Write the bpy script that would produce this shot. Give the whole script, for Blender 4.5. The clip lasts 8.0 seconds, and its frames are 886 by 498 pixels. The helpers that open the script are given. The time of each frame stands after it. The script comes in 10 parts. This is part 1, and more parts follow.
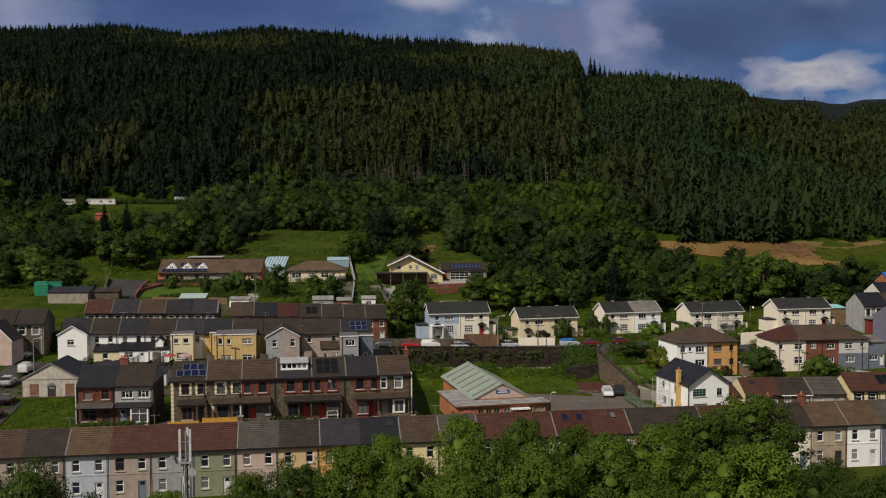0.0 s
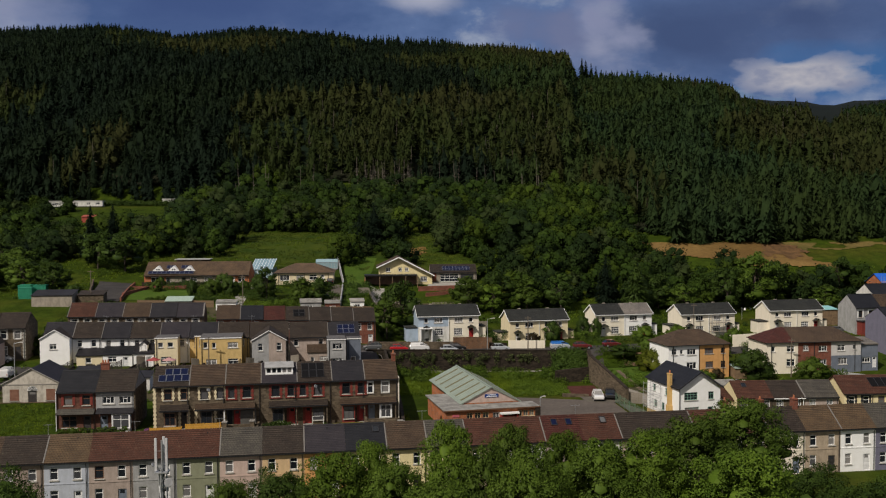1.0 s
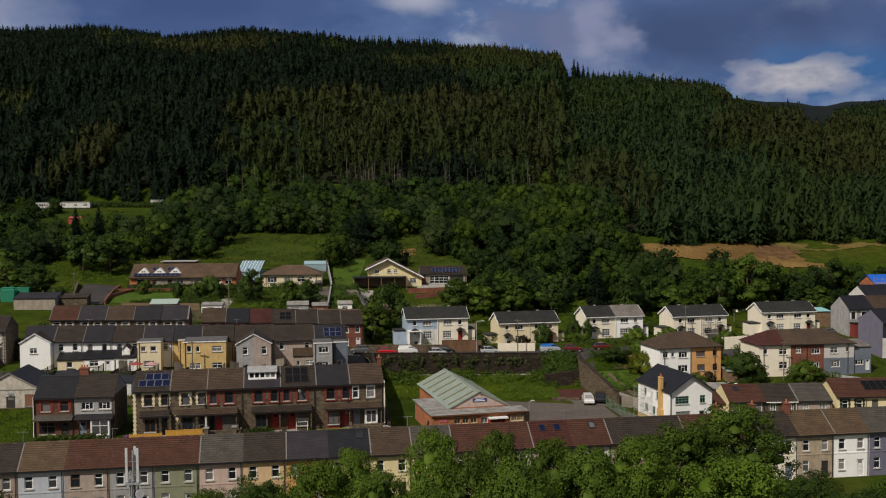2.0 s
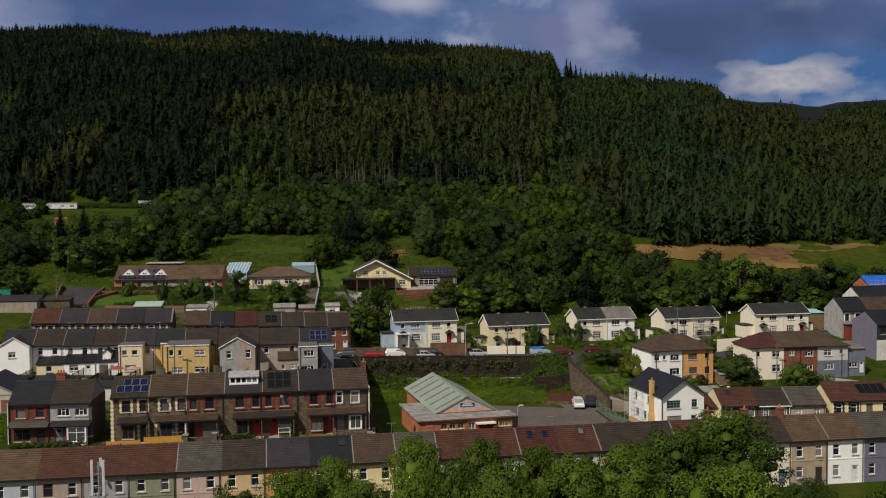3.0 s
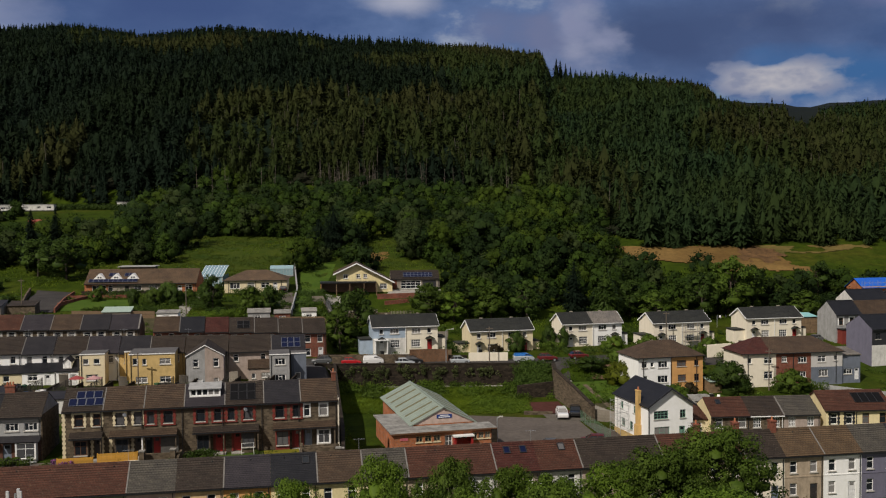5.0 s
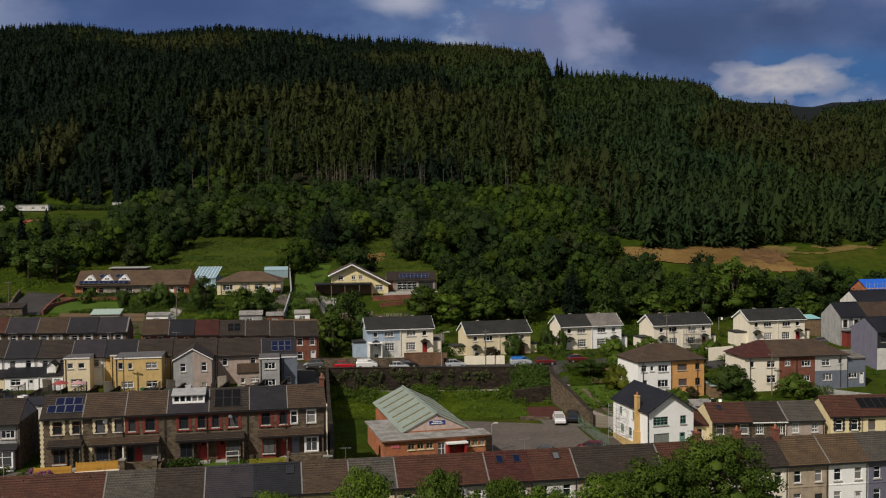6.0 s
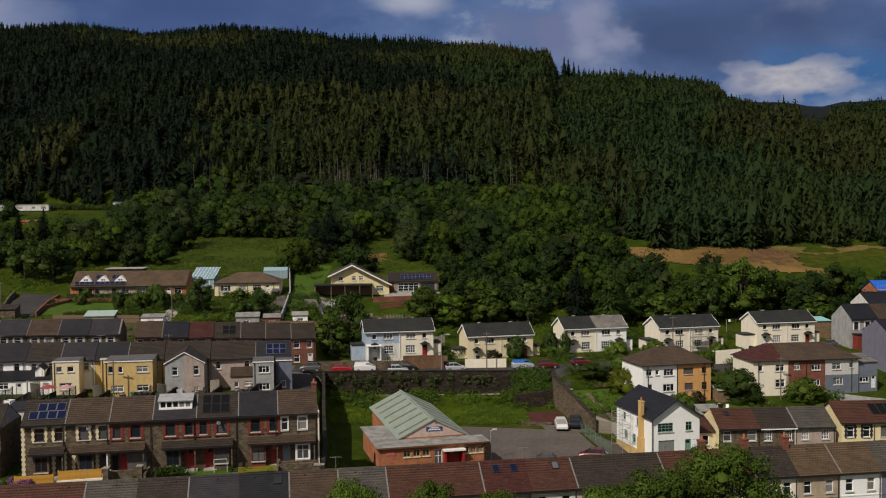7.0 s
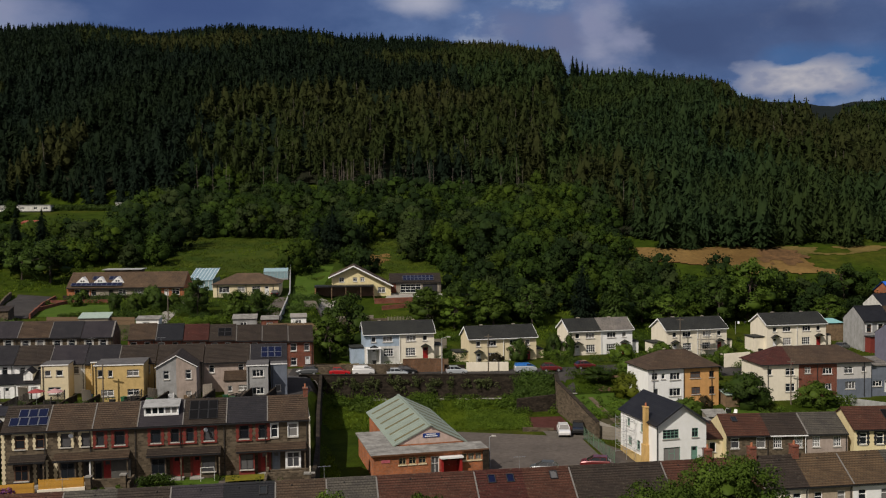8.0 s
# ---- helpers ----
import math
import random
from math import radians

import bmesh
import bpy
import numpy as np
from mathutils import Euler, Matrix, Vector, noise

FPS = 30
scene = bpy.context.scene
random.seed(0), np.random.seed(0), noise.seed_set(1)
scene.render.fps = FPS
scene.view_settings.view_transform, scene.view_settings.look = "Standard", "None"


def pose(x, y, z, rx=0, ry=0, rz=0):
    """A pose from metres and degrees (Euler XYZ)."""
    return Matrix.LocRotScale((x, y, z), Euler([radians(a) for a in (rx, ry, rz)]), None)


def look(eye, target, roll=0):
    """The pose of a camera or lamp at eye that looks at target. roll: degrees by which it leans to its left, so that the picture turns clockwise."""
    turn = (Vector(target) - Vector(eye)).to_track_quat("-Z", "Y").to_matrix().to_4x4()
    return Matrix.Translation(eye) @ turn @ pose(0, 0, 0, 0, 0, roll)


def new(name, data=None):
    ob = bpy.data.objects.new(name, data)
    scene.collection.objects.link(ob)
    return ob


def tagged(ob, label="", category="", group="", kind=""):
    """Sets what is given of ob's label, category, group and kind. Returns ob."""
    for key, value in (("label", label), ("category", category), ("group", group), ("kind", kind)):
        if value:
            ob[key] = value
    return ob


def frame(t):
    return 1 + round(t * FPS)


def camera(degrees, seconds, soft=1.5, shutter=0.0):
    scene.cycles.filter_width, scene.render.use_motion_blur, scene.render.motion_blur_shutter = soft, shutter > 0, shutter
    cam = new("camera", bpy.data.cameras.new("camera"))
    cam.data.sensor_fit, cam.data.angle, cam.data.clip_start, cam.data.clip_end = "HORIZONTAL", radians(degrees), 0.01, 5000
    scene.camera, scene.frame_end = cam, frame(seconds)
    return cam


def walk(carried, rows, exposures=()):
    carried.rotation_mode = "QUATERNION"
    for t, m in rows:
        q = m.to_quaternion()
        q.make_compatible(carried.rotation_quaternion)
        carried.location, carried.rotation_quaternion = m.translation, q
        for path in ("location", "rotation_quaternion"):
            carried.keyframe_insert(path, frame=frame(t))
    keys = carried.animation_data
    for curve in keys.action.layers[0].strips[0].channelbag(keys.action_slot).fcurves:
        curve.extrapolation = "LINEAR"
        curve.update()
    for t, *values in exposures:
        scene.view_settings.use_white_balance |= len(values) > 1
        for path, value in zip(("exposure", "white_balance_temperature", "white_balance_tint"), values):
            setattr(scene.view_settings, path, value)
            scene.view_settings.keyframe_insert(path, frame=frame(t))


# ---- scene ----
cam = camera(48.3, 8.0, 1.15)
PATH = [
    (0, (0.00, 0.00, 33.00), (0.00, 99.90, 28.46), -0.20),
    (0.5, (0.29, 1.01, 33.00), (0.70, 100.91, 28.54), -0.25),
    (1, (0.66, 2.11, 33.01), (1.44, 102.01, 28.61), -0.28),
    (1.5, (1.08, 3.31, 33.01), (2.22, 103.20, 28.67), -0.31),
    (2, (1.56, 4.60, 33.02), (3.03, 104.50, 28.72), -0.33),
    (2.5, (2.08, 5.99, 33.02), (3.87, 105.89, 28.76), -0.35),
    (3, (2.62, 7.49, 33.03), (4.72, 107.37, 28.79), -0.37),
    (3.5, (3.20, 9.08, 33.04), (5.57, 108.96, 28.83), -0.40),
    (4, (3.79, 10.76, 33.04), (6.41, 110.63, 28.86), -0.42),
    (4.5, (4.41, 12.52, 33.05), (7.21, 112.40, 28.88), -0.44),
    (5, (5.05, 14.37, 33.04), (7.93, 114.24, 28.90), -0.45),
    (5.5, (5.71, 16.28, 33.03), (8.55, 116.15, 28.91), -0.47),
    (6, (6.40, 18.24, 33.00), (9.05, 118.12, 28.89), -0.48),
    (6.5, (7.12, 20.24, 32.96), (9.43, 120.13, 28.86), -0.48),
    (7, (7.88, 22.27, 32.90), (9.71, 122.17, 28.80), -0.49),
    (7.5, (8.69, 24.30, 32.80), (9.98, 124.21, 28.73), -0.51),
    (8, (9.55, 26.32, 32.68), (10.36, 126.23, 28.66), -0.55),
]
walk(cam, [(t, look(eye, target, roll)) for t, eye, target, roll in PATH])

# ---- light ----
SUN_EL, SUN_AZ = 46.0, 219.0          # degrees; azimuth clockwise from +y
SUN_DIR = Vector((math.sin(radians(SUN_AZ)) * math.cos(radians(SUN_EL)),
                  math.cos(radians(SUN_AZ)) * math.cos(radians(SUN_EL)),
                  math.sin(radians(SUN_EL))))
scene.view_settings.exposure = 0.0


def build_world():
    w = bpy.data.worlds.new("sky")
    scene.world = w
    w.use_nodes = True
    nt = w.node_tree
    nt.nodes.clear()
    N, L = nt.nodes.new, nt.links.new
    out = N("ShaderNodeOutputWorld")
    sky = N("ShaderNodeTexSky")
    sky.sky_type = "NISHITA"
    sky.sun_disc = False
    sky.sun_elevation, sky.sun_rotation = radians(SUN_EL), radians(SUN_AZ)
    sky.air_density, sky.dust_density, sky.ozone_density = 1.0, 0.6, 2.0
    co = N("ShaderNodeTexCoord")
    # stretch the direction so that clouds flatten towards the horizon
    mp = N("ShaderNodeMapping")
    mp.inputs["Scale"].default_value = (1.0, 1.0, 1.9)
    mp.inputs["Location"].default_value = (0.31, 0.12, 0.4)
    L(co.outputs["Generated"], mp.inputs["Vector"])
    n1 = N("ShaderNodeTexNoise")
    n1.inputs["Scale"].default_value, n1.inputs["Detail"].default_value = 4.2, 9.0
    n1.inputs["Roughness"].default_value, n1.inputs["Distortion"].default_value = 0.55, 0.35
    L(mp.outputs["Vector"], n1.inputs["Vector"])
    cover = N("ShaderNodeValToRGB")
    cover.color_ramp.elements[0].position, cover.color_ramp.elements[0].color = 0.33, (0, 0, 0, 1)
    cover.color_ramp.elements[1].position, cover.color_ramp.elements[1].color = 0.43, (1, 1, 1, 1)
    L(n1.outputs["Fac"], cover.inputs["Fac"])
    # cloud shade: grey-blue bases to pale tops
    n2 = N("ShaderNodeTexNoise")
    n2.inputs["Scale"].default_value, n2.inputs["Detail"].default_value = 7.5, 8.0
    n2.inputs["Roughness"].default_value = 0.6
    L(mp.outputs["Vector"], n2.inputs["Vector"])
    shade = N("ShaderNodeValToRGB")
    r = shade.color_ramp
    r.elements[0].position, r.elements[0].color = 0.36, (1.0, 1.85, 4.2, 1)
    r.elements[1].position, r.elements[1].color = 0.74, (7.2, 7.8, 9.2, 1)
    e = r.elements.new(0.56)
    e.color = (1.9, 2.95, 5.8, 1)
    L(n2.outputs["Fac"], shade.inputs["Fac"])
    mix = N("ShaderNodeMix")
    mix.data_type = "RGBA"
    L(cover.outputs["Color"], mix.inputs[0])
    L(sky.outputs["Color"], mix.inputs[6])
    L(shade.outputs["Color"], mix.inputs[7])
    # one sunlit cumulus low over the far moor, in a gap of open blue
    def spot(az, el, squash, rough, amount):
        """How far a direction lies from a point of the sky, with a ragged edge."""
        ell = N("ShaderNodeMapping")
        ell.inputs["Scale"].default_value = (1.0, 1.0, squash)
        L(co.outputs["Generated"], ell.inputs["Vector"])
        dist = N("ShaderNodeVectorMath")
        dist.operation = "DISTANCE"
        L(ell.outputs["Vector"], dist.inputs[0])
        dist.inputs[1].default_value = (math.sin(radians(az)) * math.cos(radians(el)), math.cos(radians(az)) * math.cos(radians(el)), math.sin(radians(el)) * squash)
        wob = N("ShaderNodeTexNoise")
        wob.inputs["Scale"].default_value, wob.inputs["Detail"].default_value = rough, 8.0
        L(mp.outputs["Vector"], wob.inputs["Vector"])
        add = N("ShaderNodeMath")
        add.operation = "MULTIPLY_ADD"
        add.inputs[1].default_value = amount
        L(wob.outputs["Fac"], add.inputs[0])
        L(dist.outputs["Value"], add.inputs[2])
        return add.outputs["Value"], wob.outputs["Fac"]

    def edge(value, p0, p1):
        e = N("ShaderNodeValToRGB")
        e.color_ramp.elements[0].position, e.color_ramp.elements[0].color = p0, (1, 1, 1, 1)
        e.color_ramp.elements[1].position, e.color_ramp.elements[1].color = p1, (0, 0, 0, 1)
        L(value, e.inputs["Fac"])
        return e.outputs["Color"]

    # lit shoulders and a dark base of the large cloud above the hill
    clouds = mix.outputs[2]
    for az, el, squash, rough, amount, size, col in (
            (14.0, 9.3, 2.2, 10.0, 0.14, 0.085, (0.95, 1.5, 3.3)), (20.5, 10.0, 2.6, 10.0, 0.14, 0.10, (1.0, 1.55, 3.4)), (-12.0, 11.2, 3.0, 9.0, 0.18, 0.16, (0.95, 1.6, 3.9)),
            (9.4, 8.7, 1.3, 18.0, 0.10, 0.032, (4.6, 5.0, 7.2)), (9.6, 11.3, 0.9, 18.0, 0.10, 0.028, (4.0, 4.4, 6.8)), (7.4, 9.6, 0.9, 15.0, 0.10, 0.022, (2.6, 3.1, 5.4)), (-0.8, 12.0, 1.8, 14.0, 0.09, 0.036, (6.5, 6.8, 8.6)),
            (4.2, 10.2, 1.5, 15.0, 0.09, 0.034, (2.4, 3.0, 5.4)), (-23.5, 10.4, 1.6, 12.0, 0.10, 0.05, (4.2, 4.7, 7.0)), (26.0, 11.6, 2.0, 14.0, 0.10, 0.04, (2.6, 2.9, 5.2))):
        where, _ = spot(az, el, squash, rough, amount)
        one = N("ShaderNodeMix")
        one.data_type = "RGBA"
        L(edge(where, amount / 2 + 0.1 * size, amount / 2 + 1.3 * size), one.inputs[0])
        L(clouds, one.inputs[6])
        one.inputs[7].default_value = (*col, 1)
        clouds = one.outputs[2]
    gap, _ = spot(22.6, 7.0, 3.0, 9.0, 0.22)
    open_sky = edge(gap, 0.13, 0.20)
    blue = N("ShaderNodeMix")
    blue.data_type = "RGBA"
    L(open_sky, blue.inputs[0])
    L(clouds, blue.inputs[6])
    blue.inputs[7].default_value = (0.85, 2.3, 5.4, 1)
    near, lumps = spot(20.4, 6.9, 3.4, 24.0, 0.15)
    pcol = N("ShaderNodeValToRGB")
    pcol.color_ramp.elements[0].position, pcol.color_ramp.elements[0].color = 0.36, (4.2, 4.6, 6.4, 1)
    pcol.color_ramp.elements[1].position, pcol.color_ramp.elements[1].color = 0.62, (9.5, 9.0, 9.2, 1)
    L(lumps, pcol.inputs["Fac"])
    mix2 = N("ShaderNodeMix")
    mix2.data_type = "RGBA"
    L(edge(near, 0.108, 0.142), mix2.inputs[0])
    L(blue.outputs[2], mix2.inputs[6])
    L(pcol.outputs["Color"], mix2.inputs[7])
    bg = N("ShaderNodeBackground")
    bg.inputs["Strength"].default_value = 0.055
    # clouds turn white and bright towards the sun
    toward = N("ShaderNodeVectorMath")
    toward.operation = "DOT_PRODUCT"
    L(co.outputs["Generated"], toward.inputs[0])
    toward.inputs[1].default_value = SUN_DIR
    lit = N("ShaderNodeMapRange")
    for sock, val in ((1, -0.1), (2, 0.95), (3, 0.0), (4, 1.0)):
        lit.inputs[sock].default_value = val
    L(toward.outputs["Value"], lit.inputs[0])
    glow = N("ShaderNodeMix")
    glow.data_type = "RGBA"
    L(lit.outputs[0], glow.inputs[0])
    L(mix2.outputs[2], glow.inputs[6])
    glow.inputs[7].default_value = (8.6, 7.6, 6.4, 1)
    L(glow.outputs[2], bg.inputs["Color"])
    L(bg.outputs["Background"], out.inputs["Surface"])


build_world()
sun_data = bpy.data.lights.new("sun", "SUN")
sun_data.energy, sun_data.angle, sun_data.color = 3.95, radians(0.55), (1.0, 0.92, 0.82)
sun = new("sun", sun_data)
sun.matrix_world = look(SUN_DIR * 400, (0, 0, 0))


# ---- materials ----
def mat(name):
    m = bpy.data.materials.new(name)
    m.use_nodes = True
    nt = m.node_tree
    b = nt.nodes["Principled BSDF"]
    return m, nt, b, nt.nodes.new, nt.links.new


def rgba(c):
    return (c[0], c[1], c[2], 1.0)


def noise_node(nt, coord, scale, detail=6.0, rough=0.6):
    n = nt.nodes.new("ShaderNodeTexNoise")
    n.inputs["Scale"].default_value, n.inputs["Detail"].default_value, n.inputs["Roughness"].default_value = scale, detail, rough
    nt.links.new(coord, n.inputs["Vector"])
    return n


def ramp(nt, fac, stops):
    r = nt.nodes.new("ShaderNodeValToRGB")
    els = r.color_ramp.elements
    while len(els) < len(stops):
        els.new(0.5)
    for el, (p, c) in zip(els, stops):
        el.position, el.color = p, rgba(c)
    nt.links.new(fac, r.inputs["Fac"])
    return r


def mixed(nt, fac, a, b, mode="MIX"):
    m = nt.nodes.new("ShaderNodeMix")
    m.data_type, m.blend_type = "RGBA", mode
    for sock, v in ((0, fac), (6, a), (7, b)):
        if isinstance(v, (int, float)):
            m.inputs[sock].default_value = v
        elif isinstance(v, tuple):
            m.inputs[sock].default_value = rgba(v)
        else:
            nt.links.new(v, m.inputs[sock])
    return m.outputs[2]


def bump(nt, b, height, strength, dist=0.05):
    n = nt.nodes.new("ShaderNodeBump")
    n.inputs["Strength"].default_value, n.inputs["Distance"].default_value = strength, dist
    nt.links.new(height, n.inputs["Height"])
    nt.links.new(n.outputs["Normal"], b.inputs["Normal"])


def coords(nt, which="Object"):
    return nt.nodes.new("ShaderNodeTexCoord").outputs[which]


def scaled(c, k):
    return tuple(min(1.0, v * k) for v in c)


def painted(name, c, dirt=0.35, rough=0.85):
    """Painted or pebble-dashed render with rain streaks and patches."""
    m, nt, b, N, L = mat(name)
    co = coords(nt)
    big = noise_node(nt, co, 0.7, 4)
    mp = N("ShaderNodeMapping")
    mp.inputs["Scale"].default_value = (1.3, 1.3, 0.75)
    L(co, mp.inputs["Vector"])
    streak = noise_node(nt, mp.outputs["Vector"], 1.1, 8, 0.7)
    fine = noise_node(nt, co, 28, 3)
    k = 1.0 - dirt
    col = ramp(nt, big.outputs["Fac"], [(0.3, scaled(c, 1 - 0.35 * dirt)), (0.7, scaled(c, 1.03))]).outputs["Color"]
    st = ramp(nt, streak.outputs["Fac"], [(0.30, (k, k, k * 0.97)), (0.58, (1, 1, 1))]).outputs["Color"]
    col = mixed(nt, 1.0, col, st, "MULTIPLY")
    L(col, b.inputs["Base Color"])
    b.inputs["Roughness"].default_value = rough
    b.inputs["Specular IOR Level"].default_value = 0.25
    bump(nt, b, fine.outputs["Fac"], 0.35, 0.02)
    return m


def masonry(name, c, mortar, w=0.45, h=0.22, vary=0.5, size=0.012):
    """Coursed rubble stone or brick, courses along the wall."""
    m, nt, b, N, L = mat(name)
    co = coords(nt)
    sep = N("ShaderNodeSeparateXYZ")
    L(co, sep.inputs[0])
    s = N("ShaderNodeMath")
    s.operation = "ADD"
    L(sep.outputs["X"], s.inputs[0])
    L(sep.outputs["Y"], s.inputs[1])
    cb = N("ShaderNodeCombineXYZ")
    L(s.outputs[0], cb.inputs["X"])
    L(sep.outputs["Z"], cb.inputs["Y"])
    wob = noise_node(nt, co, 2.3, 3)
    wv = N("ShaderNodeVectorMath")
    wv.operation = "MULTIPLY_ADD"
    wv.inputs[1].default_value = (0.10, 0.06, 0.0)
    L(wob.outputs["Color"], wv.inputs[0])
    L(cb.outputs[0], wv.inputs[2])
    br = N("ShaderNodeTexBrick")
    br.inputs["Scale"].default_value = 1.0
    br.inputs["Brick Width"].default_value, br.inputs["Row Height"].default_value = w, h
    br.inputs["Mortar Size"].default_value, br.inputs["Mortar Smooth"].default_value = size, 0.3
    br.inputs["Color1"].default_value = rgba(scaled(c, 1 - vary * 0.6))
    br.inputs["Color2"].default_value = rgba(scaled(c, 1 + vary * 0.6))
    br.inputs["Mortar"].default_value = rgba(mortar)
    L(wv.outputs[0], br.inputs["Vector"])
    big = noise_node(nt, co, 0.8, 5)
    stain = ramp(nt, big.outputs["Fac"], [(0.3, (0.62, 0.6, 0.58)), (0.65, (1.05, 1.02, 1.0))]).outputs["Color"]
    L(mixed(nt, 1.0, br.outputs["Color"], stain, "MULTIPLY"), b.inputs["Base Color"])
    b.inputs["Roughness"].default_value = 0.92
    b.inputs["Specular IOR Level"].default_value = 0.15
    bump(nt, b, br.outputs["Fac"], -0.5, 0.03)
    return m


def roofing(name, c, course=0.16, col_w=0.30, moss=0.35, gloss=0.75):
    """Tiles or slates: courses step down the slope, joints across, blotches and lichen."""
    m, nt, b, N, L = mat(name)
    co = coords(nt)
    sep = N("ShaderNodeSeparateXYZ")
    L(co, sep.inputs[0])
    cb = N("ShaderNodeCombineXYZ")
    L(sep.outputs["X"], cb.inputs["X"])
    L(sep.outputs["Z"], cb.inputs["Y"])
    br = N("ShaderNodeTexBrick")
    br.inputs["Scale"].default_value = 1.0
    br.inputs["Brick Width"].default_value, br.inputs["Row Height"].default_value = col_w, course
    br.inputs["Mortar Size"].default_value, br.inputs["Mortar Smooth"].default_value = 0.022, 0.6
    br.inputs["Color1"].default_value = rgba(scaled(c, 0.93))
    br.inputs["Color2"].default_value = rgba(scaled(c, 1.07))
    br.inputs["Mortar"].default_value = rgba(scaled(c, 0.42))
    L(cb.outputs[0], br.inputs["Vector"])
    big = noise_node(nt, co, 0.55, 6)
    col = mixed(nt, 1.0, br.outputs["Color"], ramp(nt, big.outputs["Fac"], [(0.3, (0.66, 0.66, 0.68)), (0.7, (1.16, 1.13, 1.06))]).outputs["Color"], "MULTIPLY")
    sp = noise_node(nt, co, 3.1, 8, 0.7)
    lich = ramp(nt, sp.outputs["Fac"], [(0.56, (0, 0, 0)), (0.74, (moss, moss, moss))]).outputs["Color"]
    col = mixed(nt, lich, col, (0.20, 0.19, 0.13))
    L(col, b.inputs["Base Color"])
    b.inputs["Roughness"].default_value = gloss
    b.inputs["Specular IOR Level"].default_value = 0.22
    saw = N("ShaderNodeMath")
    saw.operation = "FRACT"
    dv = N("ShaderNodeMath")
    dv.operation = "DIVIDE"
    dv.inputs[1].default_value = course
    L(sep.outputs["Z"], dv.inputs[0])
    L(dv.outputs[0], saw.inputs[0])
    bump(nt, b, saw.outputs[0], -0.35, 0.04)
    return m


def plain(name, c, rough=0.5, metal=0.0, vary=0.25, scale=3.0):
    m, nt, b, N, L = mat(name)
    co = coords(nt)
    n = noise_node(nt, co, scale, 5)
    L(ramp(nt, n.outputs["Fac"], [(0.3, scaled(c, 1 - vary)), (0.7, scaled(c, 1 + vary * 0.4))]).outputs["Color"], b.inputs["Base Color"])
    b.inputs["Roughness"].default_value, b.inputs["Metallic"].default_value = rough, metal
    return m


def glass_pane(name, c=(0.010, 0.012, 0.015)):
    """Window glass before a dark room; curtains pale in some."""
    m, nt, b, N, L = mat(name)
    info = N("ShaderNodeObjectInfo")
    r = ramp(nt, info.outputs["Random"], [(0.0, c), (0.52, scaled(c, 1.8)), (0.66, (0.07, 0.07, 0.075)), (1.0, (0.24, 0.23, 0.22))])
    L(r.outputs["Color"], b.inputs["Base Color"])
    b.inputs["Roughness"].default_value = 0.08
    b.inputs["Specular IOR Level"].default_value = 0.4
    return m


def foliage(name, dark, light, rough=0.6):
    m, nt, b, N, L = mat(name)
    g = N("ShaderNodeNewGeometry")
    info = N("ShaderNodeObjectInfo")
    half = [0.5 * (a + c) for a, c in zip(dark, light)]
    r = ramp(nt, g.outputs["Random Per Island"], [(0.0, [0.6 * a + 0.4 * c for a, c in zip(dark, half)]), (1.0, [0.6 * a + 0.4 * c for a, c in zip(light, half)])])
    n = noise_node(nt, coords(nt), 0.22, 3)
    k = ramp(nt, n.outputs["Fac"], [(0.3, (0.65, 0.68, 0.62)), (0.7, (1.25, 1.2, 1.05))])
    col = mixed(nt, 1.0, r.outputs["Color"], k.outputs["Color"], "MULTIPLY")
    hs = N("ShaderNodeHueSaturation")
    mr = N("ShaderNodeMapRange")
    mr.inputs[3].default_value, mr.inputs[4].default_value = 0.75, 1.25
    L(info.outputs["Random"], mr.inputs[0])
    L(mr.outputs[0], hs.inputs["Value"])
    L(col, hs.inputs["Color"])
    L(hs.outputs["Color"], b.inputs["Base Color"])
    b.inputs["Roughness"].default_value = rough
    b.inputs["Specular IOR Level"].default_value = 0.12
    tr = N("ShaderNodeBsdfTranslucent")
    L(hs.outputs["Color"], tr.inputs["Color"])
    mx = N("ShaderNodeMixShader")
    mx.inputs[0].default_value = 0.34
    out = nt.nodes["Material Output"]
    L(b.outputs[0], mx.inputs[1])
    L(tr.outputs[0], mx.inputs[2])
    L(mx.outputs[0], out.inputs["Surface"])
    return m


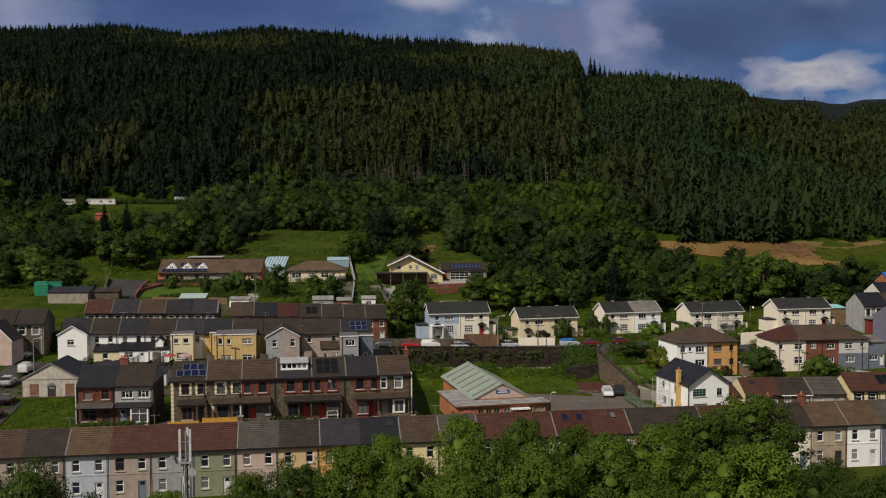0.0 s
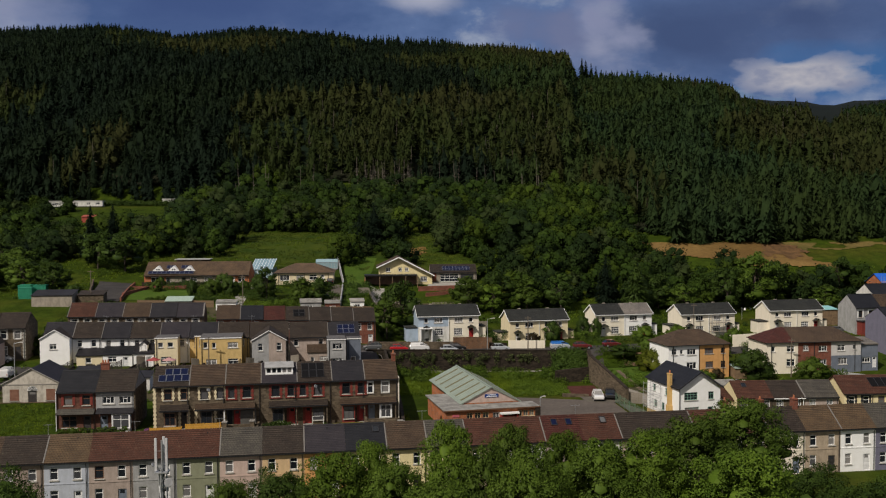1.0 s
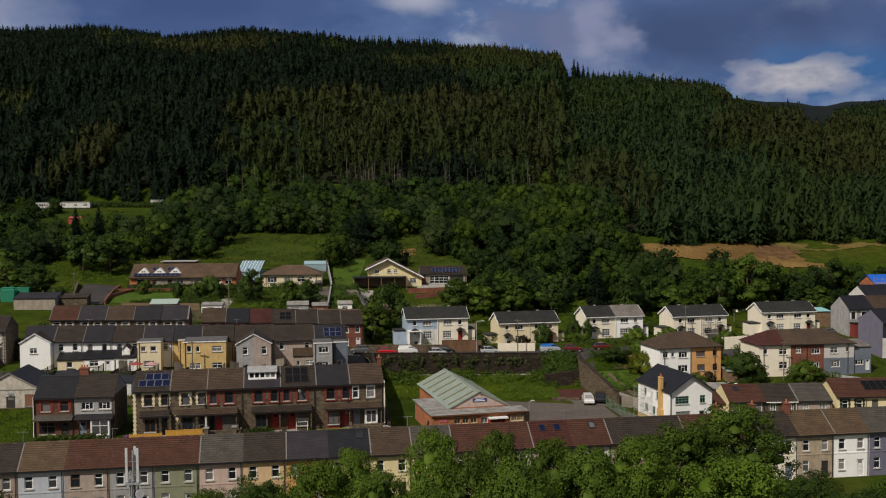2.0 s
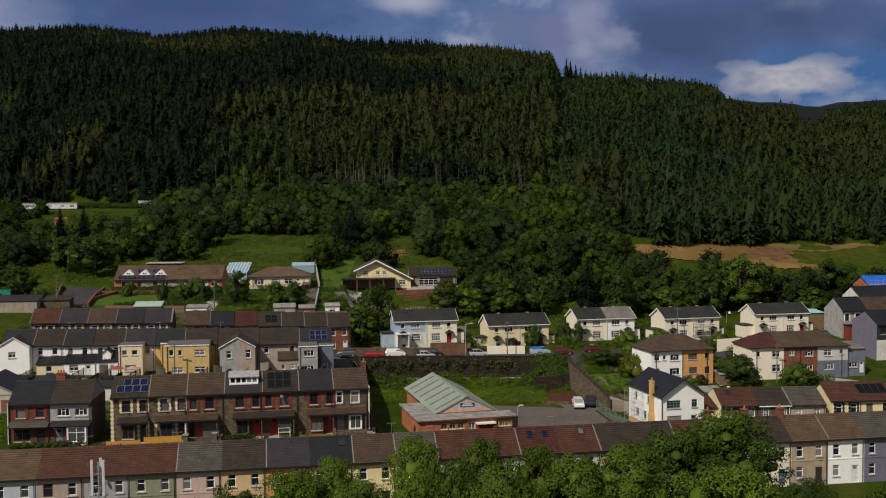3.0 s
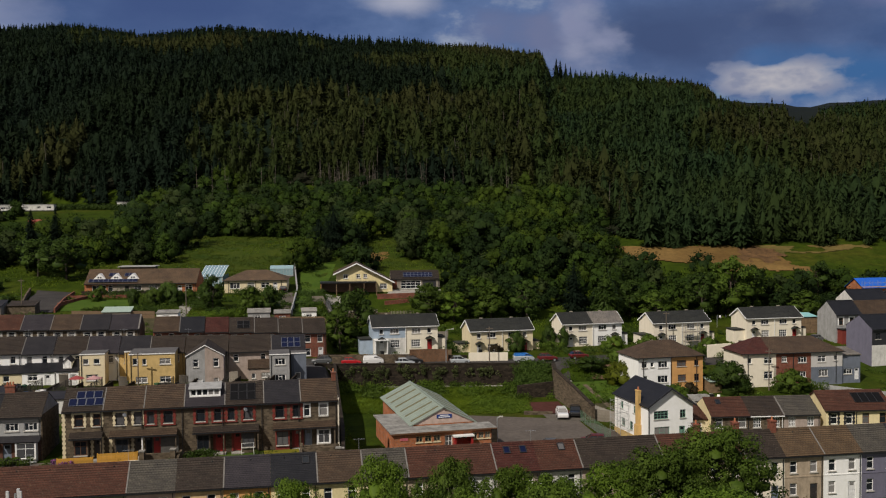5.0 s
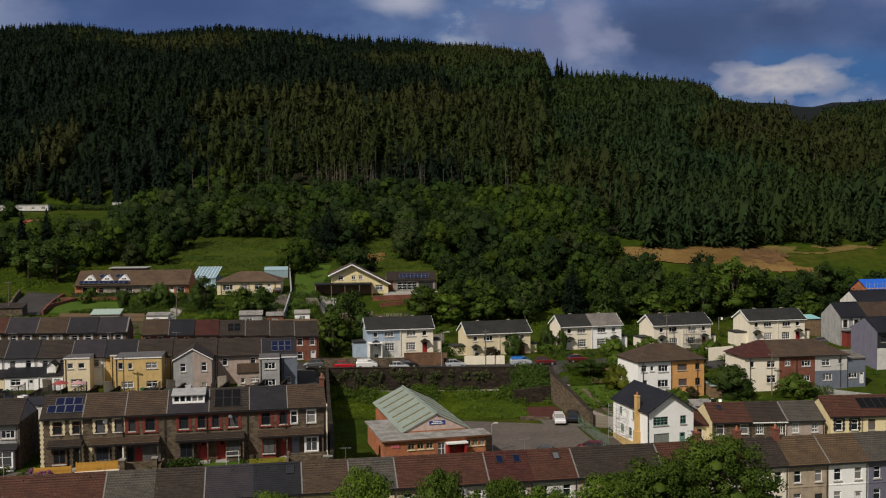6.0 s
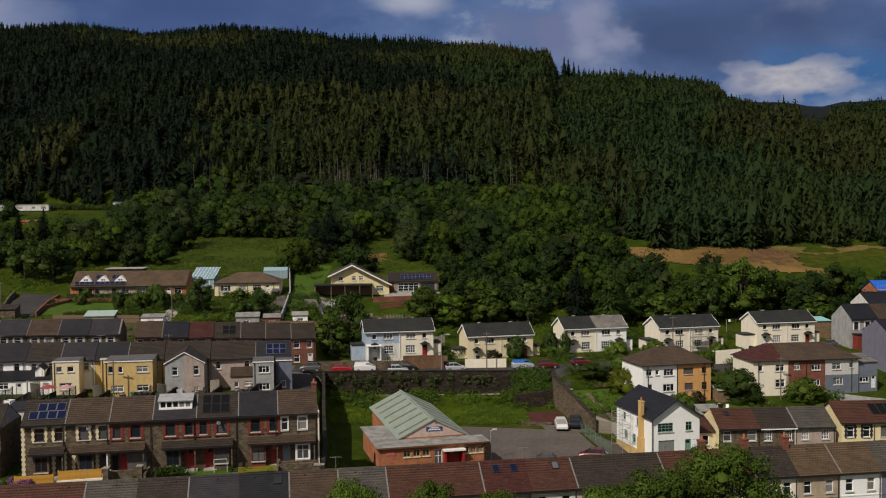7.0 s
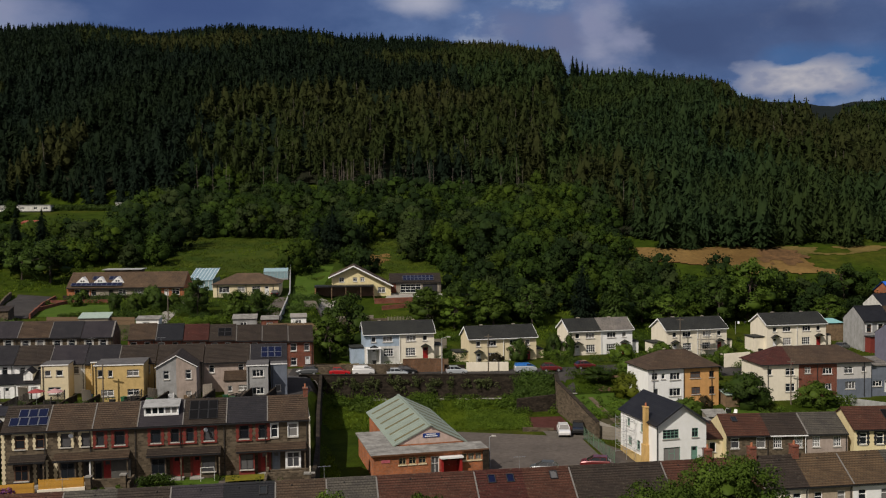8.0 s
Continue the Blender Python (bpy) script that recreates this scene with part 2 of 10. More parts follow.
def leafage(name, dark, light):
    """Leaf masses of a whole wood: tone goes from tree to tree, leaves differ little."""
    m, nt, b, N, L = mat(name)
    co = coords(nt)
    t = noise_node(nt, co, 0.15, 2, 0.5)
    f = noise_node(nt, co, 1.1, 3, 0.6)
    col = ramp(nt, t.outputs["Fac"], [(0.30, scaled(dark, 0.75)), (0.5, dark), (0.70, light)]).outputs["Color"]
    col = mixed(nt, 1.0, col, ramp(nt, f.outputs["Fac"], [(0.3, (0.78, 0.80, 0.76)), (0.7, (1.2, 1.18, 1.1))]).outputs["Color"], "MULTIPLY")
    g = N("ShaderNodeNewGeometry")
    v = ramp(nt, g.outputs["Random Per Island"], [(0.0, (0.80, 0.80, 0.80)), (1.0, (1.2, 1.2, 1.15))]).outputs["Color"]
    col = mixed(nt, 1.0, col, v, "MULTIPLY")
    L(col, b.inputs["Base Color"])
    b.inputs["Roughness"].default_value = 0.8
    b.inputs["Specular IOR Level"].default_value = 0.1
    tr = N("ShaderNodeBsdfTranslucent")
    L(col, tr.inputs["Color"])
    mx = N("ShaderNodeMixShader")
    mx.inputs[0].default_value = 0.3
    L(b.outputs[0], mx.inputs[1])
    L(tr.outputs[0], mx.inputs[2])
    L(mx.outputs[0], nt.nodes["Material Output"].inputs["Surface"])
    return m


def needles(name, a1, a2, b1, b2):
    """Conifer foliage: colour goes from tree to tree and from stand to stand."""
    m, nt, b, N, L = mat(name)
    co = coords(nt)
    t = noise_node(nt, co, 0.17, 2, 0.5)
    s = noise_node(nt, co, 0.014, 4, 0.6)
    one = ramp(nt, t.outputs["Fac"], [(0.32, a1), (0.68, a2)]).outputs["Color"]
    two = ramp(nt, t.outputs["Fac"], [(0.32, b1), (0.68, b2)]).outputs["Color"]
    k = ramp(nt, s.outputs["Fac"], [(0.40, (0, 0, 0)), (0.60, (1, 1, 1))]).outputs["Color"]
    col = mixed(nt, k, one, two)
    g = N("ShaderNodeNewGeometry")
    v = ramp(nt, g.outputs["Random Per Island"], [(0.0, (0.90, 0.90, 0.90)), (1.0, (1.10, 1.10, 1.08))]).outputs["Color"]
    col = mixed(nt, 1.0, col, v, "MULTIPLY")
    L(col, b.inputs["Base Color"])
    b.inputs["Roughness"].default_value = 0.9
    b.inputs["Specular IOR Level"].default_value = 0.08
    tr = N("ShaderNodeBsdfTranslucent")
    L(col, tr.inputs["Color"])
    mx = N("ShaderNodeMixShader")
    mx.inputs[0].default_value = 0.4
    L(b.outputs[0], mx.inputs[1])
    L(tr.outputs[0], mx.inputs[2])
    L(mx.outputs[0], nt.nodes["Material Output"].inputs["Surface"])
    return m


def grassland(name):
    m, nt, b, N, L = mat(name)
    co = coords(nt)
    a = noise_node(nt, co, 0.035, 6, 0.65)
    c = noise_node(nt, co, 0.35, 7, 0.7)
    f = noise_node(nt, co, 4.0, 5, 0.7)
    base = ramp(nt, a.outputs["Fac"], [(0.3, (0.016, 0.030, 0.003)), (0.5, (0.030, 0.049, 0.004)), (0.72, (0.060, 0.060, 0.009))]).outputs["Color"]
    var = ramp(nt, c.outputs["Fac"], [(0.3, (0.5, 0.55, 0.5)), (0.7, (1.35, 1.3, 1.2))]).outputs["Color"]
    col = mixed(nt, 1.0, base, var, "MULTIPLY")
    fv = ramp(nt, f.outputs["Fac"], [(0.3, (0.6, 0.6, 0.6)), (0.7, (1.3, 1.3, 1.3))]).outputs["Color"]
    L(mixed(nt, 0.8, col, fv, "MULTIPLY"), b.inputs["Base Color"])
    b.inputs["Roughness"].default_value = 0.95
    b.inputs["Specular IOR Level"].default_value = 0.05
    bump(nt, b, f.outputs["Fac"], 0.5, 0.15)
    return m


def earthy(name, c1, c2, scale=0.3, rough=0.95, relief=0.15):
    m, nt, b, N, L = mat(name)
    co = coords(nt)
    a = noise_node(nt, co, scale, 7, 0.65)
    f = noise_node(nt, co, scale * 14, 4, 0.7)
    col = ramp(nt, a.outputs["Fac"], [(0.3, c1), (0.7, c2)]).outputs["Color"]
    fv = ramp(nt, f.outputs["Fac"], [(0.3, (0.75, 0.75, 0.75)), (0.7, (1.15, 1.15, 1.15))]).outputs["Color"]
    L(mixed(nt, 1.0, col, fv, "MULTIPLY"), b.inputs["Base Color"])
    b.inputs["Roughness"].default_value = rough
    b.inputs["Specular IOR Level"].default_value = 0.12
    bump(nt, b, f.outputs["Fac"], 0.5, relief)
    return m


M_GRASS = grassland("grass")
M_ASPHALT = earthy("asphalt", (0.030, 0.028, 0.028), (0.060, 0.055, 0.052), 0.25, 0.9, 0.02)
M_CARPARK = earthy("worn_asphalt", (0.075, 0.064, 0.056), (0.115, 0.098, 0.085), 0.12, 0.9, 0.02)
M_CONCRETE = earthy("concrete", (0.20, 0.19, 0.175), (0.34, 0.32, 0.29), 0.8, 0.9, 0.02)
M_EARTH = earthy("bare_earth", (0.100, 0.058, 0.018), (0.185, 0.117, 0.040), 0.06, 0.95, 0.5)
M_GARDEN = earthy("garden_soil", (0.030, 0.032, 0.014), (0.085, 0.07, 0.04), 0.5, 0.95, 0.1)
M_MAROON = earthy("maroon_gravel", (0.050, 0.018, 0.015), (0.080, 0.030, 0.025), 0.9, 0.95, 0.03)
M_STONE = masonry("pennant_stone", (0.108, 0.086, 0.060), (0.120, 0.102, 0.078), 0.42, 0.20, 0.7)
M_WALLSTONE = masonry("dark_wall_stone", (0.034, 0.027, 0.020), (0.020, 0.017, 0.014), 0.45, 0.22, 0.8, 0.02)
M_BRICK = masonry("red_brick", (0.20, 0.066, 0.042), (0.16, 0.12, 0.10), 0.225, 0.075, 0.4, 0.008)
M_ORANGE_BRICK = masonry("orange_brick", (0.42, 0.14, 0.055), (0.26, 0.2, 0.16), 0.225, 0.075, 0.35, 0.008)
M_REDPAINT = painted("red_paint", (0.19, 0.038, 0.030), 0.25, 0.6)
M_WHITE = painted("white_render", (0.81, 0.81, 0.80), 0.07)
M_WHITE_OLD = painted("weathered_white_render", (0.63, 0.62, 0.59), 0.3)
M_CREAM = painted("cream_render", (0.66, 0.57, 0.385), 0.11)
M_PALECREAM = painted("pale_cream_render", (0.74, 0.68, 0.56), 0.1)
M_YELLOW = painted("yellow_render", (0.56, 0.40, 0.17), 0.25)
M_ORANGE = painted("orange_render", (0.59, 0.32, 0.12), 0.2)
M_PEACH = painted("peach_render", (0.59, 0.42, 0.24), 0.25)
M_GREYR = painted("grey_render", (0.33, 0.33, 0.33), 0.35)
M_DASH = painted("grey_pebbledash", (0.32, 0.28, 0.23), 0.4)
M_PINKGREY = painted("pinkish_grey_render", (0.38, 0.31, 0.27), 0.35)
M_PALEGREY = painted("pale_grey_render", (0.50, 0.485, 0.47), 0.15)
M_LILAC = painted("lilac_render", (0.15, 0.145, 0.20), 0.2)
M_PALEBLUE = painted("pale_blue_render", (0.34, 0.42, 0.52), 0.2)
M_SAGE = painted("sage_green_render", (0.23, 0.24, 0.16), 0.25)
M_BLUEGREY = painted("blue_grey_paint", (0.14, 0.16, 0.20), 0.25)
M_SLATE = roofing("slate_roof", (0.024, 0.023, 0.028), 0.15, 0.28, 0.15, 0.6)
M_SLATE_B = roofing("dark_slate_roof", (0.016, 0.017, 0.022), 0.15, 0.28, 0.1, 0.55)
M_SLATE_P = roofing("purple_slate_roof", (0.034, 0.030, 0.037), 0.15, 0.28, 0.15, 0.6)
M_TILE_BR = roofing("brown_tile_roof", (0.066, 0.044, 0.030), 0.17, 0.32)
M_TILE_DB = roofing("dark_brown_tile_roof", (0.037, 0.028, 0.023), 0.17, 0.32)
M_TILE_RED = roofing("red_tile_roof", (0.072, 0.030, 0.020), 0.17, 0.32)
M_TILE_MAR = roofing("maroon_tile_roof", (0.062, 0.019, 0.015), 0.17, 0.32)
M_TILE_TAN = roofing("tan_tile_roof", (0.096, 0.064, 0.038), 0.17, 0.32)
M_TILE_GREY = roofing("grey_tile_roof", (0.072, 0.066, 0.058), 0.17, 0.32, 0.5)
M_TILE_CHAR = roofing("charcoal_tile_roof", (0.030, 0.032, 0.031), 0.17, 0.32, 0.2)
M_TILE_PALE = roofing("pale_grey_tile_roof", (0.186, 0.172, 0.161), 0.17, 0.32, 0.3)
M_UPVC = plain("white_upvc", (0.80, 0.80, 0.79), 0.35, 0, 0.1)
M_BROWNW = plain("brown_window_frame", (0.13, 0.06, 0.03), 0.5)
M_BLACKW = plain("dark_window_frame", (0.03, 0.03, 0.035), 0.4)
M_GREENW = plain("green_window_frame", (0.16, 0.30, 0.24), 0.4)
M_SILL = plain("stone_sill", (0.44, 0.42, 0.38), 0.8)
M_PANE = glass_pane("window_glass")
M_GUTTER = plain("black_plastic", (0.02, 0.02, 0.022), 0.4)
M_MORTAR = plain("mortar_verge", (0.15, 0.14, 0.13), 0.9)
M_POT = plain("terracotta", (0.36, 0.13, 0.06), 0.8)
M_DOOR_RED = plain("red_door_paint", (0.30, 0.02, 0.02), 0.4)
M_DOOR_W = plain("white_door", (0.72, 0.72, 0.72), 0.4)
M_DOOR_D = plain("dark_door", (0.035, 0.03, 0.03), 0.5)
M_DOOR_G = plain("grey_blue_door", (0.16, 0.19, 0.24), 0.5)
M_MEADOW = earthy("meadow_grass", (0.014, 0.034, 0.0015), (0.052, 0.066, 0.004), 0.16, 0.95, 0.3)
M_BOARDRED = earthy("weathered_red_boards", (0.14, 0.065, 0.045), (0.24, 0.13, 0.09), 1.5, 0.85, 0.02)
M_LAWN = earthy("mown_lawn", (0.034, 0.070, 0.006), (0.062, 0.100, 0.011), 0.35, 0.95, 0.05)
M_POLE = plain("weathered_pole_wood", (0.13, 0.105, 0.08), 0.9, 0, 0.4)
M_WOOD = plain("fence_wood", (0.19, 0.125, 0.07), 0.85, 0, 0.45, 2.0)
M_YWOOD = plain("yellow_stained_wood", (0.52, 0.27, 0.035), 0.7, 0, 0.4, 2.0)
M_METAL = plain("galvanised_metal", (0.40, 0.41, 0.42), 0.5, 0.6)
M_SOLAR = plain("solar_cell", (0.005, 0.009, 0.036), 0.45, 0.0, 0.3)
M_SOLARB = plain("black_solar_cell", (0.006, 0.006, 0.007), 0.9, 0.0, 0.3)
for cell in (M_SOLAR, M_SOLARB):
    cell.node_tree.nodes["Principled BSDF"].inputs["Specular IOR Level"].default_value = 0.12
M_SOLFR = plain("panel_frame", (0.15, 0.16, 0.19), 0.45, 0.2)
M_BARK = plain("bark", (0.065, 0.05, 0.038), 0.95, 0, 0.5, 4.0)
M_PALEBARK = plain("pale_dead_bark", (0.16, 0.135, 0.11), 0.95, 0, 0.4, 4.0)
M_LEAF = foliage("leaves", (0.047, 0.084, 0.012), (0.092, 0.142, 0.021))
M_LEAF_D = foliage("dark_leaves", (0.030, 0.058, 0.011), (0.060, 0.098, 0.018))
M_LEAF_B = foliage("bright_leaves", (0.062, 0.114, 0.012), (0.112, 0.172, 0.022))
M_LEAF_Y = foliage("yellow_green_leaves", (0.045, 0.062, 0.005), (0.120, 0.140, 0.014))
M_LEAF_COP = foliage("copper_leaves", (0.022, 0.020, 0.014), (0.060, 0.045, 0.022))
# spruce darkened to carry cloud shade on the left; a sunlit copy follows
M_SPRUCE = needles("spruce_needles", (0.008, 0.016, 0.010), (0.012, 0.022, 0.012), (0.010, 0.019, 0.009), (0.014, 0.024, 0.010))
M_SPRUCE_LIT = needles("sunlit_spruce_needles", (0.018, 0.037, 0.0155), (0.026, 0.048, 0.018), (0.026, 0.042, 0.012), (0.034, 0.052, 0.014))
M_LARCH = needles("larch_needles", (0.024, 0.037, 0.010), (0.034, 0.048, 0.013), (0.031, 0.036, 0.0115), (0.043, 0.047, 0.0155))
M_WOOD_A = leafage("woodland_leaves", (0.0224, 0.0434, 0.0063), (0.0378, 0.0658, 0.0091))
M_WOOD_B = leafage("dark_woodland_leaves", (0.0144, 0.0288, 0.0072), (0.0256, 0.0448, 0.0096))
M_WOOD_C = leafage("yellowish_woodland_leaves", (0.0364, 0.0598, 0.0065), (0.0546, 0.0858, 0.0091))
M_WOOD_D = leafage("grey_green_woodland_leaves", (0.0300, 0.0450, 0.0137), (0.0450, 0.0663, 0.0213))
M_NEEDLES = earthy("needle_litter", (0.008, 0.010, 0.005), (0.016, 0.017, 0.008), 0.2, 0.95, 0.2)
M_WEED = foliage("weed_leaves", (0.055, 0.100, 0.010), (0.135, 0.205, 0.024))
M_BLADE = foliage("grass_blades", (0.062, 0.110, 0.009), (0.150, 0.205, 0.018))
M_LEAF_G = foliage("grey_green_leaves", (0.045, 0.060, 0.022), (0.105, 0.125, 0.055))
M_BROWNBRICK = masonry("brown_brick", (0.17, 0.092, 0.050), (0.14, 0.11, 0.09), 0.225, 0.075, 0.45, 0.008)
# heather colour sunk towards black to hold the cloud shade over the ridge
M_MOOR = earthy("cloud_shaded_heather", (0.004, 0.007, 0.006), (0.008, 0.011, 0.009), 0.01, 0.95, 0.5)


# ---- building blocks ----
def part(name, bm, material, parent, label=""):
    """Links a bmesh as one mesh object under a thing or a part."""
    me = bpy.data.meshes.new(name)
    bm.normal_update()
    bm.to_mesh(me)
    bm.free()
    return part_mesh(name, me, material, parent, label)


def part_mesh(name, me, material, parent, label="", m=None):
    if material and not me.materials:
        me.materials.append(material)
    ob = new(name, me)
    ob.parent = parent
    if m is not None:
        ob.matrix_basis = m
    if label:
        tagged(ob, label)
    return ob


def thing(name, m, label, category, group="", kind=""):
    e = new(name)
    e.empty_display_size = 0.5
    e.matrix_basis = m
    return tagged(e, label, category, group, kind)


def box(bm, x0, x1, y0, y1, z0, z1):
    v = [bm.verts.new(p) for p in ((x0, y0, z0), (x1, y0, z0), (x1, y1, z0), (x0, y1, z0),
                                   (x0, y0, z1), (x1, y0, z1), (x1, y1, z1), (x0, y1, z1))]
    for f in ((0, 3, 2, 1), (4, 5, 6, 7), (0, 1, 5, 4), (1, 2, 6, 5), (2, 3, 7, 6), (3, 0, 4, 7)):
        bm.faces.new([v[i] for i in f])


def boxes(*dims):
    bm = bmesh.new()
    for d in dims:
        box(bm, *d)
    return bm


def face(bm, *pts):
    return bm.faces.new([bm.verts.new(p) for p in pts])


def slab(bm, pts, t):
    """A plate with thickness t below the given polygon."""
    n = (Vector(pts[1]) - Vector(pts[0])).cross(Vector(pts[2]) - Vector(pts[0])).normalized()
    if n.z < 0:
        n = -n
        pts = list(reversed(pts))
    top = [bm.verts.new(p) for p in pts]
    bot = [bm.verts.new(Vector(p) - n * t) for p in pts]
    bm.faces.new(top)
    bm.faces.new(list(reversed(bot)))
    for i in range(len(pts)):
        j = (i + 1) % len(pts)
        bm.faces.new((top[i], bot[i], bot[j], top[j]))


def prism(bm, p, q, r0, r1=None, n=6):
    """A tapered round bar from p to q."""
    r1 = r0 if r1 is None else r1
    p, q = Vector(p), Vector(q)
    d = (q - p).normalized()
    a = d.orthogonal().normalized()
    b = d.cross(a)
    ring = []
    for c, r in ((p, r0), (q, r1)):
        ring.append([bm.verts.new(c + (a * math.cos(2 * math.pi * k / n) + b * math.sin(2 * math.pi * k / n)) * r) for k in range(n)])
    for k in range(n):
        bm.faces.new((ring[0][k], ring[0][(k + 1) % n], ring[1][(k + 1) % n], ring[1][k]))
    bm.faces.new(list(reversed(ring[0])))
    bm.faces.new(ring[1])


def wall_plane(bm, w, z0, z1, holes, y=0.0, deep=0.14, top=None):
    """A wall face in the xz plane with rectangular openings (x, z, w, h) and their reveals, running back in +y.
    top(x) gives the upper edge of a sloping wall."""
    xs = sorted({0.0, w, *[h[0] for h in holes], *[h[0] + h[2] for h in holes]})
    zs = sorted({z0, z1, *[h[1] for h in holes], *[h[1] + h[3] for h in holes]})
    for i in range(len(xs) - 1):
        for j in range(len(zs) - 1):
            cx, cz = (xs[i] + xs[i + 1]) / 2, (zs[j] + zs[j + 1]) / 2
            if any(h[0] < cx < h[0] + h[2] and h[1] < cz < h[1] + h[3] for h in holes):
                continue
            face(bm, (xs[i], y, zs[j]), (xs[i + 1], y, zs[j]), (xs[i + 1], y, zs[j + 1]), (xs[i], y, zs[j + 1]))
    for x, z, ww, hh in (h[:4] for h in holes):
        a, b2, c, d = (x, y, z), (x + ww, y, z), (x + ww, y, z + hh), (x, y, z + hh)
        for p, q in ((a, b2), (b2, c), (c, d), (d, a)):
            face(bm, p, q, (q[0], y + deep, q[2]), (p[0], y + deep, p[2]))


_WIN = {}
FRAMES = {"w": M_UPVC, "b": M_BROWNW, "k": M_BLACKW, "g": M_GREENW}


def window(parent, x, z, w, h, y=0.0, frame_kind="w", style="sash", sill=True, face_back=False, m=None, sill_mat=None):
    """A window unit at the lower left corner (x, z) of an opening in the plane y: frame with bars, panes, sill."""
    key = (round(w, 2), round(h, 2), frame_kind, style)
    if key not in _WIN:
        t = 0.085
        q = 0.06
        cols = {"two": 2, "three": 3, "grid": 4}.get(style, 1)
        cw = (w - 2 * t - (cols - 1) * q) / cols
        lights = []
        for k in range(cols):
            x0 = t + k * (cw + q)
            if style == "sash" or style == "two" or (style == "three" and k == 1):
                zs = (t, h * 0.62, h * 0.62 + q, h - t)
            elif style == "grid":
                zs = (t, h * 0.36, h * 0.36 + q, h * 0.68, h * 0.68 + q, h - t)
            else:
                zs = (t, h - t)
            lights += [(x0, zs[i], cw, zs[i + 1] - zs[i]) for i in range(0, len(zs), 2)]
        bm = bmesh.new()
        wall_plane(bm, w, 0.0, h, lights, 0.0, 0.06)
        bmesh.ops.remove_doubles(bm, verts=bm.verts, dist=0.0005)
        me = bpy.data.meshes.new("window")
        bm.to_mesh(me)
        bm.free()
        me.materials.append(FRAMES[frame_kind])
        bm = boxes((t * 0.5, w - t * 0.5, 0.025, 0.04, t * 0.5, h - t * 0.5))
        pm = bpy.data.meshes.new("pane")
        bm.to_mesh(pm)
        bm.free()
        pm.materials.append(M_PANE)
        bm = boxes((-0.08, w + 0.08, -0.10, 0.06, -0.11, 0))
        sm = bpy.data.meshes.new("sill")
        bm.to_mesh(sm)
        bm.free()
        _WIN[key] = me, pm, sm
    me, pm, sm = _WIN[key]
    mm = pose(x, y + 0.08, z) if m is None else m @ pose(x, 0.08, z)
    ob = part_mesh("window", me, None, parent, m=mm)
    part_mesh("pane", pm, None, ob)
    if sill:
        s = new("sill", sm)
        s.parent = ob
        s.matrix_basis = pose(0, -0.08, 0)
        if not sm.materials:
            sm.materials.append(sill_mat or M_SILL)
    return ob


def door(parent, x, z, w, h, material, y=0.0, m=None):
    mm = pose(x, y + 0.09, z) if m is None else m @ pose(x, 0.09, z)
    bm = boxes((0, w, 0, 0.05, 0, h), (0.12, w - 0.12, -0.015, 0.0, 0.15, h * 0.45), (0.12, w - 0.12, -0.015, 0.0, h * 0.55, h * 0.72))
    d = part("door", bm, material, parent)
    d.matrix_basis = mm
    part("door_light", boxes((0.2, w - 0.2, -0.012, 0.0, h * 0.76, h * 0.93)), M_PANE, d)
    part("handle", boxes((w - 0.14, w - 0.06, -0.05, 0.0, h * 0.49, h * 0.52)), M_METAL, d, "small metal door handle")
    return d


def pitched_roof(parent, w, d, eave, rise, material, over=0.3, x0=0.0, side=0.0, y0=0.0, ridge=True, run=None):
    """Two slopes over a body w wide and d deep, ridge along x."""
    run = d / 2 if run is None else run
    k = rise / run
    k2 = rise / (d - run)
    zt = 0.10
    bm = bmesh.new()
    a, b2 = x0 - side, x0 + w + side
    slab(bm, [(a, y0 - over, eave - over * k + zt), (b2, y0 - over, eave - over * k + zt), (b2, y0 + run, eave + rise + zt), (a, y0 + run, eave + rise + zt)], 0.12)
    slab(bm, [(a, y0 + run, eave + rise + zt), (b2, y0 + run, eave + rise + zt), (b2, y0 + d + over, eave - over * k2 + zt), (a, y0 + d + over, eave - over * k2 + zt)], 0.12)
    slates = "slate" in material.name
    courses(bm, a, b2, y0 - over, eave - over * k + zt, y0 + run, eave + rise + zt, 0.21 if slates else 0.31, 0.016 if slates else 0.036)
    r = part("roof", bm, material, parent)
    if ridge:
        n = max(1, int(round((b2 - a) / 0.45)))
        bm = bmesh.new()
        for i in range(n):
            p = a + (b2 - a) * i / n
            q = a + (b2 - a) * (i + 1) / n - 0.015
            face(bm, (p, y0 + run - 0.16, eave + rise + zt - 0.05), (q, y0 + run - 0.16, eave + rise + zt - 0.05), (q, y0 + run, eave + rise + zt + 0.10), (p, y0 + run, eave + rise + zt + 0.10))
            face(bm, (p, y0 + run, eave + rise + zt + 0.10), (q, y0 + run, eave + rise + zt + 0.10), (q, y0 + run + 0.16, eave + rise + zt - 0.05), (p, y0 + run + 0.16, eave + rise + zt - 0.05))
        part("ridge_tiles", bm, material, r)
    return r


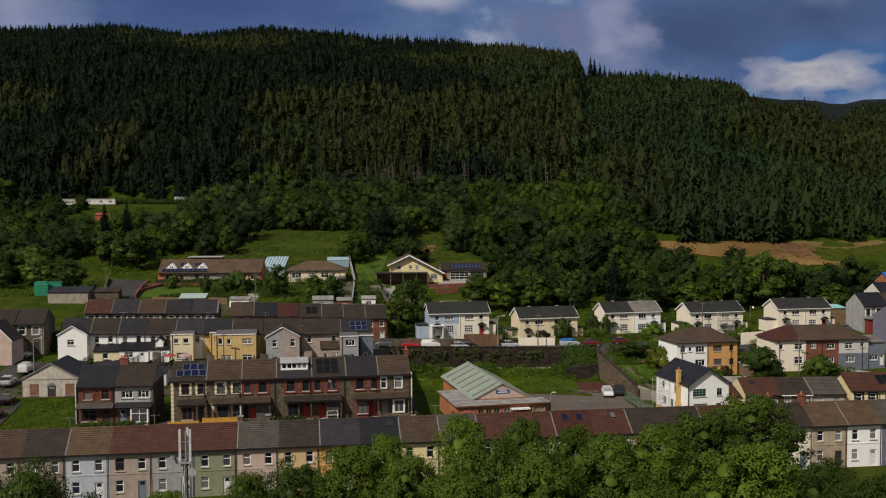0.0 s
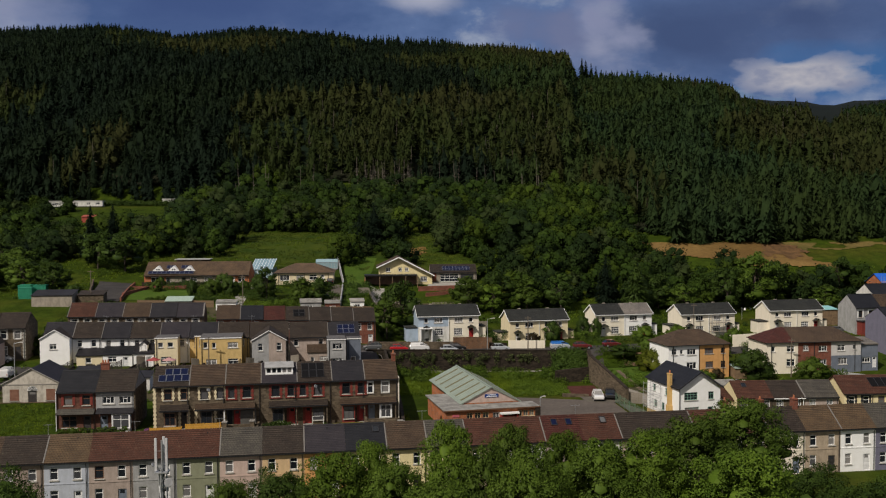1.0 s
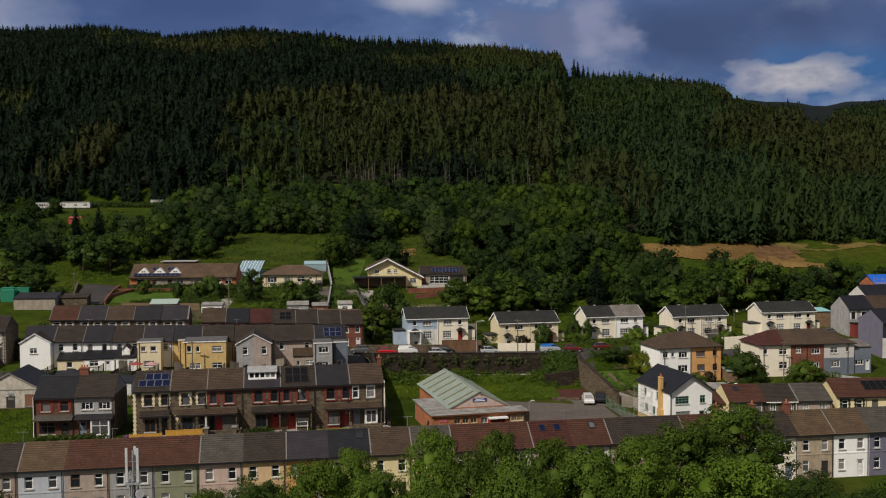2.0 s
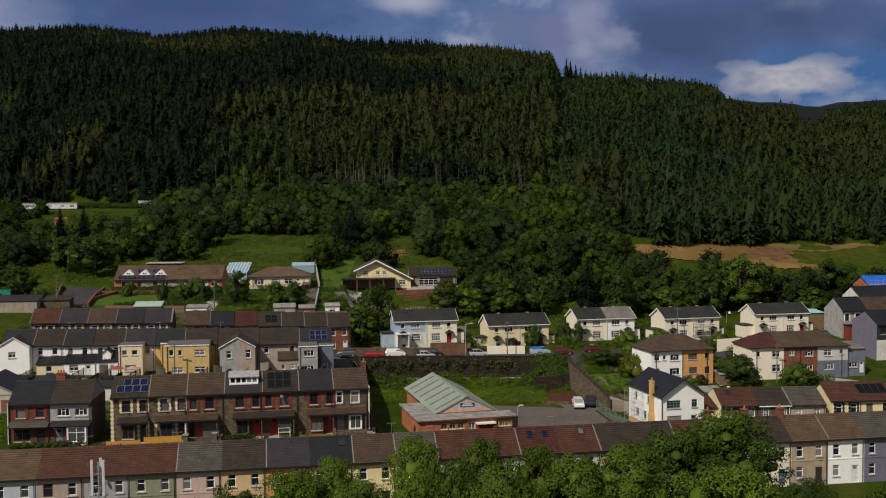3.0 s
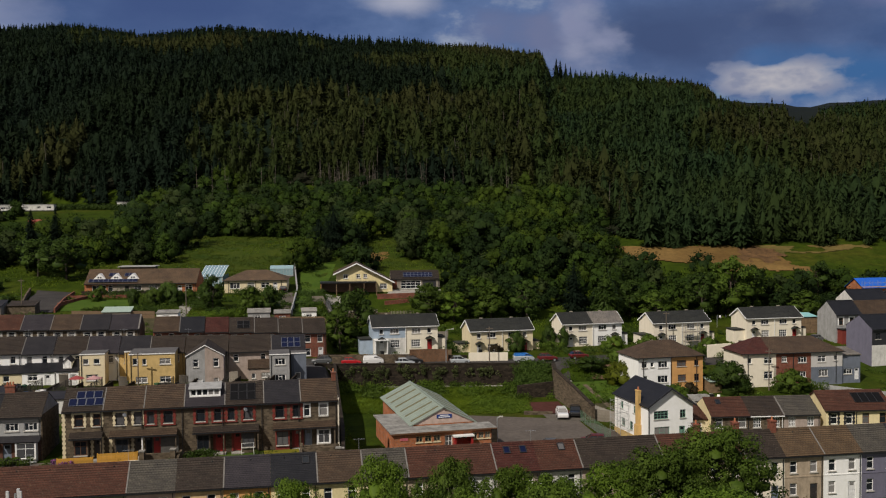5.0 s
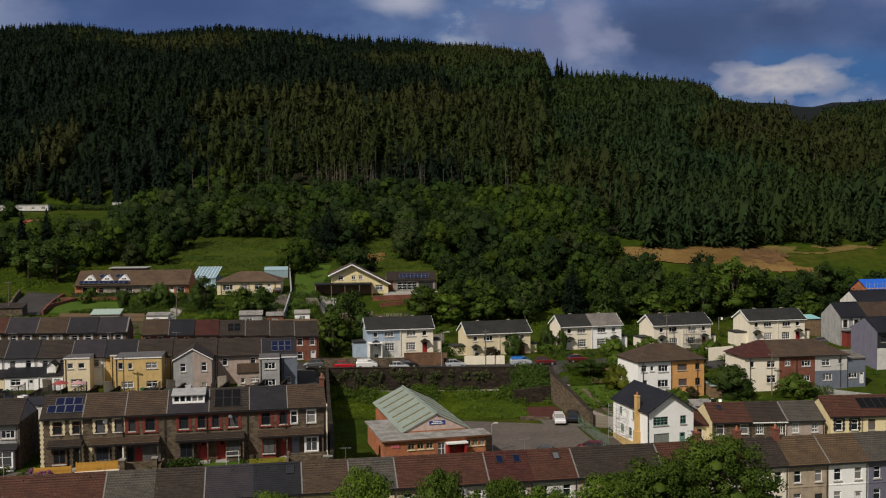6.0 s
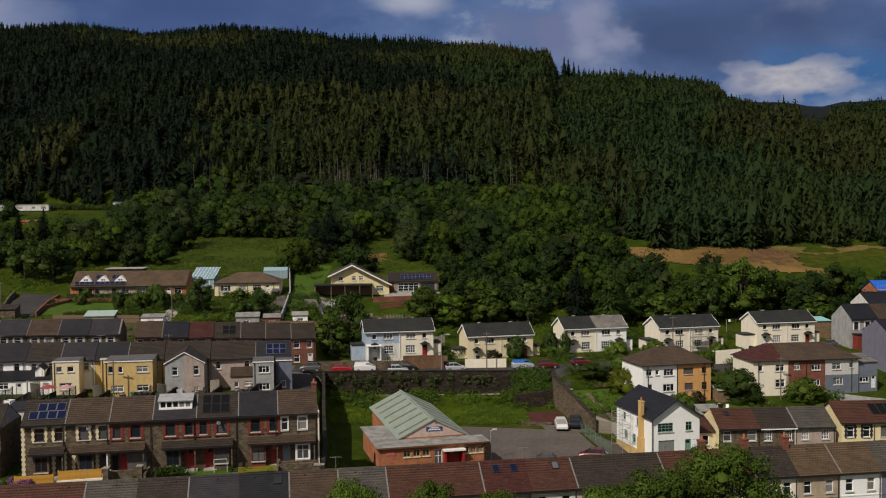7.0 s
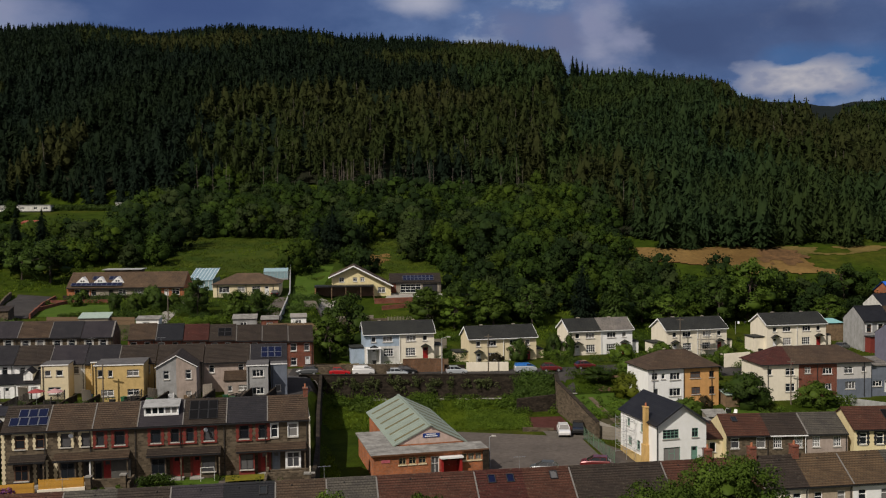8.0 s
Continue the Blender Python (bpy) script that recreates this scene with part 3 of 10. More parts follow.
def courses(bm, x0, x1, ya, za, yb, zb, gauge, proud):
    """Rows of tiles up a slope from the eave (ya, za) to the ridge (yb, zb), each lapping over the one below."""
    n = max(4, int(round(math.hypot(yb - ya, zb - za) / gauge)))
    l = math.hypot(yb - ya, zb - za)
    ny, nz_ = -(zb - za) / l * (1 if yb > ya else -1), abs(yb - ya) / l
    low = None
    for i in range(n):
        f, g = i / n, (i + 1) / n
        p = (ya + (yb - ya) * f + ny * proud, za + (zb - za) * f + nz_ * proud)
        q = (ya + (yb - ya) * g + ny * 0.004, za + (zb - za) * g + nz_ * 0.004)
        if low is None:
            low = [bm.verts.new((x, p[0] - ny * (proud - 0.004), p[1] - nz_ * (proud - 0.004))) for x in (x0, x1)]
        v = [bm.verts.new((x0, *p)), bm.verts.new((x1, *p)), bm.verts.new((x1, *q)), bm.verts.new((x0, *q))]
        bm.faces.new((low[0], low[1], v[1], v[0]))
        bm.faces.new(v)
        low = [v[3], v[2]]


def gutter(parent, x0, x1, y, z, material=None, pipe_x=None, drop=0.0):
    bm = bmesh.new()
    box(bm, x0, x1, y - 0.12, y, z - 0.12, z - 0.10)
    box(bm, x0, x1, y - 0.12, y - 0.10, z - 0.10, z)
    box(bm, x0, x1, y - 0.02, y, z - 0.10, z)
    g = part("gutter", bm, material or M_GUTTER, parent)
    if pipe_x is not None:
        bm = bmesh.new()
        prism(bm, (pipe_x, y - 0.06, z - 0.1), (pipe_x, y + 0.14, z - 0.45), 0.05)
        prism(bm, (pipe_x, y + 0.14, z - 0.45), (pipe_x, y + 0.14, z - drop), 0.05)
        part("downpipe", bm, material or M_GUTTER, parent)
    return g


def chimney(parent, x, y, z0, z1, w=0.9, d=0.5, material=None, pots=2):
    bm = boxes((x - w / 2, x + w / 2, y - d / 2, y + d / 2, z0, z1 - 0.15), (x - w / 2 - 0.06, x + w / 2 + 0.06, y - d / 2 - 0.06, y + d / 2 + 0.06, z1 - 0.15, z1))
    c = part("chimney", bm, material or M_BRICK, parent)
    for i in range(pots):
        px = x + (i - (pots - 1) / 2) * w / max(1, pots) * 0.9
        bm = bmesh.new()
        prism(bm, (px, y, z1), (px, y, z1 + 0.4), 0.13, 0.10, 8)
        part("chimney_pot", bm, M_POT, c)
    return c


def mesh_arrays(name, verts, faces, material, normals=None):
    """A mesh of quads or triangles from arrays; normals, one a vertex, round the shading of leaf masses."""
    k = faces.shape[1]
    me = bpy.data.meshes.new(name)
    me.vertices.add(len(verts))
    me.vertices.foreach_set("co", np.asarray(verts, np.float32).ravel())
    me.loops.add(faces.size)
    me.loops.foreach_set("vertex_index", np.asarray(faces, np.int32).ravel())
    me.polygons.add(len(faces))
    me.polygons.foreach_set("loop_start", np.arange(0, faces.size, k, dtype=np.int32))
    me.update(calc_edges=True)
    if normals is not None:
        me.polygons.foreach_set("use_smooth", np.ones(len(faces), bool))
        cn = me.attributes.new("custom_normal", "FLOAT_VECTOR", "CORNER")
        cn.data.foreach_set("vector", np.asarray(normals, np.float32)[np.asarray(faces).ravel()].ravel())
    me.materials.append(material)
    return me


# ---- terrain ----
def smooth(a, b, t):
    s = np.clip((t - a) / (b - a), 0, 1)
    return s * s * (3 - 2 * s)


LEFT_Y = [-600, 20, 60, 92, 104, 110, 121, 126, 131, 143, 150, 162, 176, 191, 200, 207, 216, 230, 241, 255, 262, 282, 320, 366, 700, 820, 1400]
LEFT_Z = [30, -3, -6, -4, -1, -0.1, 0.2, 3.4, 4.1, 4.7, 5.6, 6.2, 6.8, 7.2, 10.2, 11.4, 12.6, 14.5, 14.9, 17, 18, 22.2, 28.5, 34.5, 128, 150, 120]
MID_Y = [-600, 20, 60, 92, 104, 110, 125, 140, 166, 176, 181.6, 182.8, 189, 195, 203, 212, 228, 246, 262, 282, 320, 366, 700, 820, 1400]
MID_Z = [30, -3, -6, -4, -1, -0.1, 0.3, 0.8, 0.9, 2.0, 2.6, 5.2, 5.4, 5.9, 6.2, 7.5, 11, 15, 18, 21.8, 29, 36, 122, 140, 110]
RIGHT_Y = [-600, 20, 60, 92, 104, 110, 125, 140, 150, 165, 178, 184, 192, 204, 212, 222, 240, 258, 285, 320, 366, 690, 820, 1400]
RIGHT_Z = [30, -3, -6, -4, -1, -0.1, 0.0, -0.4, -0.6, 1.2, 2.9, 3.1, 4.2, 5.2, 5.7, 7.5, 12.0, 17, 22.3, 29, 36, 98, 112, 80]


CREST_X = [-900, -330, -286, -228, -180, -152, -100, -68, -14, 52, 84, 92, 99, 132, 150, 191, 204, 214, 236, 256, 266, 276, 286, 300, 420, 900]
CREST_Z = [133, 147, 148.5, 147, 142, 143, 141.5, 141, 136.5, 133, 128.5, 127, 109, 107.5, 107, 105.5, 104.5, 96, 90, 90, 80, 77, 88, 91, 89, 80]


def ground(x, y):
    """The height of the land; y runs up the valley side, and the rows of houses turn a little against x."""
    x, y = np.asarray(x, float), np.asarray(y, float)
    v = y - 0.12 * np.clip(x, -90, 90) * smooth(95, 130, y) * (1 - smooth(240, 300, y))
    l, m, r = np.interp(v, LEFT_Y, LEFT_Z), np.interp(v, MID_Y, MID_Z), np.interp(v, RIGHT_Y, RIGHT_Z)
    l = l - 0.028 * (x + 30) * smooth(140, 160, y) * (1 - smooth(205, 235, y)) * (x > -75) - 0.028 * (-45) * (x <= -75) * smooth(140, 160, y) * (1 - smooth(205, 235, y))
    a = smooth(-4.6, -3.0, x + 0.11 * (y - 133))
    b = smooth(30.0, 33.5, x + 0.18 * (y - 163)) * (1 - smooth(183, 190, y)) + smooth(40, 60, x) * smooth(183, 190, y)
    z = l * (1 - a) + m * a * (1 - b) + r * a * b
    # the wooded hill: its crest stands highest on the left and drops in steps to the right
    u = 4 + (x - 4) * 677 / np.maximum(y - 13, 200)
    crest = np.interp(u, CREST_X, CREST_Z)
    t = np.clip((y - 360) / 330, 0, 1)
    hill = 35.2 + (crest - 35.2) * (t + 0.12 * np.sin(np.pi * t)) - np.clip(y - 690, 0, 600) * 0.12
    hill = hill + smooth(380, 450, y) * (np.sin(x * 0.026 + 1.0 + 0.006 * y) * 3.0 * (1 - smooth(640, 690, y)) + np.sin(x * 0.055 + y * 0.03) * 1.6)
    z = np.where(y > 360, z * (1 - smooth(360, 372, y)) + hill * smooth(360, 372, y), z)
    # distant moor
    z = z + smooth(1500, 2700, y) * (278 + 40 * np.sin(x * 0.0011 - 0.9) + 18 * np.sin(x * 0.004))
    return z


def gz(x, y):
    return float(ground(x, y))


def grid_axis(*runs):
    out = []
    for a, b2, s in runs:
        out += list(np.arange(a, b2, s))
    return np.array(out + [runs[-1][1]])


gx = grid_axis((-3200, -700, 250), (-700, -140, 28), (-140, -80, 6), (-80, 100, 1.4), (100, 160, 6), (160, 700, 28), (700, 3200, 250))
gy = grid_axis((-900, -50, 85), (-50, 95, 9), (95, 290, 1.2), (290, 380, 5), (380, 900, 16), (900, 3400, 125))
GX, GY = np.meshgrid(gx, gy)
GZ = ground(GX, GY)
nx, ny = len(gx), len(gy)
idx = np.arange(nx * ny).reshape(ny, nx)
gf = np.stack([idx[:-1, :-1], idx[:-1, 1:], idx[1:, 1:], idx[1:, :-1]], -1).reshape(-1, 4)
ground_me = mesh_arrays("ground", np.stack([GX, GY, GZ], -1).reshape(-1, 3), gf, M_GRASS)
ground_me.polygons.foreach_set("use_smooth", np.ones(len(gf), bool))
tagged(new("ground", ground_me), "grassy valley side rising to wooded hill and moor", "ground", kind="structure")


def draped(name, corners, material, label, category, step=1.5, lift=0.06, kind="structure", z=None):
    """A sheet over the land inside a four-cornered outline."""
    p = [Vector((c[0], c[1], 0)) for c in corners]
    nu = max(2, int(max((p[1] - p[0]).length, (p[2] - p[3]).length) / step))
    nv = max(2, int(max((p[3] - p[0]).length, (p[2] - p[1]).length) / step))
    u, v = np.meshgrid(np.linspace(0, 1, nu + 1), np.linspace(0, 1, nv + 1))
    q = [np.array(c[:2], float) for c in corners]
    xy = (q[0] * ((1 - u) * (1 - v))[..., None] + q[1] * (u * (1 - v))[..., None] + q[2] * (u * v)[..., None] + q[3] * ((1 - u) * v)[..., None])
    zz = ground(xy[..., 0], xy[..., 1]) + lift if z is None else np.full(u.shape, z)
    i = np.arange(u.size).reshape(u.shape)
    f = np.stack([i[:-1, :-1], i[:-1, 1:], i[1:, 1:], i[1:, :-1]], -1).reshape(-1, 4)
    me = mesh_arrays(name, np.concatenate([xy, zz[..., None]], -1).reshape(-1, 3), f, material)
    return tagged(new(name, me), label, category, kind=kind)


# ---- houses ----
def house(name, x, y, a, base, w, d, eave, rise, wall, roof, label, group="", openings=(), frame_kind="w", run=None,
          side=0.0, over=0.28, pipe=True, verges=(), sills=True, halves=None, gable_l=(), back=True, ridge=True, category="house",
          gut=None, fascia=None, foot=1.6):
    """A gabled house with its front along the row. openings: (kind, x, z, w, h, style); kind is a window's or a door's key."""
    h = thing(name, pose(x, y, base, 0, 0, a), label, category, group)
    run = d / 2 if run is None else run
    holes = [o[1:5] for o in openings]
    parts = [(0.0, w, wall)] if not halves else halves
    for x0, x1, m in parts:
        bm = bmesh.new()
        wall_plane(bm, x1 - x0, -foot, eave, [(o[0] - x0, *o[1:]) for o in holes if x0 <= o[0] < x1])
        if x0 == 0.0:
            lh = [(d - q[1] - q[3], q[2], q[3], q[4]) for q in gable_l]
            b2 = bmesh.new()
            wall_plane(b2, d, -foot, eave, lh)
            tmp = bpy.data.meshes.new("side")
            b2.transform(Matrix.Translation((0, d, 0)) @ Matrix.Rotation(radians(-90), 4, "Z"))
            b2.to_mesh(tmp)
            b2.free()
            bm.from_mesh(tmp)
            bpy.data.meshes.remove(tmp)
            face(bm, (0, d, eave), (0, 0, eave), (0, run, eave + rise))
        if x1 == w:
            r = x1 - x0
            face(bm, (r, 0, -foot), (r, d, -foot), (r, d, eave), (r, run, eave + rise), (r, 0, eave))
        if back:
            face(bm, (x1 - x0, d, -foot), (0, d, -foot), (0, d, eave), (x1 - x0, d, eave))
        bmesh.ops.remove_doubles(bm, verts=bm.verts, dist=0.001)
        o = part("wall", bm, m, h)
        o.matrix_basis = pose(x0, 0, 0)
    for q in gable_l:
        window(h, 0, 0, q[3], q[4], m=pose(0, q[1] + q[3], q[2], 0, 0, -90), frame_kind=frame_kind, style=q[5])
    for o in openings:
        k, ox, oz, ow, oh, st = o
        if k == "win":
            window(h, ox, oz, ow, oh, frame_kind=frame_kind, style=st, sill=sills)
        elif k == "door":
            door(h, ox, oz, ow, oh, st)
        elif k in FRAMES:
            window(h, ox, oz, ow, oh, frame_kind=k, style=st, sill=sills)
    rf = pitched_roof(h, w, d, eave, rise, roof, over, 0.0, side, run=run, ridge=ridge)
    k = rise / run
    gutter(h, 0.0, w, -over + 0.02, eave - over * k + 0.06, gut, (w - 0.25 if pipe else None), eave - 0.2)
    for vx, vw in verges:
        bm = bmesh.new()
        slab(bm, [(vx - vw / 2, -over - 0.02, eave - over * k + 0.17), (vx + vw / 2, -over - 0.02, eave - over * k + 0.17), (vx + vw / 2, run, eave + rise + 0.17), (vx - vw / 2, run, eave + rise + 0.17)], 0.14)
        part("verge", bm, M_MORTAR, rf, "pale mortar strip between roofs")
    return h


M_WINGROOF = earthy("grey_roof_felt", (0.070, 0.068, 0.070), (0.13, 0.125, 0.125), 0.8, 0.8, 0.02)

# lower street: one long terrace of painted houses
M_BROWNGREY = painted("brown_grey_render", (0.30, 0.24, 0.20), 0.3)
M_LIGHTBLUE = painted("light_blue_grey_render", (0.43, 0.46, 0.52), 0.2)
M_PINK = painted("dusty_pink_render", (0.50, 0.38, 0.33), 0.25)
M_PALEYEL = painted("pale_yellow_render", (0.70, 0.60, 0.34), 0.2)
M_BUFF = painted("buff_render", (0.42, 0.34, 0.25), 0.45)
FRONT = [  # wall, roof, colour words
    (M_BROWNGREY, M_TILE_DB, "brown-grey"), (M_PINKGREY, M_TILE_BR, "brown-grey"), (M_BROWNGREY, M_TILE_DB, "brown-grey"), (M_LIGHTBLUE, M_TILE_TAN, "pale blue-grey"),
    (M_PINKGREY, M_TILE_RED, "pinkish grey"), (M_GREYR, M_TILE_RED, "pale grey"), (M_SAGE, M_TILE_RED, "sage green"), (M_PINK, M_TILE_GREY, "dusty pink"),
    (M_PEACH, M_TILE_DB, "peach"), (M_ORANGE, M_SLATE_P, "orange"), (M_PALEYEL, M_SLATE_B, "pale yellow"), (M_PALEYEL, M_TILE_BR, "pale yellow"),
    (M_CREAM, M_TILE_GREY, "cream"), (M_BUFF, M_TILE_RED, "buff"), (M_WHITE_OLD, M_TILE_RED, "white"), (M_PINKGREY, M_TILE_MAR, "pinkish grey"),
    (M_WHITE_OLD, M_TILE_RED, "dirty white"), (M_PINK, M_TILE_DB, "dusty pink"), (M_BUFF, M_TILE_DB, "buff"), (M_CREAM, M_TILE_RED, "cream"),
    (M_BUFF, M_TILE_RED, "buff"), (M_PALECREAM, M_TILE_DB, "pale cream"), (M_BUFF, M_TILE_TAN, "stained buff"), (M_WHITE, M_TILE_TAN, "white"),
    (M_LILAC, M_TILE_GREY, "pale lilac"), (M_WHITE_OLD, M_SLATE_P, "white")]
FRONT_A = 8.42
WF = 4.67
front_houses = []
for i, (wm, rm, word) in enumerate(FRONT):
    k = i - 11
    fx = -5.0 + 4.62 * k
    fy = 114.75 + 0.148 * fx
    ops = [("win", 0.62, 3.35, 0.85, 1.35, "sash"), ("win", 3.05, 3.35, 0.85, 1.35, "sash"),
           ("win", 0.62, 0.85, 0.85, 1.35, "sash"), ("door", 3.05, 0.02, 0.9, 2.05, random.choice([M_DOOR_D, M_DOOR_W, M_DOOR_G]))]
    if i in (4, 14):
        ops[0] = ("b", 0.62, 3.3, 0.95, 1.4, "sash")
    h = house("terraced_house", fx, fy, FRONT_A, 0.0, WF - 0.01, 7.0, 5.4, 2.12, wm, rm,
              f"two-storey terraced house with {word} painted walls and a tiled roof", "lower street terrace", ops, run=3.1,
              verges=[(0.0, 0.14)] if k in (-8, -4, -2, 0, 1, 2, 4, 6, 8, 9, 10, 12) else [])
    front_houses.append(h)
    if k in (9, 10, 11):
        chimney(h, 0.25 if k < 11 else 0.1, 3.1, 7.0, 8.7, 0.62, 0.9, M_BRICK, 1)
    part("string_course", boxes((0, WF - 0.01, -0.04, 0, 2.85, 2.98)), wm, h)


def skylight(h, x, y, z, slope, w=0.75, l=1.0, blue=False):
    m = pose(x, y, z, slope, 0, 0)
    s = part("skylight", boxes((0, w, 0, 0.08, 0, 0.12), (0, w, l - 0.08, l, 0, 0.12), (0, 0.08, 0.08, l - 0.08, 0, 0.12), (w - 0.08, w, 0.08, l - 0.08, 0, 0.12)), M_GUTTER, h)
    s.matrix_basis = m
    part("pane", boxes((0.08, w - 0.08, 0.08, l - 0.08, 0.02, 0.07)), M_SOLAR if blue else M_PANE, s)


fs = math.degrees(math.atan2(2.12, 3.1))
for i, xs, hi, blue in ((10, 3.2, 1.9, False), (15, 1.2, 1.8, True), (15, 3.0, 1.8, True), (16, 2.6, 1.9, False)):
    skylight(front_houses[i], xs, hi, 5.4 + hi * 2.12 / 3.1 + 0.1, fs, blue=blue)


# stone terrace above it, with bay windows and a tiled canopy between the floors
def quoins(h, x, z0, z1, w, material):
    """Alternating long and short blocks up a corner or jamb, each a piece of its own."""
    z, k = z0, 0
    while z < z1 - 0.05:
        key = (round(w, 2), k % 2, round(min(0.26, z1 - z), 2), material.name)
        if key not in QUOIN:
            ww = w * (1.0 if k % 2 else 0.6)
            bm = boxes((-ww / 2, ww / 2, -0.035, 0.0, 0.0, key[2]))
            QUOIN[key] = bpy.data.meshes.new("quoin")
            bm.to_mesh(QUOIN[key])
            bm.free()
        part_mesh("quoin", QUOIN[key], material, h, m=pose(x, 0, z))
        z, k = z + 0.27, k + 1


QUOIN = {}


def surround(h, x, z, w, hh, material, t=0.22):
    """Jambs and lintel round a window."""
    part("jamb", boxes((x - t, x, -0.04, 0, z, z + hh)), material, h)
    part("jamb", boxes((x + w, x + w + t, -0.04, 0, z, z + hh)), material, h)
    part("lintel", boxes((x - t, x + w + t, -0.05, 0, z + hh, z + hh + 0.24)), material, h)


def stone_house(x, y, w, base, roof, trim, label, kind, left=True, canopy=(0.9, 4.5), canopy_roof=None, frames="k"):
    """One house of the stone terrace. left: the bay stands to the left of the door, else to the right."""
    eave, rise, run, d = 5.75, 1.9, 3.3, 7.4
    u1, u2 = ((1.35, 1.0), (3.42, 0.82)) if left else ((0.35, 0.75), (2.2, 1.02))
    up = [(frames, u1[0], 3.85, u1[1], 1.45, "sash"), (frames, u2[0], 3.85, u2[1], 1.45, "sash")]
    dx, bx = (3.55, 1.3) if left else (1.0 if kind != "white" else 0.45, 1.85)
    door_m = {"quoin": M_DOOR_D, "red": M_DOOR_RED, "board": M_DOOR_RED, "white": M_DOOR_G}[kind]
    lo = [("door", dx, 0.15, 0.85, 2.15, door_m)]
    # a dark-framed pane is added in place of the shaded recess by the door
    if kind == "board":
        lo.append(("k", 0.12, 0.1, 0.75, 2.2, "plain"))
    h = house("stone_house", x, y, 9.3, base, w - 0.01, d, eave, rise, M_STONE, roof, label, "upper stone terrace", up + lo, frame_kind=frames, run=run, verges=[] if x < -35 else [(0.0, 0.12)])
    for o in up:
        if trim is M_SILL:
            for jx in (o[1] - 0.16, o[1] + o[3] + 0.16):
                quoins(h, jx, o[2] - 0.1, o[2] + o[4] + 0.2, 0.34, M_CREAM)
            part("lintel", boxes((o[1] - 0.1, o[1] + o[3] + 0.1, -0.05, 0, o[2] + o[4], o[2] + o[4] + 0.22)), M_CREAM, h)
        elif kind == "white":
            surround(h, o[1], o[2], o[3], o[4], M_UPVC, 0.08)
        else:
            for jx in (o[1] - 0.2, o[1] + o[3] + 0.2):
                quoins(h, jx, o[2] - 0.1, o[2] + o[4] + 0.25, 0.38, trim)
            part("lintel", boxes((o[1] - 0.05, o[1] + o[3] + 0.05, -0.05, 0, o[2] + o[4], o[2] + o[4] + 0.24)), trim, h)
            part("painted_sill", boxes((o[1] - 0.35, o[1] + o[3] + 0.35, -0.13, 0, o[2] - 0.24, o[2] - 0.12)), trim, h)
    # lean-to canopy over bay and door
    c0, c1 = canopy
    bm = bmesh.new()
    slab(bm, [(c0, -1.25, 2.74), (c1, -1.25, 2.74), (c1, 0.0, 3.24), (c0, 0.0, 3.24)], 0.1)
    courses(bm, c0, c1, -1.25, 2.74, 0.0, 3.24, 0.28, 0.03)
    part("canopy_roof", bm, canopy_roof or roof, h, "lean-to canopy roof over the bay and door")
    part("canopy_fascia", boxes((c0, c1, -1.27, -1.22, 2.52, 2.68)), M_DOOR_D if trim is M_SILL else M_BROWNW, h)
    gutter(h, c0, c1, -1.29, 2.72, M_GUTTER)
    # bay below it
    if kind == "board":
        part("shutter", boxes((bx, bx + 2.0, -0.5, 0.0, 0.0, 2.3)), M_GREYSHUT, h, "grey boarded-up bay")
        part("door_panel", boxes((dx - 0.1, dx + 0.95, -0.12, 0.0, 2.3, 2.55)), M_REDPAINT, h)
    else:
        bw = 1.65
        part("bay", boxes((bx, bx + bw, -0.85, 0.0, -0.3, 0.72), (bx, bx + 0.14, -0.85, 0, 0.72, 2.5), (bx + bw - 0.14, bx + bw, -0.85, 0, 0.72, 2.5), (bx, bx + bw, -0.85, 0, 2.36, 2.52)),
             {"quoin": M_STONE, "red": M_REDPAINT if x > -15 else M_STONE, "white": M_UPVC}[kind], h)
        window(h, bx + 0.14, 0.72, bw - 0.28, 1.64, y=-0.92, frame_kind="b" if x < -33 else "w" if kind == "white" else "k", style="two")
    if trim is M_SILL:
        for qx in ((0.18, 3.25, w - 0.15) if x < -33 else (0.75, 3.2, w - 0.2)):
            quoins(h, qx, 0.0, 2.6 if qx > 0.5 else eave - 0.1, 0.42, M_CREAM)
    elif kind == "red":
        part("door_jamb", boxes((dx - 0.28, dx, -0.05, 0, 0, 2.5)), trim, h)
        part("door_jamb", boxes((dx + 0.85, dx + 1.1, -0.05, 0, 0, 2.5)), trim, h)
    part("canopy_post", boxes((c1 - 0.22, c1 - 0.08, -1.2, -1.06, -0.3, 2.56)), M_UPVC if -32 < x < -30 else M_STONE, h)
    part("porch_step", boxes((dx - 0.3, dx + 1.2, -1.2, -0.02, -0.5, 0.12)), M_CONCRETE, h)
    return h


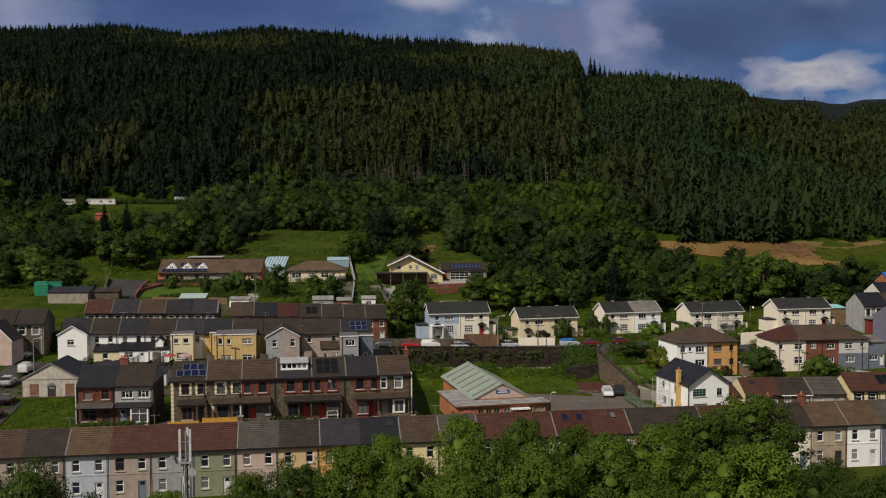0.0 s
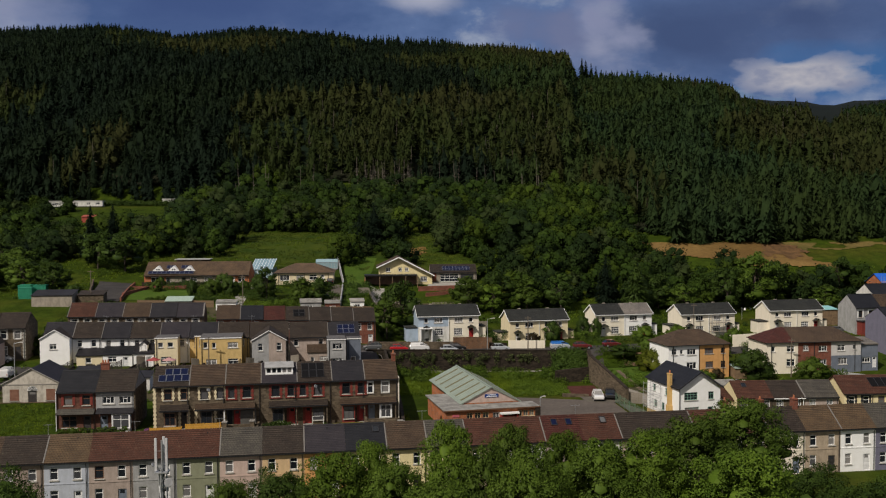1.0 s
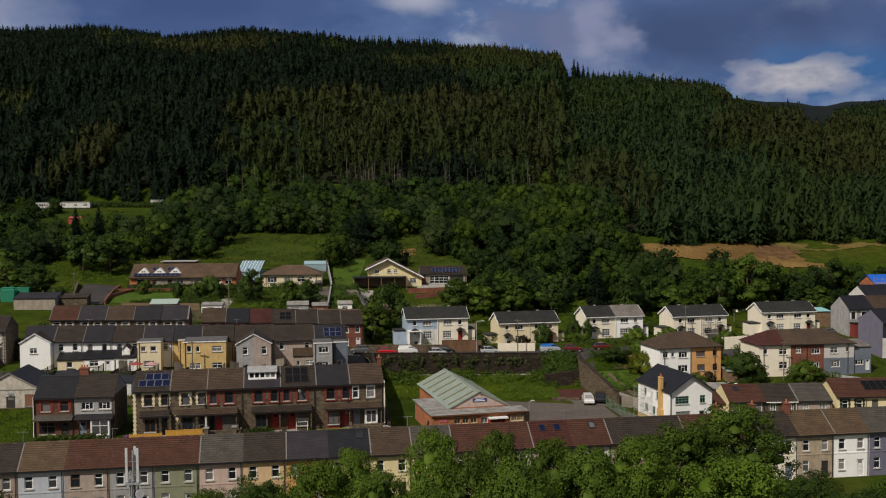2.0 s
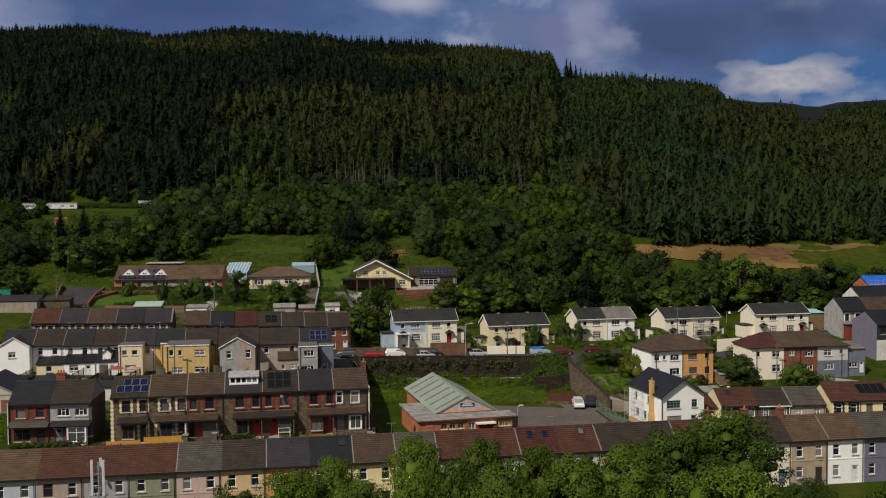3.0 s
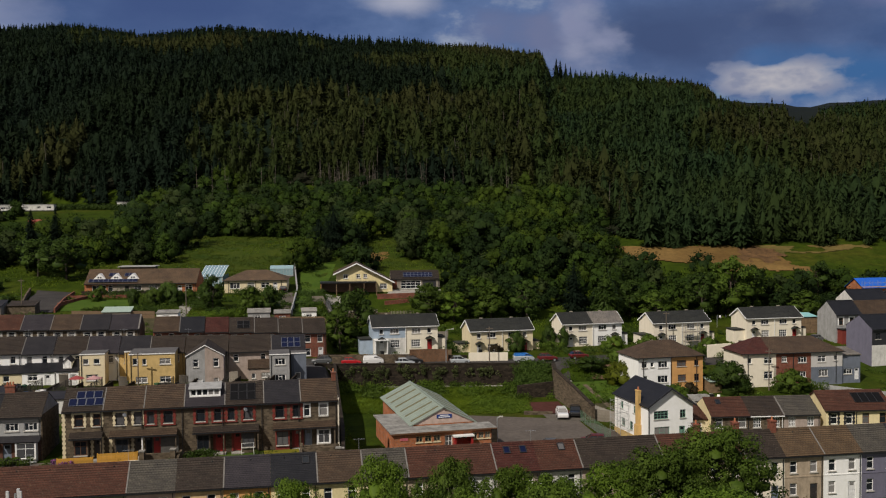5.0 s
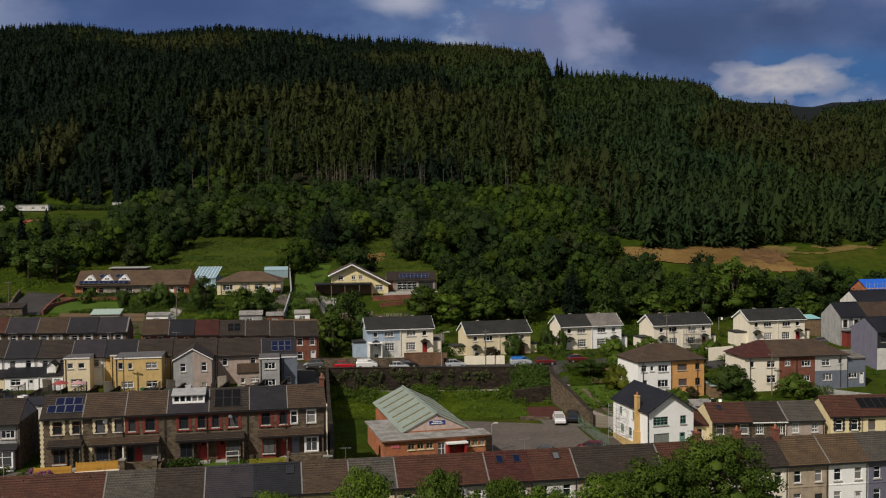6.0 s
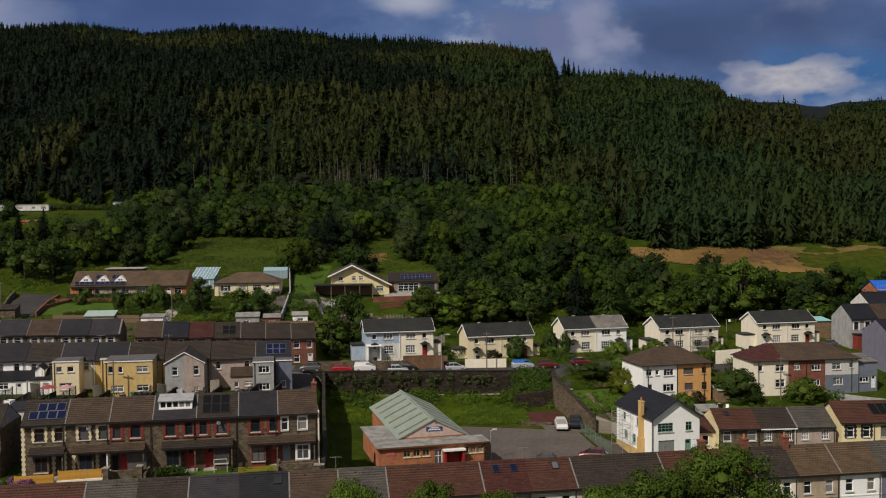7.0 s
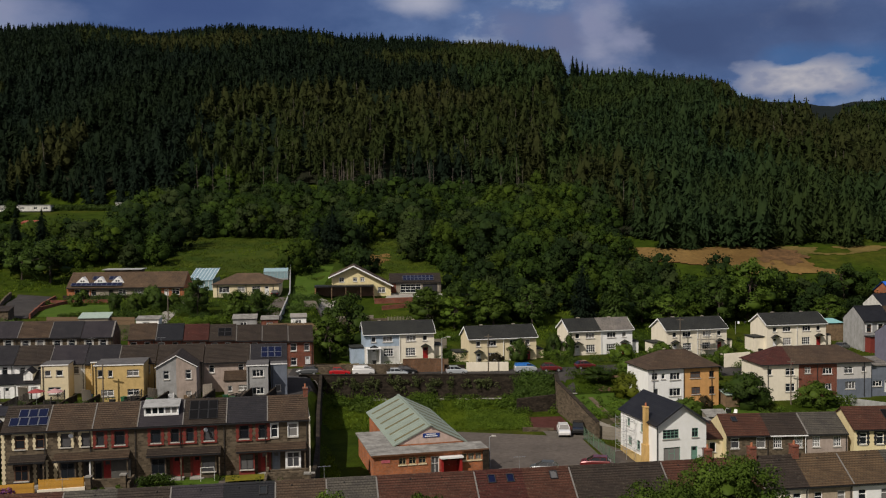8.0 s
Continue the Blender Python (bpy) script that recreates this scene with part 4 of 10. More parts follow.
M_GREYSHUT = plain("grey_shutter_board", (0.085, 0.080, 0.072), 0.7)
ST = [(-35.7, 4.56, M_TILE_DB, M_SILL, "brown stone terraced house with pale quoins and solar panels", "quoin", True, (0.85, 4.5), M_TILE_DB, "b"),
      (-31.2, 4.56, M_TILE_BR, M_SILL, "brown stone terraced house with pale quoins and tiled canopy", "quoin", True, (0.7, 4.55), M_TILE_BR, "k"),
      (-26.7, 4.56, M_TILE_BR, M_REDPAINT, "brown stone terraced house with red window surrounds and boarded bay", "board", False, (0.0, 3.75), M_TILE_BR, "k"),
      (-22.2, 4.66, M_SLATE_P, M_REDPAINT, "brown stone terraced house with a white roof dormer", "red", True, (0.95, 4.65), M_TILE_DB, "k"),
      (-17.6, 4.56, M_TILE_DB, M_REDPAINT, "brown stone terraced house with black solar panels", "red", False, (0.0, 3.95), M_TILE_DB, "k"),
      (-13.1, 4.36, M_SLATE, M_REDPAINT, "brown stone terraced house with a slate roof", "red", True, (1.0, 4.35), M_TILE_BR, "k"),
      (-8.8, 4.46, M_TILE_BR, M_STONE, "end-of-terrace brown stone house with a white bay", "white", False, (0.0, 4.1), M_TILE_BR, "w")]
stone_row = []
for sx, sw, rm, tr, lb, kd, lf, cn, cm, fr in ST:
    stone_row.append(stone_house(sx, 128.4 + 0.163 * (sx + 35.7), sw, 4.25, rm, tr, lb, kd, lf, cn, cm, fr))
slope_st = math.degrees(math.atan2(1.9, 3.3))


def panels(h, x, y, z, slope, cols, rows_n, pw, ph, material=None, shift=0.0, name="solar_panel"):
    """Solar panels on brackets just over a roof."""
    for r in range(rows_n):
        for c in range(cols - (1 if shift and r else 0)):
            s = part(name, boxes((0, pw - 0.03, 0, ph - 0.03, 0.0, 0.04)), M_SOLFR if material is None else M_GUTTER, h)
            s.matrix_basis = pose(x, y, z, slope, 0, 0) @ pose(c * pw + (shift if r else 0), r * ph, 0.16)
            part("solar_cell", boxes((0.05, pw - 0.08, 0.05, ph - 0.08, 0.04, 0.05)), material or M_SOLAR, s)


panels(stone_row[0], 0.62, 0.55, 5.75 + 0.55 * 0.576, slope_st, 4, 2, 0.97, 1.3, shift=0.75)
panels(stone_row[4], 0.6, 0.45, 5.75 + 0.45 * 0.576, slope_st, 3, 2, 1.0, 1.5, M_SOLARB)


def flat_dormer(h, x, w, y0, z0, z1, y1, n=5):
    dm = part("dormer", boxes((x, x + w, y0, y1, z0, z0 + 0.25), (x, x + 0.12, y0, y1, z0 + 0.25, z1), (x + w - 0.12, x + w, y0, y1, z0 + 0.25, z1), (x, x + w, y0, y0 + 0.12, z1 - 0.06, z1)), M_UPVC, h, "white flat-roofed dormer")
    bm = bmesh.new()
    slab(bm, [(x - 0.12, y0 - 0.2, z1 + 0.08), (x + w + 0.12, y0 - 0.2, z1 + 0.08), (x + w + 0.12, y1 + 0.5, z1 + 0.45), (x - 0.12, y1 + 0.5, z1 + 0.45)], 0.08)
    part("dormer_roof", bm, M_GREYR, h, "pale grey felt dormer roof")
    for i in range(n):
        a = x + 0.12 + (w - 0.24) * i / n
        window(dm, a, z0 + 0.25, (w - 0.24) / n, z1 - z0 - 0.25, y=y0 - 0.05, style="plain", sill=False)


flat_dormer(stone_row[3], 0.55, 3.6, 1.15, 6.45, 7.45, 3.1)
part("end_wall_cap", boxes((4.42, 4.58, -0.1, 7.6, -1.5, 5.9)), M_PALECREAM, stone_row[6])
chimney(stone_row[6], 4.2, 3.3, 7.0, 8.6, 0.5, 0.8, M_BRICK, 1)

M_DARKBRICK = masonry("dark_red_brick", (0.115, 0.048, 0.034), (0.10, 0.075, 0.06), 0.225, 0.075, 0.45, 0.008)
# detached pair at the end of the stone terrace
p1 = house("stone_house", -48.0, 128.2, 5.0, 4.0, 4.9, 7.0, 5.4, 2.1, M_DARKBRICK, M_SLATE_B, "brick and stone house with dark slate roof and brown porch", "upper stone terrace",
           [("b", 0.9, 3.6, 1.1, 1.3, "sash"), ("b", 3.2, 3.6, 1.0, 1.3, "sash"), ("b", 0.6, 0.7, 1.9, 1.5, "two"), ("door", 3.3, 0.1, 0.95, 2.1, M_DOOR_D)], run=3.1)
p2 = house("stone_house", -43.1, 128.63, 5.0, 4.0, 4.9, 7.0, 5.4, 2.1, M_GREYR, M_TILE_DB, "grey rendered house with brown tiled roof and large white bay", "upper stone terrace",
           [("win", 0.8, 3.7, 1.5, 0.95, "three"), ("win", 2.9, 3.7, 1.5, 0.95, "three"), ("door", 0.5, 0.1, 0.95, 2.1, M_DOOR_G)], run=3.1)
for h in (p1, p2):
    bm = bmesh.new()
    slab(bm, [(0.1, -1.0, 2.6), (4.8, -1.0, 2.6), (4.8, 0, 3.15), (0.1, 0, 3.15)], 0.1)
    part("canopy_roof", bm, M_TILE_GREY if h is p1 else M_SLATE, h, "lean-to canopy roof over the ground floor")
b = part("bay", boxes((2.1, 4.4, -0.85, 0, -0.3, 0.65), (2.1, 2.2, -0.85, 0, 0.65, 2.45), (4.3, 4.4, -0.85, 0, 0.65, 2.45)), M_UPVC, p2, "white bay window")
window(p2, 2.2, 0.65, 2.1, 1.8, y=-0.9, style="two")
part("end_wall_cap", boxes((4.8, 4.95, -0.1, 7.1, -1.5, 5.5)), M_STONE, p2)
for ox, ow in ((0.9, 1.1), (3.2, 1.0)):
    surround(p1, ox, 3.6, ow, 1.3, M_REDPAINT, 0.3)
bm = bmesh.new()
wall_plane(bm, 4.88, -1.6, 2.62, [(0.5, 0.1, 0.95, 2.1)], y=-0.03, deep=0.16)
part("lower_brick", bm, M_DARKBRICK, p2, "dark red brick lower wall")
chimney(p2, 0.5, 3.3, 7.2, 8.5, 1.1, 0.6, M_BRICK, 3)
part("verge", boxes((-0.07, 0.0, -0.25, 0.0, -1.5, 5.4)), M_UPVC, p1)

# middle row seen from the back: main range and rear wings
MR = [(-63.7, 4.7, M_SLATE, M_WHITE_OLD), (-59.0, 4.5, M_TILE_DB, M_WHITE), (-54.5, 4.5, M_SLATE, M_WHITE), (-50.0, 4.7, M_TILE_DB, M_WHITE), (-45.3, 4.8, M_SLATE_P, M_WHITE),
      (-40.5, 4.5, M_SLATE, M_YELLOW), (-36.0, 5.2, M_TILE_DB, M_YELLOW), (-30.8, 6.6, M_TILE_DB, M_DASH), (-24.2, 6.5, M_TILE_DB, M_PINKGREY), (-17.7, 5.4, M_SLATE, M_DASH)]
mid_row = []
for i, (mx, mw, rm, wm) in enumerate(MR):
    zr = 12.5 - 0.0229 * (mx + 12.3)
    base = zr - 7.0
    my = 176.6 + 0.150 * mx - 3.6
    ops = [("win", 0.7, 3.45, 0.8, 1.15, "sash"), ("win", mw - 1.6, 3.45, 0.8, 1.15, "sash")]
    names = {M_WHITE: "white", M_WHITE_OLD: "off-white", M_YELLOW: "yellow", M_DASH: "pebble-dashed", M_PINKGREY: "pinkish grey"}
    mid_row.append(house("terraced_house", mx, my, 8.5, base, mw - 0.01, 7.2, 5.0, 2.0, wm, rm, f"two-storey terraced house with {names[wm]} rear wall", "middle terrace", ops, run=3.5, verges=[(0.0, 0.12)] if i in (1, 2, 4, 6, 9) else []))
panels(mid_row[9], 1.6, 0.7, 5.0 + 0.7 * 0.571, math.degrees(math.atan2(2.0, 3.5)), 3, 2, 1.0, 1.25)


def flat_wing(name, x, y, a, base, w, d, h, wall, label, ops, roof=None, fk="w", foot=1.6):
    t = thing(name, pose(x, y, base, 0, 0, a), label, "house extension", "rear wings")
    bm = bmesh.new()
    wall_plane(bm, w, -foot, h, [o[1:5] for o in ops])
    face(bm, (0, d, -foot), (0, 0, -foot), (0, 0, h), (0, d, h))
    face(bm, (w, 0, -foot), (w, d, -foot), (w, d, h), (w, 0, h))
    part("wall", bm, wall, t)
    part("flat_roof", boxes((-0.06, w + 0.06, -0.08, d, h, h + 0.08)), roof or M_WINGROOF, t)
    part("fascia", boxes((-0.07, w + 0.07, -0.11, -0.08, h - 0.06, h + 0.09)), M_UPVC, t)
    for k, ox, oz, ow, oh, st in ops:
        if k == "door":
            door(t, ox, oz, ow, oh, st)
        else:
            window(t, ox, oz, ow, oh, frame_kind=fk, style=st)
    bm = bmesh.new()
    prism(bm, (0.25, -0.08, h - 0.1), (0.25, -0.08, -0.3), 0.05)
    part("downpipe", bm, M_GUTTER, t)
    return t


def gable_wing(name, x, y, a, base, w, d, eave, rise, wall, roof, label, ops, wall2=None, trim=None):
    """A wing whose gable faces the front; ridge runs back."""
    t = thing(name, pose(x, y, base, 0, 0, a), label, "house extension", "rear wings")
    halves = [(0, w, wall)] if wall2 is None else [(0, w / 2, wall), (w / 2, w, wall2)]
    for x0, x1, m in halves:
        bm = bmesh.new()
        wall_plane(bm, x1 - x0, -1.6, eave, [(o[1] - x0, *o[2:5]) for o in ops if x0 <= o[1] < x1])
        top = lambda xx: eave + rise * (1 - abs(xx - w / 2) / (w / 2))
        pts = [(0, 0, eave), (x1 - x0, 0, eave)] + [(q - x0, 0, top(q)) for q in sorted({x0, x1, min(max(w / 2, x0), x1)}, reverse=True) if top(q) > eave + 0.001]
        face(bm, *pts)
        if x0 == 0:
            face(bm, (0, d, -1.6), (0, 0, -1.6), (0, 0, eave), (0, d, eave))
        if x1 == w:
            face(bm, (x1 - x0, 0, -1.6), (x1 - x0, d, -1.6), (x1 - x0, d, eave), (x1 - x0, 0, eave))
        o = part("wall", bm, m, t)
        o.matrix_basis = pose(x0, 0, 0)
    bm = bmesh.new()
    k = rise / (w / 2)
    for s in (0, 1):
        e = -0.2 if s == 0 else w + 0.2
        slab(bm, [(e, -0.15, eave - 0.2 * k + 0.1), (w / 2, -0.15, eave + rise + 0.1), (w / 2, d, eave + rise + 0.1), (e, d, eave - 0.2 * k + 0.1)], 0.1)
    part("roof", bm, roof, t)
    bm = bmesh.new()
    for e in (-0.2, w + 0.2):
        slab(bm, [(e, -0.2, eave - 0.2 * k + 0.14), (w / 2, -0.2, eave + rise + 0.14), (w / 2, -0.14, eave + rise + 0.14), (e, -0.14, eave - 0.2 * k + 0.14)], 0.11)
    part("bargeboard", bm, trim or M_UPVC, t)
    for kd, ox, oz, ow, oh, st in ops:
        if kd == "door":
            door(t, ox, oz, ow, oh, st)
        else:
            window(t, ox, oz, ow, oh, frame_kind=kd if kd in FRAMES else "w", style=st)
    return t


flat_wing("rear_wing", -45.1, 162.6, 8.5, 6.6, 3.6, 6.0, 5.0, M_CREAM, "cream flat-roofed two-storey rear wing", [("win", 0.5, 3.5, 0.8, 0.8, "plain"), ("win", 2.0, 3.5, 0.9, 0.8, "plain"), ("win", 0.9, 1.0, 1.7, 0.95, "two")])
flat_wing("rear_wing", -39.5, 166.3, 8.5, 6.4, 2.2, 4.0, 5.0, M_YELLOW, "yellow rendered rear wing set back", [("win", 0.7, 3.3, 0.8, 1.1, "plain")])
flat_wing("rear_wing", -37.6, 162.0, 8.5, 6.3, 6.6, 6.5, 5.3, M_YELLOW, "yellow rendered flat-roofed double rear wing", [("win", 0.5, 3.7, 0.7, 1.0, "plain"), ("win", 1.9, 3.7, 0.6, 0.9, "plain"), ("win", 4.4, 3.7, 1.6, 0.9, "two"), ("win", 0.9, 1.0, 1.7, 0.9, "two"), ("win", 4.4, 1.0, 1.6, 0.9, "two")])
gable_wing("rear_wing", -29.5, 163.5, 8.5, 5.9, 5.5, 8.5, 5.1, 1.55, M_GREYR, M_TILE_DB, "grey and pink rendered gabled double rear wing", [("win", 1.0, 3.4, 0.8, 1.2, "sash"), ("win", 4.0, 3.4, 0.8, 1.3, "sash"), ("win", 1.0, 0.9, 0.75, 0.8, "plain"), ("win", 4.0, 0.9, 0.75, 0.8, "plain")], M_PINKGREY)
flat_wing("rear_wing", -17.3, 165.6, 8.5, 5.6, 3.0, 6.5, 5.2, M_GREYR, "light grey flat-roofed two-storey rear wing", [("win", 0.8, 3.6, 1.6, 1.0, "three"), ("win", 0.8, 1.1, 1.6, 1.0, "three")])
flat_wing("rear_wing", -14.3, 168.2, 8.5, 5.6, 2.3, 5.0, 5.0, M_BLUEGREY, "dark slate-hung rear wing", [("win", 0.6, 1.0, 0.8, 1.0, "plain")])
gable_wing("rear_wing", -63.4, 161.6, 8.5, 6.8, 4.6, 7.0, 4.9, 1.4, M_WHITE, M_TILE_DB, "white gabled two-storey rear wing", [("win", 1.5, 3.2, 1.1, 0.9, "two")])


def lean_wing(x, y, a, base, w, d, h0, h1, wall, roof, label, ops):
    """A single-storey wing under one slope that falls to the front."""
    t = thing("rear_wing", pose(x, y, base, 0, 0, a), label, "house extension", "rear wings")
    bm = bmesh.new()
    wall_plane(bm, w, -1.6, h0, [o[1:5] for o in ops])
    face(bm, (0, d, -1.6), (0, 0, -1.6), (0, 0, h0), (0, d, h1))
    face(bm, (w, 0, -1.6), (w, d, -1.6), (w, d, h1), (w, 0, h0))
    part("wall", bm, wall, t)
    bm = bmesh.new()
    k = (h1 - h0) / d
    slab(bm, [(-0.1, -0.2, h0 - 0.2 * k + 0.1), (w + 0.1, -0.2, h0 - 0.2 * k + 0.1), (w + 0.1, d, h1 + 0.1), (-0.1, d, h1 + 0.1)], 0.1)
    courses(bm, -0.1, w + 0.1, -0.2, h0 - 0.2 * k + 0.1, d, h1 + 0.1, 0.3, 0.03)
    part("roof", bm, roof, t)
    for kd, ox, oz, ow, oh, st in ops:
        if kd == "door":
            door(t, ox, oz, ow, oh, st)
        else:
            window(t, ox, oz, ow, oh, style=st)
    return t


lean_wing(-20.9, 167.6, 8.5, 5.8, 3.9, 5.6, 2.6, 5.0, M_PINKGREY, M_TILE_BR, "small pinkish single-storey rear wing with brown lean-to roof", [("win", 0.5, 1.0, 0.6, 0.8, "plain"), ("win", 2.0, 1.1, 1.3, 0.8, "two")])
lean_wing(-57.6, 161.8, 8.5, 6.6, 4.0, 6.0, 2.3, 4.2, M_CREAM, M_SLATE, "cream single-storey rear wing with slate lean-to roof", [("win", 1.4, 1.1, 0.9, 0.9, "plain")])
lean_wing(-53.5, 162.2, 8.5, 6.6, 4.6, 6.0, 2.4, 4.4, M_WHITE, M_SLATE_B, "white single-storey rear wing with dark slate lean-to roof", [("win", 0.8, 1.2, 1.4, 0.9, "two"), ("door", 3.2, 0.0, 0.85, 2.0, M_DOOR_W)])
lw = lean_wing(-48.6, 162.6, 8.5, 6.6, 3.2, 6.0, 2.5, 4.6, M_WHITE, M_SLATE, "white rear wing with a small gabled dormer", [("win", 0.4, 0.9, 0.9, 1.1, "plain"), ("door", 2.0, 0.0, 0.85, 2.0, M_DOOR_W)])
bm = boxes((0.9, 2.1, 0.5, 3.2, 2.6, 3.9))
face(bm, (0.9, 0.5, 3.9), (2.1, 0.5, 3.9), (1.5, 0.5, 4.4))
part("dormer", bm, M_WHITE, lw, "small white gabled dormer")
bm = bmesh.new()
slab(bm, [(0.75, 0.35, 3.8), (1.5, 0.35, 4.5), (1.5, 3.4, 4.5), (0.75, 3.4, 3.8)], 0.08)
slab(bm, [(2.25, 0.35, 3.8), (1.5, 0.35, 4.5), (1.5, 3.4, 4.5), (2.25, 3.4, 3.8)], 0.08)
part("dormer_roof", bm, M_SLATE, lw)
window(lw, 1.1, 2.95, 0.8, 0.9, y=0.42, style="plain")

# back row
BRL = [(-66.0, 4.75, M_TILE_RED), (-61.25, 4.75, M_SLATE_P), (-56.5, 4.75, M_TILE_BR), (-51.75, 4.75, M_SLATE), (-47.0, 4.9, M_SLATE_P)]
for bx, bw, rm in BRL:
    word = {M_TILE_RED: "red tiled", M_TILE_BR: "brown tiled", M_SLATE: "slate", M_SLATE_P: "purple slate"}[rm]
    h = house("terraced_house", bx, 184.3 + 0.14 * (bx + 41.8), 8.0, 7.75 - 0.02 * (bx + 41.8), bw - 0.01, 7.0, 5.0, 2.0, M_STONE, rm, f"stone terraced house with pale window surrounds and {word} roof", "back terrace",
              [("win", 0.7, 3.25, 1.0, 1.3, "sash"), ("win", 2.9, 3.25, 1.0, 1.3, "sash")], run=3.4, verges=[(bw - 0.1, 0.25)] if bx == -47.0 else [(0.0, 0.1)])
    for ox in (0.7, 2.9):
        part("jamb", boxes((ox - 0.25, ox, -0.04, 0, 3.2, 4.6)), M_SILL, h)
        part("jamb", boxes((ox + 1.0, ox + 1.25, -0.04, 0, 3.2, 4.6)), M_SILL, h)
BRR = [(-40.1, 4.3, M_TILE_BR), (-35.8, 4.3, M_SLATE_B), (-31.5, 4.0, M_TILE_MAR), (-27.5, 4.3, M_TILE_DB), (-23.2, 4.1, M_TILE_DB), (-19.1, 4.2, M_TILE_DB), (-14.9, 4.15, M_TILE_DB)]
for bx, bw, rm in BRR:
    word = {M_TILE_BR: "brown tiled", M_SLATE_B: "dark slate", M_TILE_MAR: "maroon tiled", M_TILE_DB: "dark brown tiled"}[rm]
    e = bx == -14.9
    ops = [("win", 0.4, 3.2, 1.0, 1.25, "sash"), ("win", 2.6, 3.2, 0.9, 1.25, "sash")]
    if e:
        ops += [("win", 0.4, 0.8, 1.0, 1.3, "sash"), ("door", 2.7, 0.0, 0.9, 2.3, M_DOOR_W)]
    h = house("terraced_house", bx, 185.2 + 0.157 * (bx + 40.1), 8.9, 7.3 - 0.041 * (bx + 40.1), bw - 0.01, 7.0, 4.9, 2.0, M_BRICK, rm, f"red brick terraced house with {word} roof", "back terrace", ops, run=3.4,
              verges=[(0.0, 0.2)] if bx in (-35.8, -23.2, -19.1, -14.9) else [])
    if rm is M_TILE_DB and bx == -27.5:
        panels(h, 1.4, 0.7, 4.9 + 0.7 * 0.588, math.degrees(math.atan2(2.0, 3.4)), 2, 2, 1.1, 1.1, M_SOLARB)

# semi-detached pairs along the upper road
def semi(x, y, a, base, left, right, roof_l, roof_r, label, lower=None):
    w, d, eave, rise = 12.2, 6.4, 4.75, 1.7
    ops = [("win", 1.2, 3.3, 0.8, 0.95, "plain"), ("win", 3.2, 3.3, 1.7, 1.0, "three"), ("win", 7.3, 3.3, 1.7, 1.0, "three"), ("win", 10.2, 3.3, 0.8, 0.95, "plain"),
           ("win", 3.3, 0.75, 1.7, 1.4, "grid"), ("win", 7.2, 0.75, 1.7, 1.4, "grid"), ("door", 1.2, 0.1, 0.9, 2.05, M_DOOR_W), ("door", 10.2, 0.1, 0.9, 2.05, M_DOOR_RED)]
    h = thing("semi_detached_houses", pose(x, y, base, 0, 0, a), label, "house", "semi-detached pairs on the upper road")
    holes = [o[1:5] for o in ops]
    for x0, x1, m in ((0.0, 6.1, left), (6.1, w, right)):
        bm = bmesh.new()
        wall_plane(bm, x1 - x0, -2.0, eave, [(q[0] - x0, *q[1:]) for q in holes if x0 <= q[0] < x1])
        if x0 == 0:
            face(bm, (0, d, -2), (0, 0, -2), (0, 0, eave), (0, d / 2, eave + rise), (0, d, eave))
        else:
            r = x1 - x0
            face(bm, (r, 0, -2), (r, d, -2), (r, d, eave), (r, d / 2, eave + rise), (r, 0, eave))
        face(bm, (x1 - x0, d, -2), (0, d, -2), (0, d, eave), (x1 - x0, d, eave))
        o = part("wall", bm, m, h)
        o.matrix_basis = pose(x0, 0, 0)
    for kd, ox, oz, ow, oh, st in ops:
        if kd == "door":
            door(h, ox, oz, ow, oh, st)
        else:
            window(h, ox, oz, ow, oh, style=st)
    pitched_roof(h, 6.35, d, eave, rise, roof_l, 0.35, -0.25, 0.0)
    pitched_roof(h, 6.35, d, eave, rise, roof_r, 0.35, 6.1, 0.0)
    gutter(h, -0.2, w + 0.2, -0.33, eave - 0.1, M_UPVC, 6.1, eave - 0.1)
    for xx in (-0.29, w + 0.27):
        for s in (1, -1):
            yy = -0.35 if s == 1 else d + 0.35
            bm = bmesh.new()
            slab(bm, [(xx, yy, eave - 0.19 + 0.13), (xx + 0.04, yy, eave - 0.19 + 0.13), (xx + 0.04, d / 2, eave + rise + 0.13), (xx, d / 2, eave + rise + 0.13)], 0.25)
            part("bargeboard", bm, M_UPVC, h)
    for px in (0.8, 9.8):
        bm = bmesh.new()
        slab(bm, [(px, -1.0, 2.35), (px + 0.85, -1.0, 2.85), (px + 0.85, 0, 2.85), (px, 0, 2.35)], 0.08)
        slab(bm, [(px + 1.7, -1.0, 2.35), (px + 0.85, -1.0, 2.85), (px + 0.85, 0, 2.85), (px + 1.7, 0, 2.35)], 0.08)
        part("porch_canopy", bm, roof_l, h)
    for cx in (3.0, 9.0):
        chimney(h, cx, d / 2 + 0.3, eave + rise - 0.3, eave + rise + 0.3, 0.4, 0.4, M_DASH, 0)
    # side lean-to store
    for s in (0, 1):
        xa, xb = (-2.3, 0.0) if s == 0 else (w, w + 1.6)
        bm = boxes((xa, xb, 0.9, 4.2, -2, 2.2))
        part("side_store", bm, left if s == 0 else right, h)
        bm = bmesh.new()
        slab(bm, [(xa - 0.15, 0.75, 2.45), (xb, 0.75, 2.45), (xb, 4.35, 2.45), (xa - 0.15, 4.35, 2.45)], 0.14)
        part("store_roof", bm, M_TILE_CHAR, h)
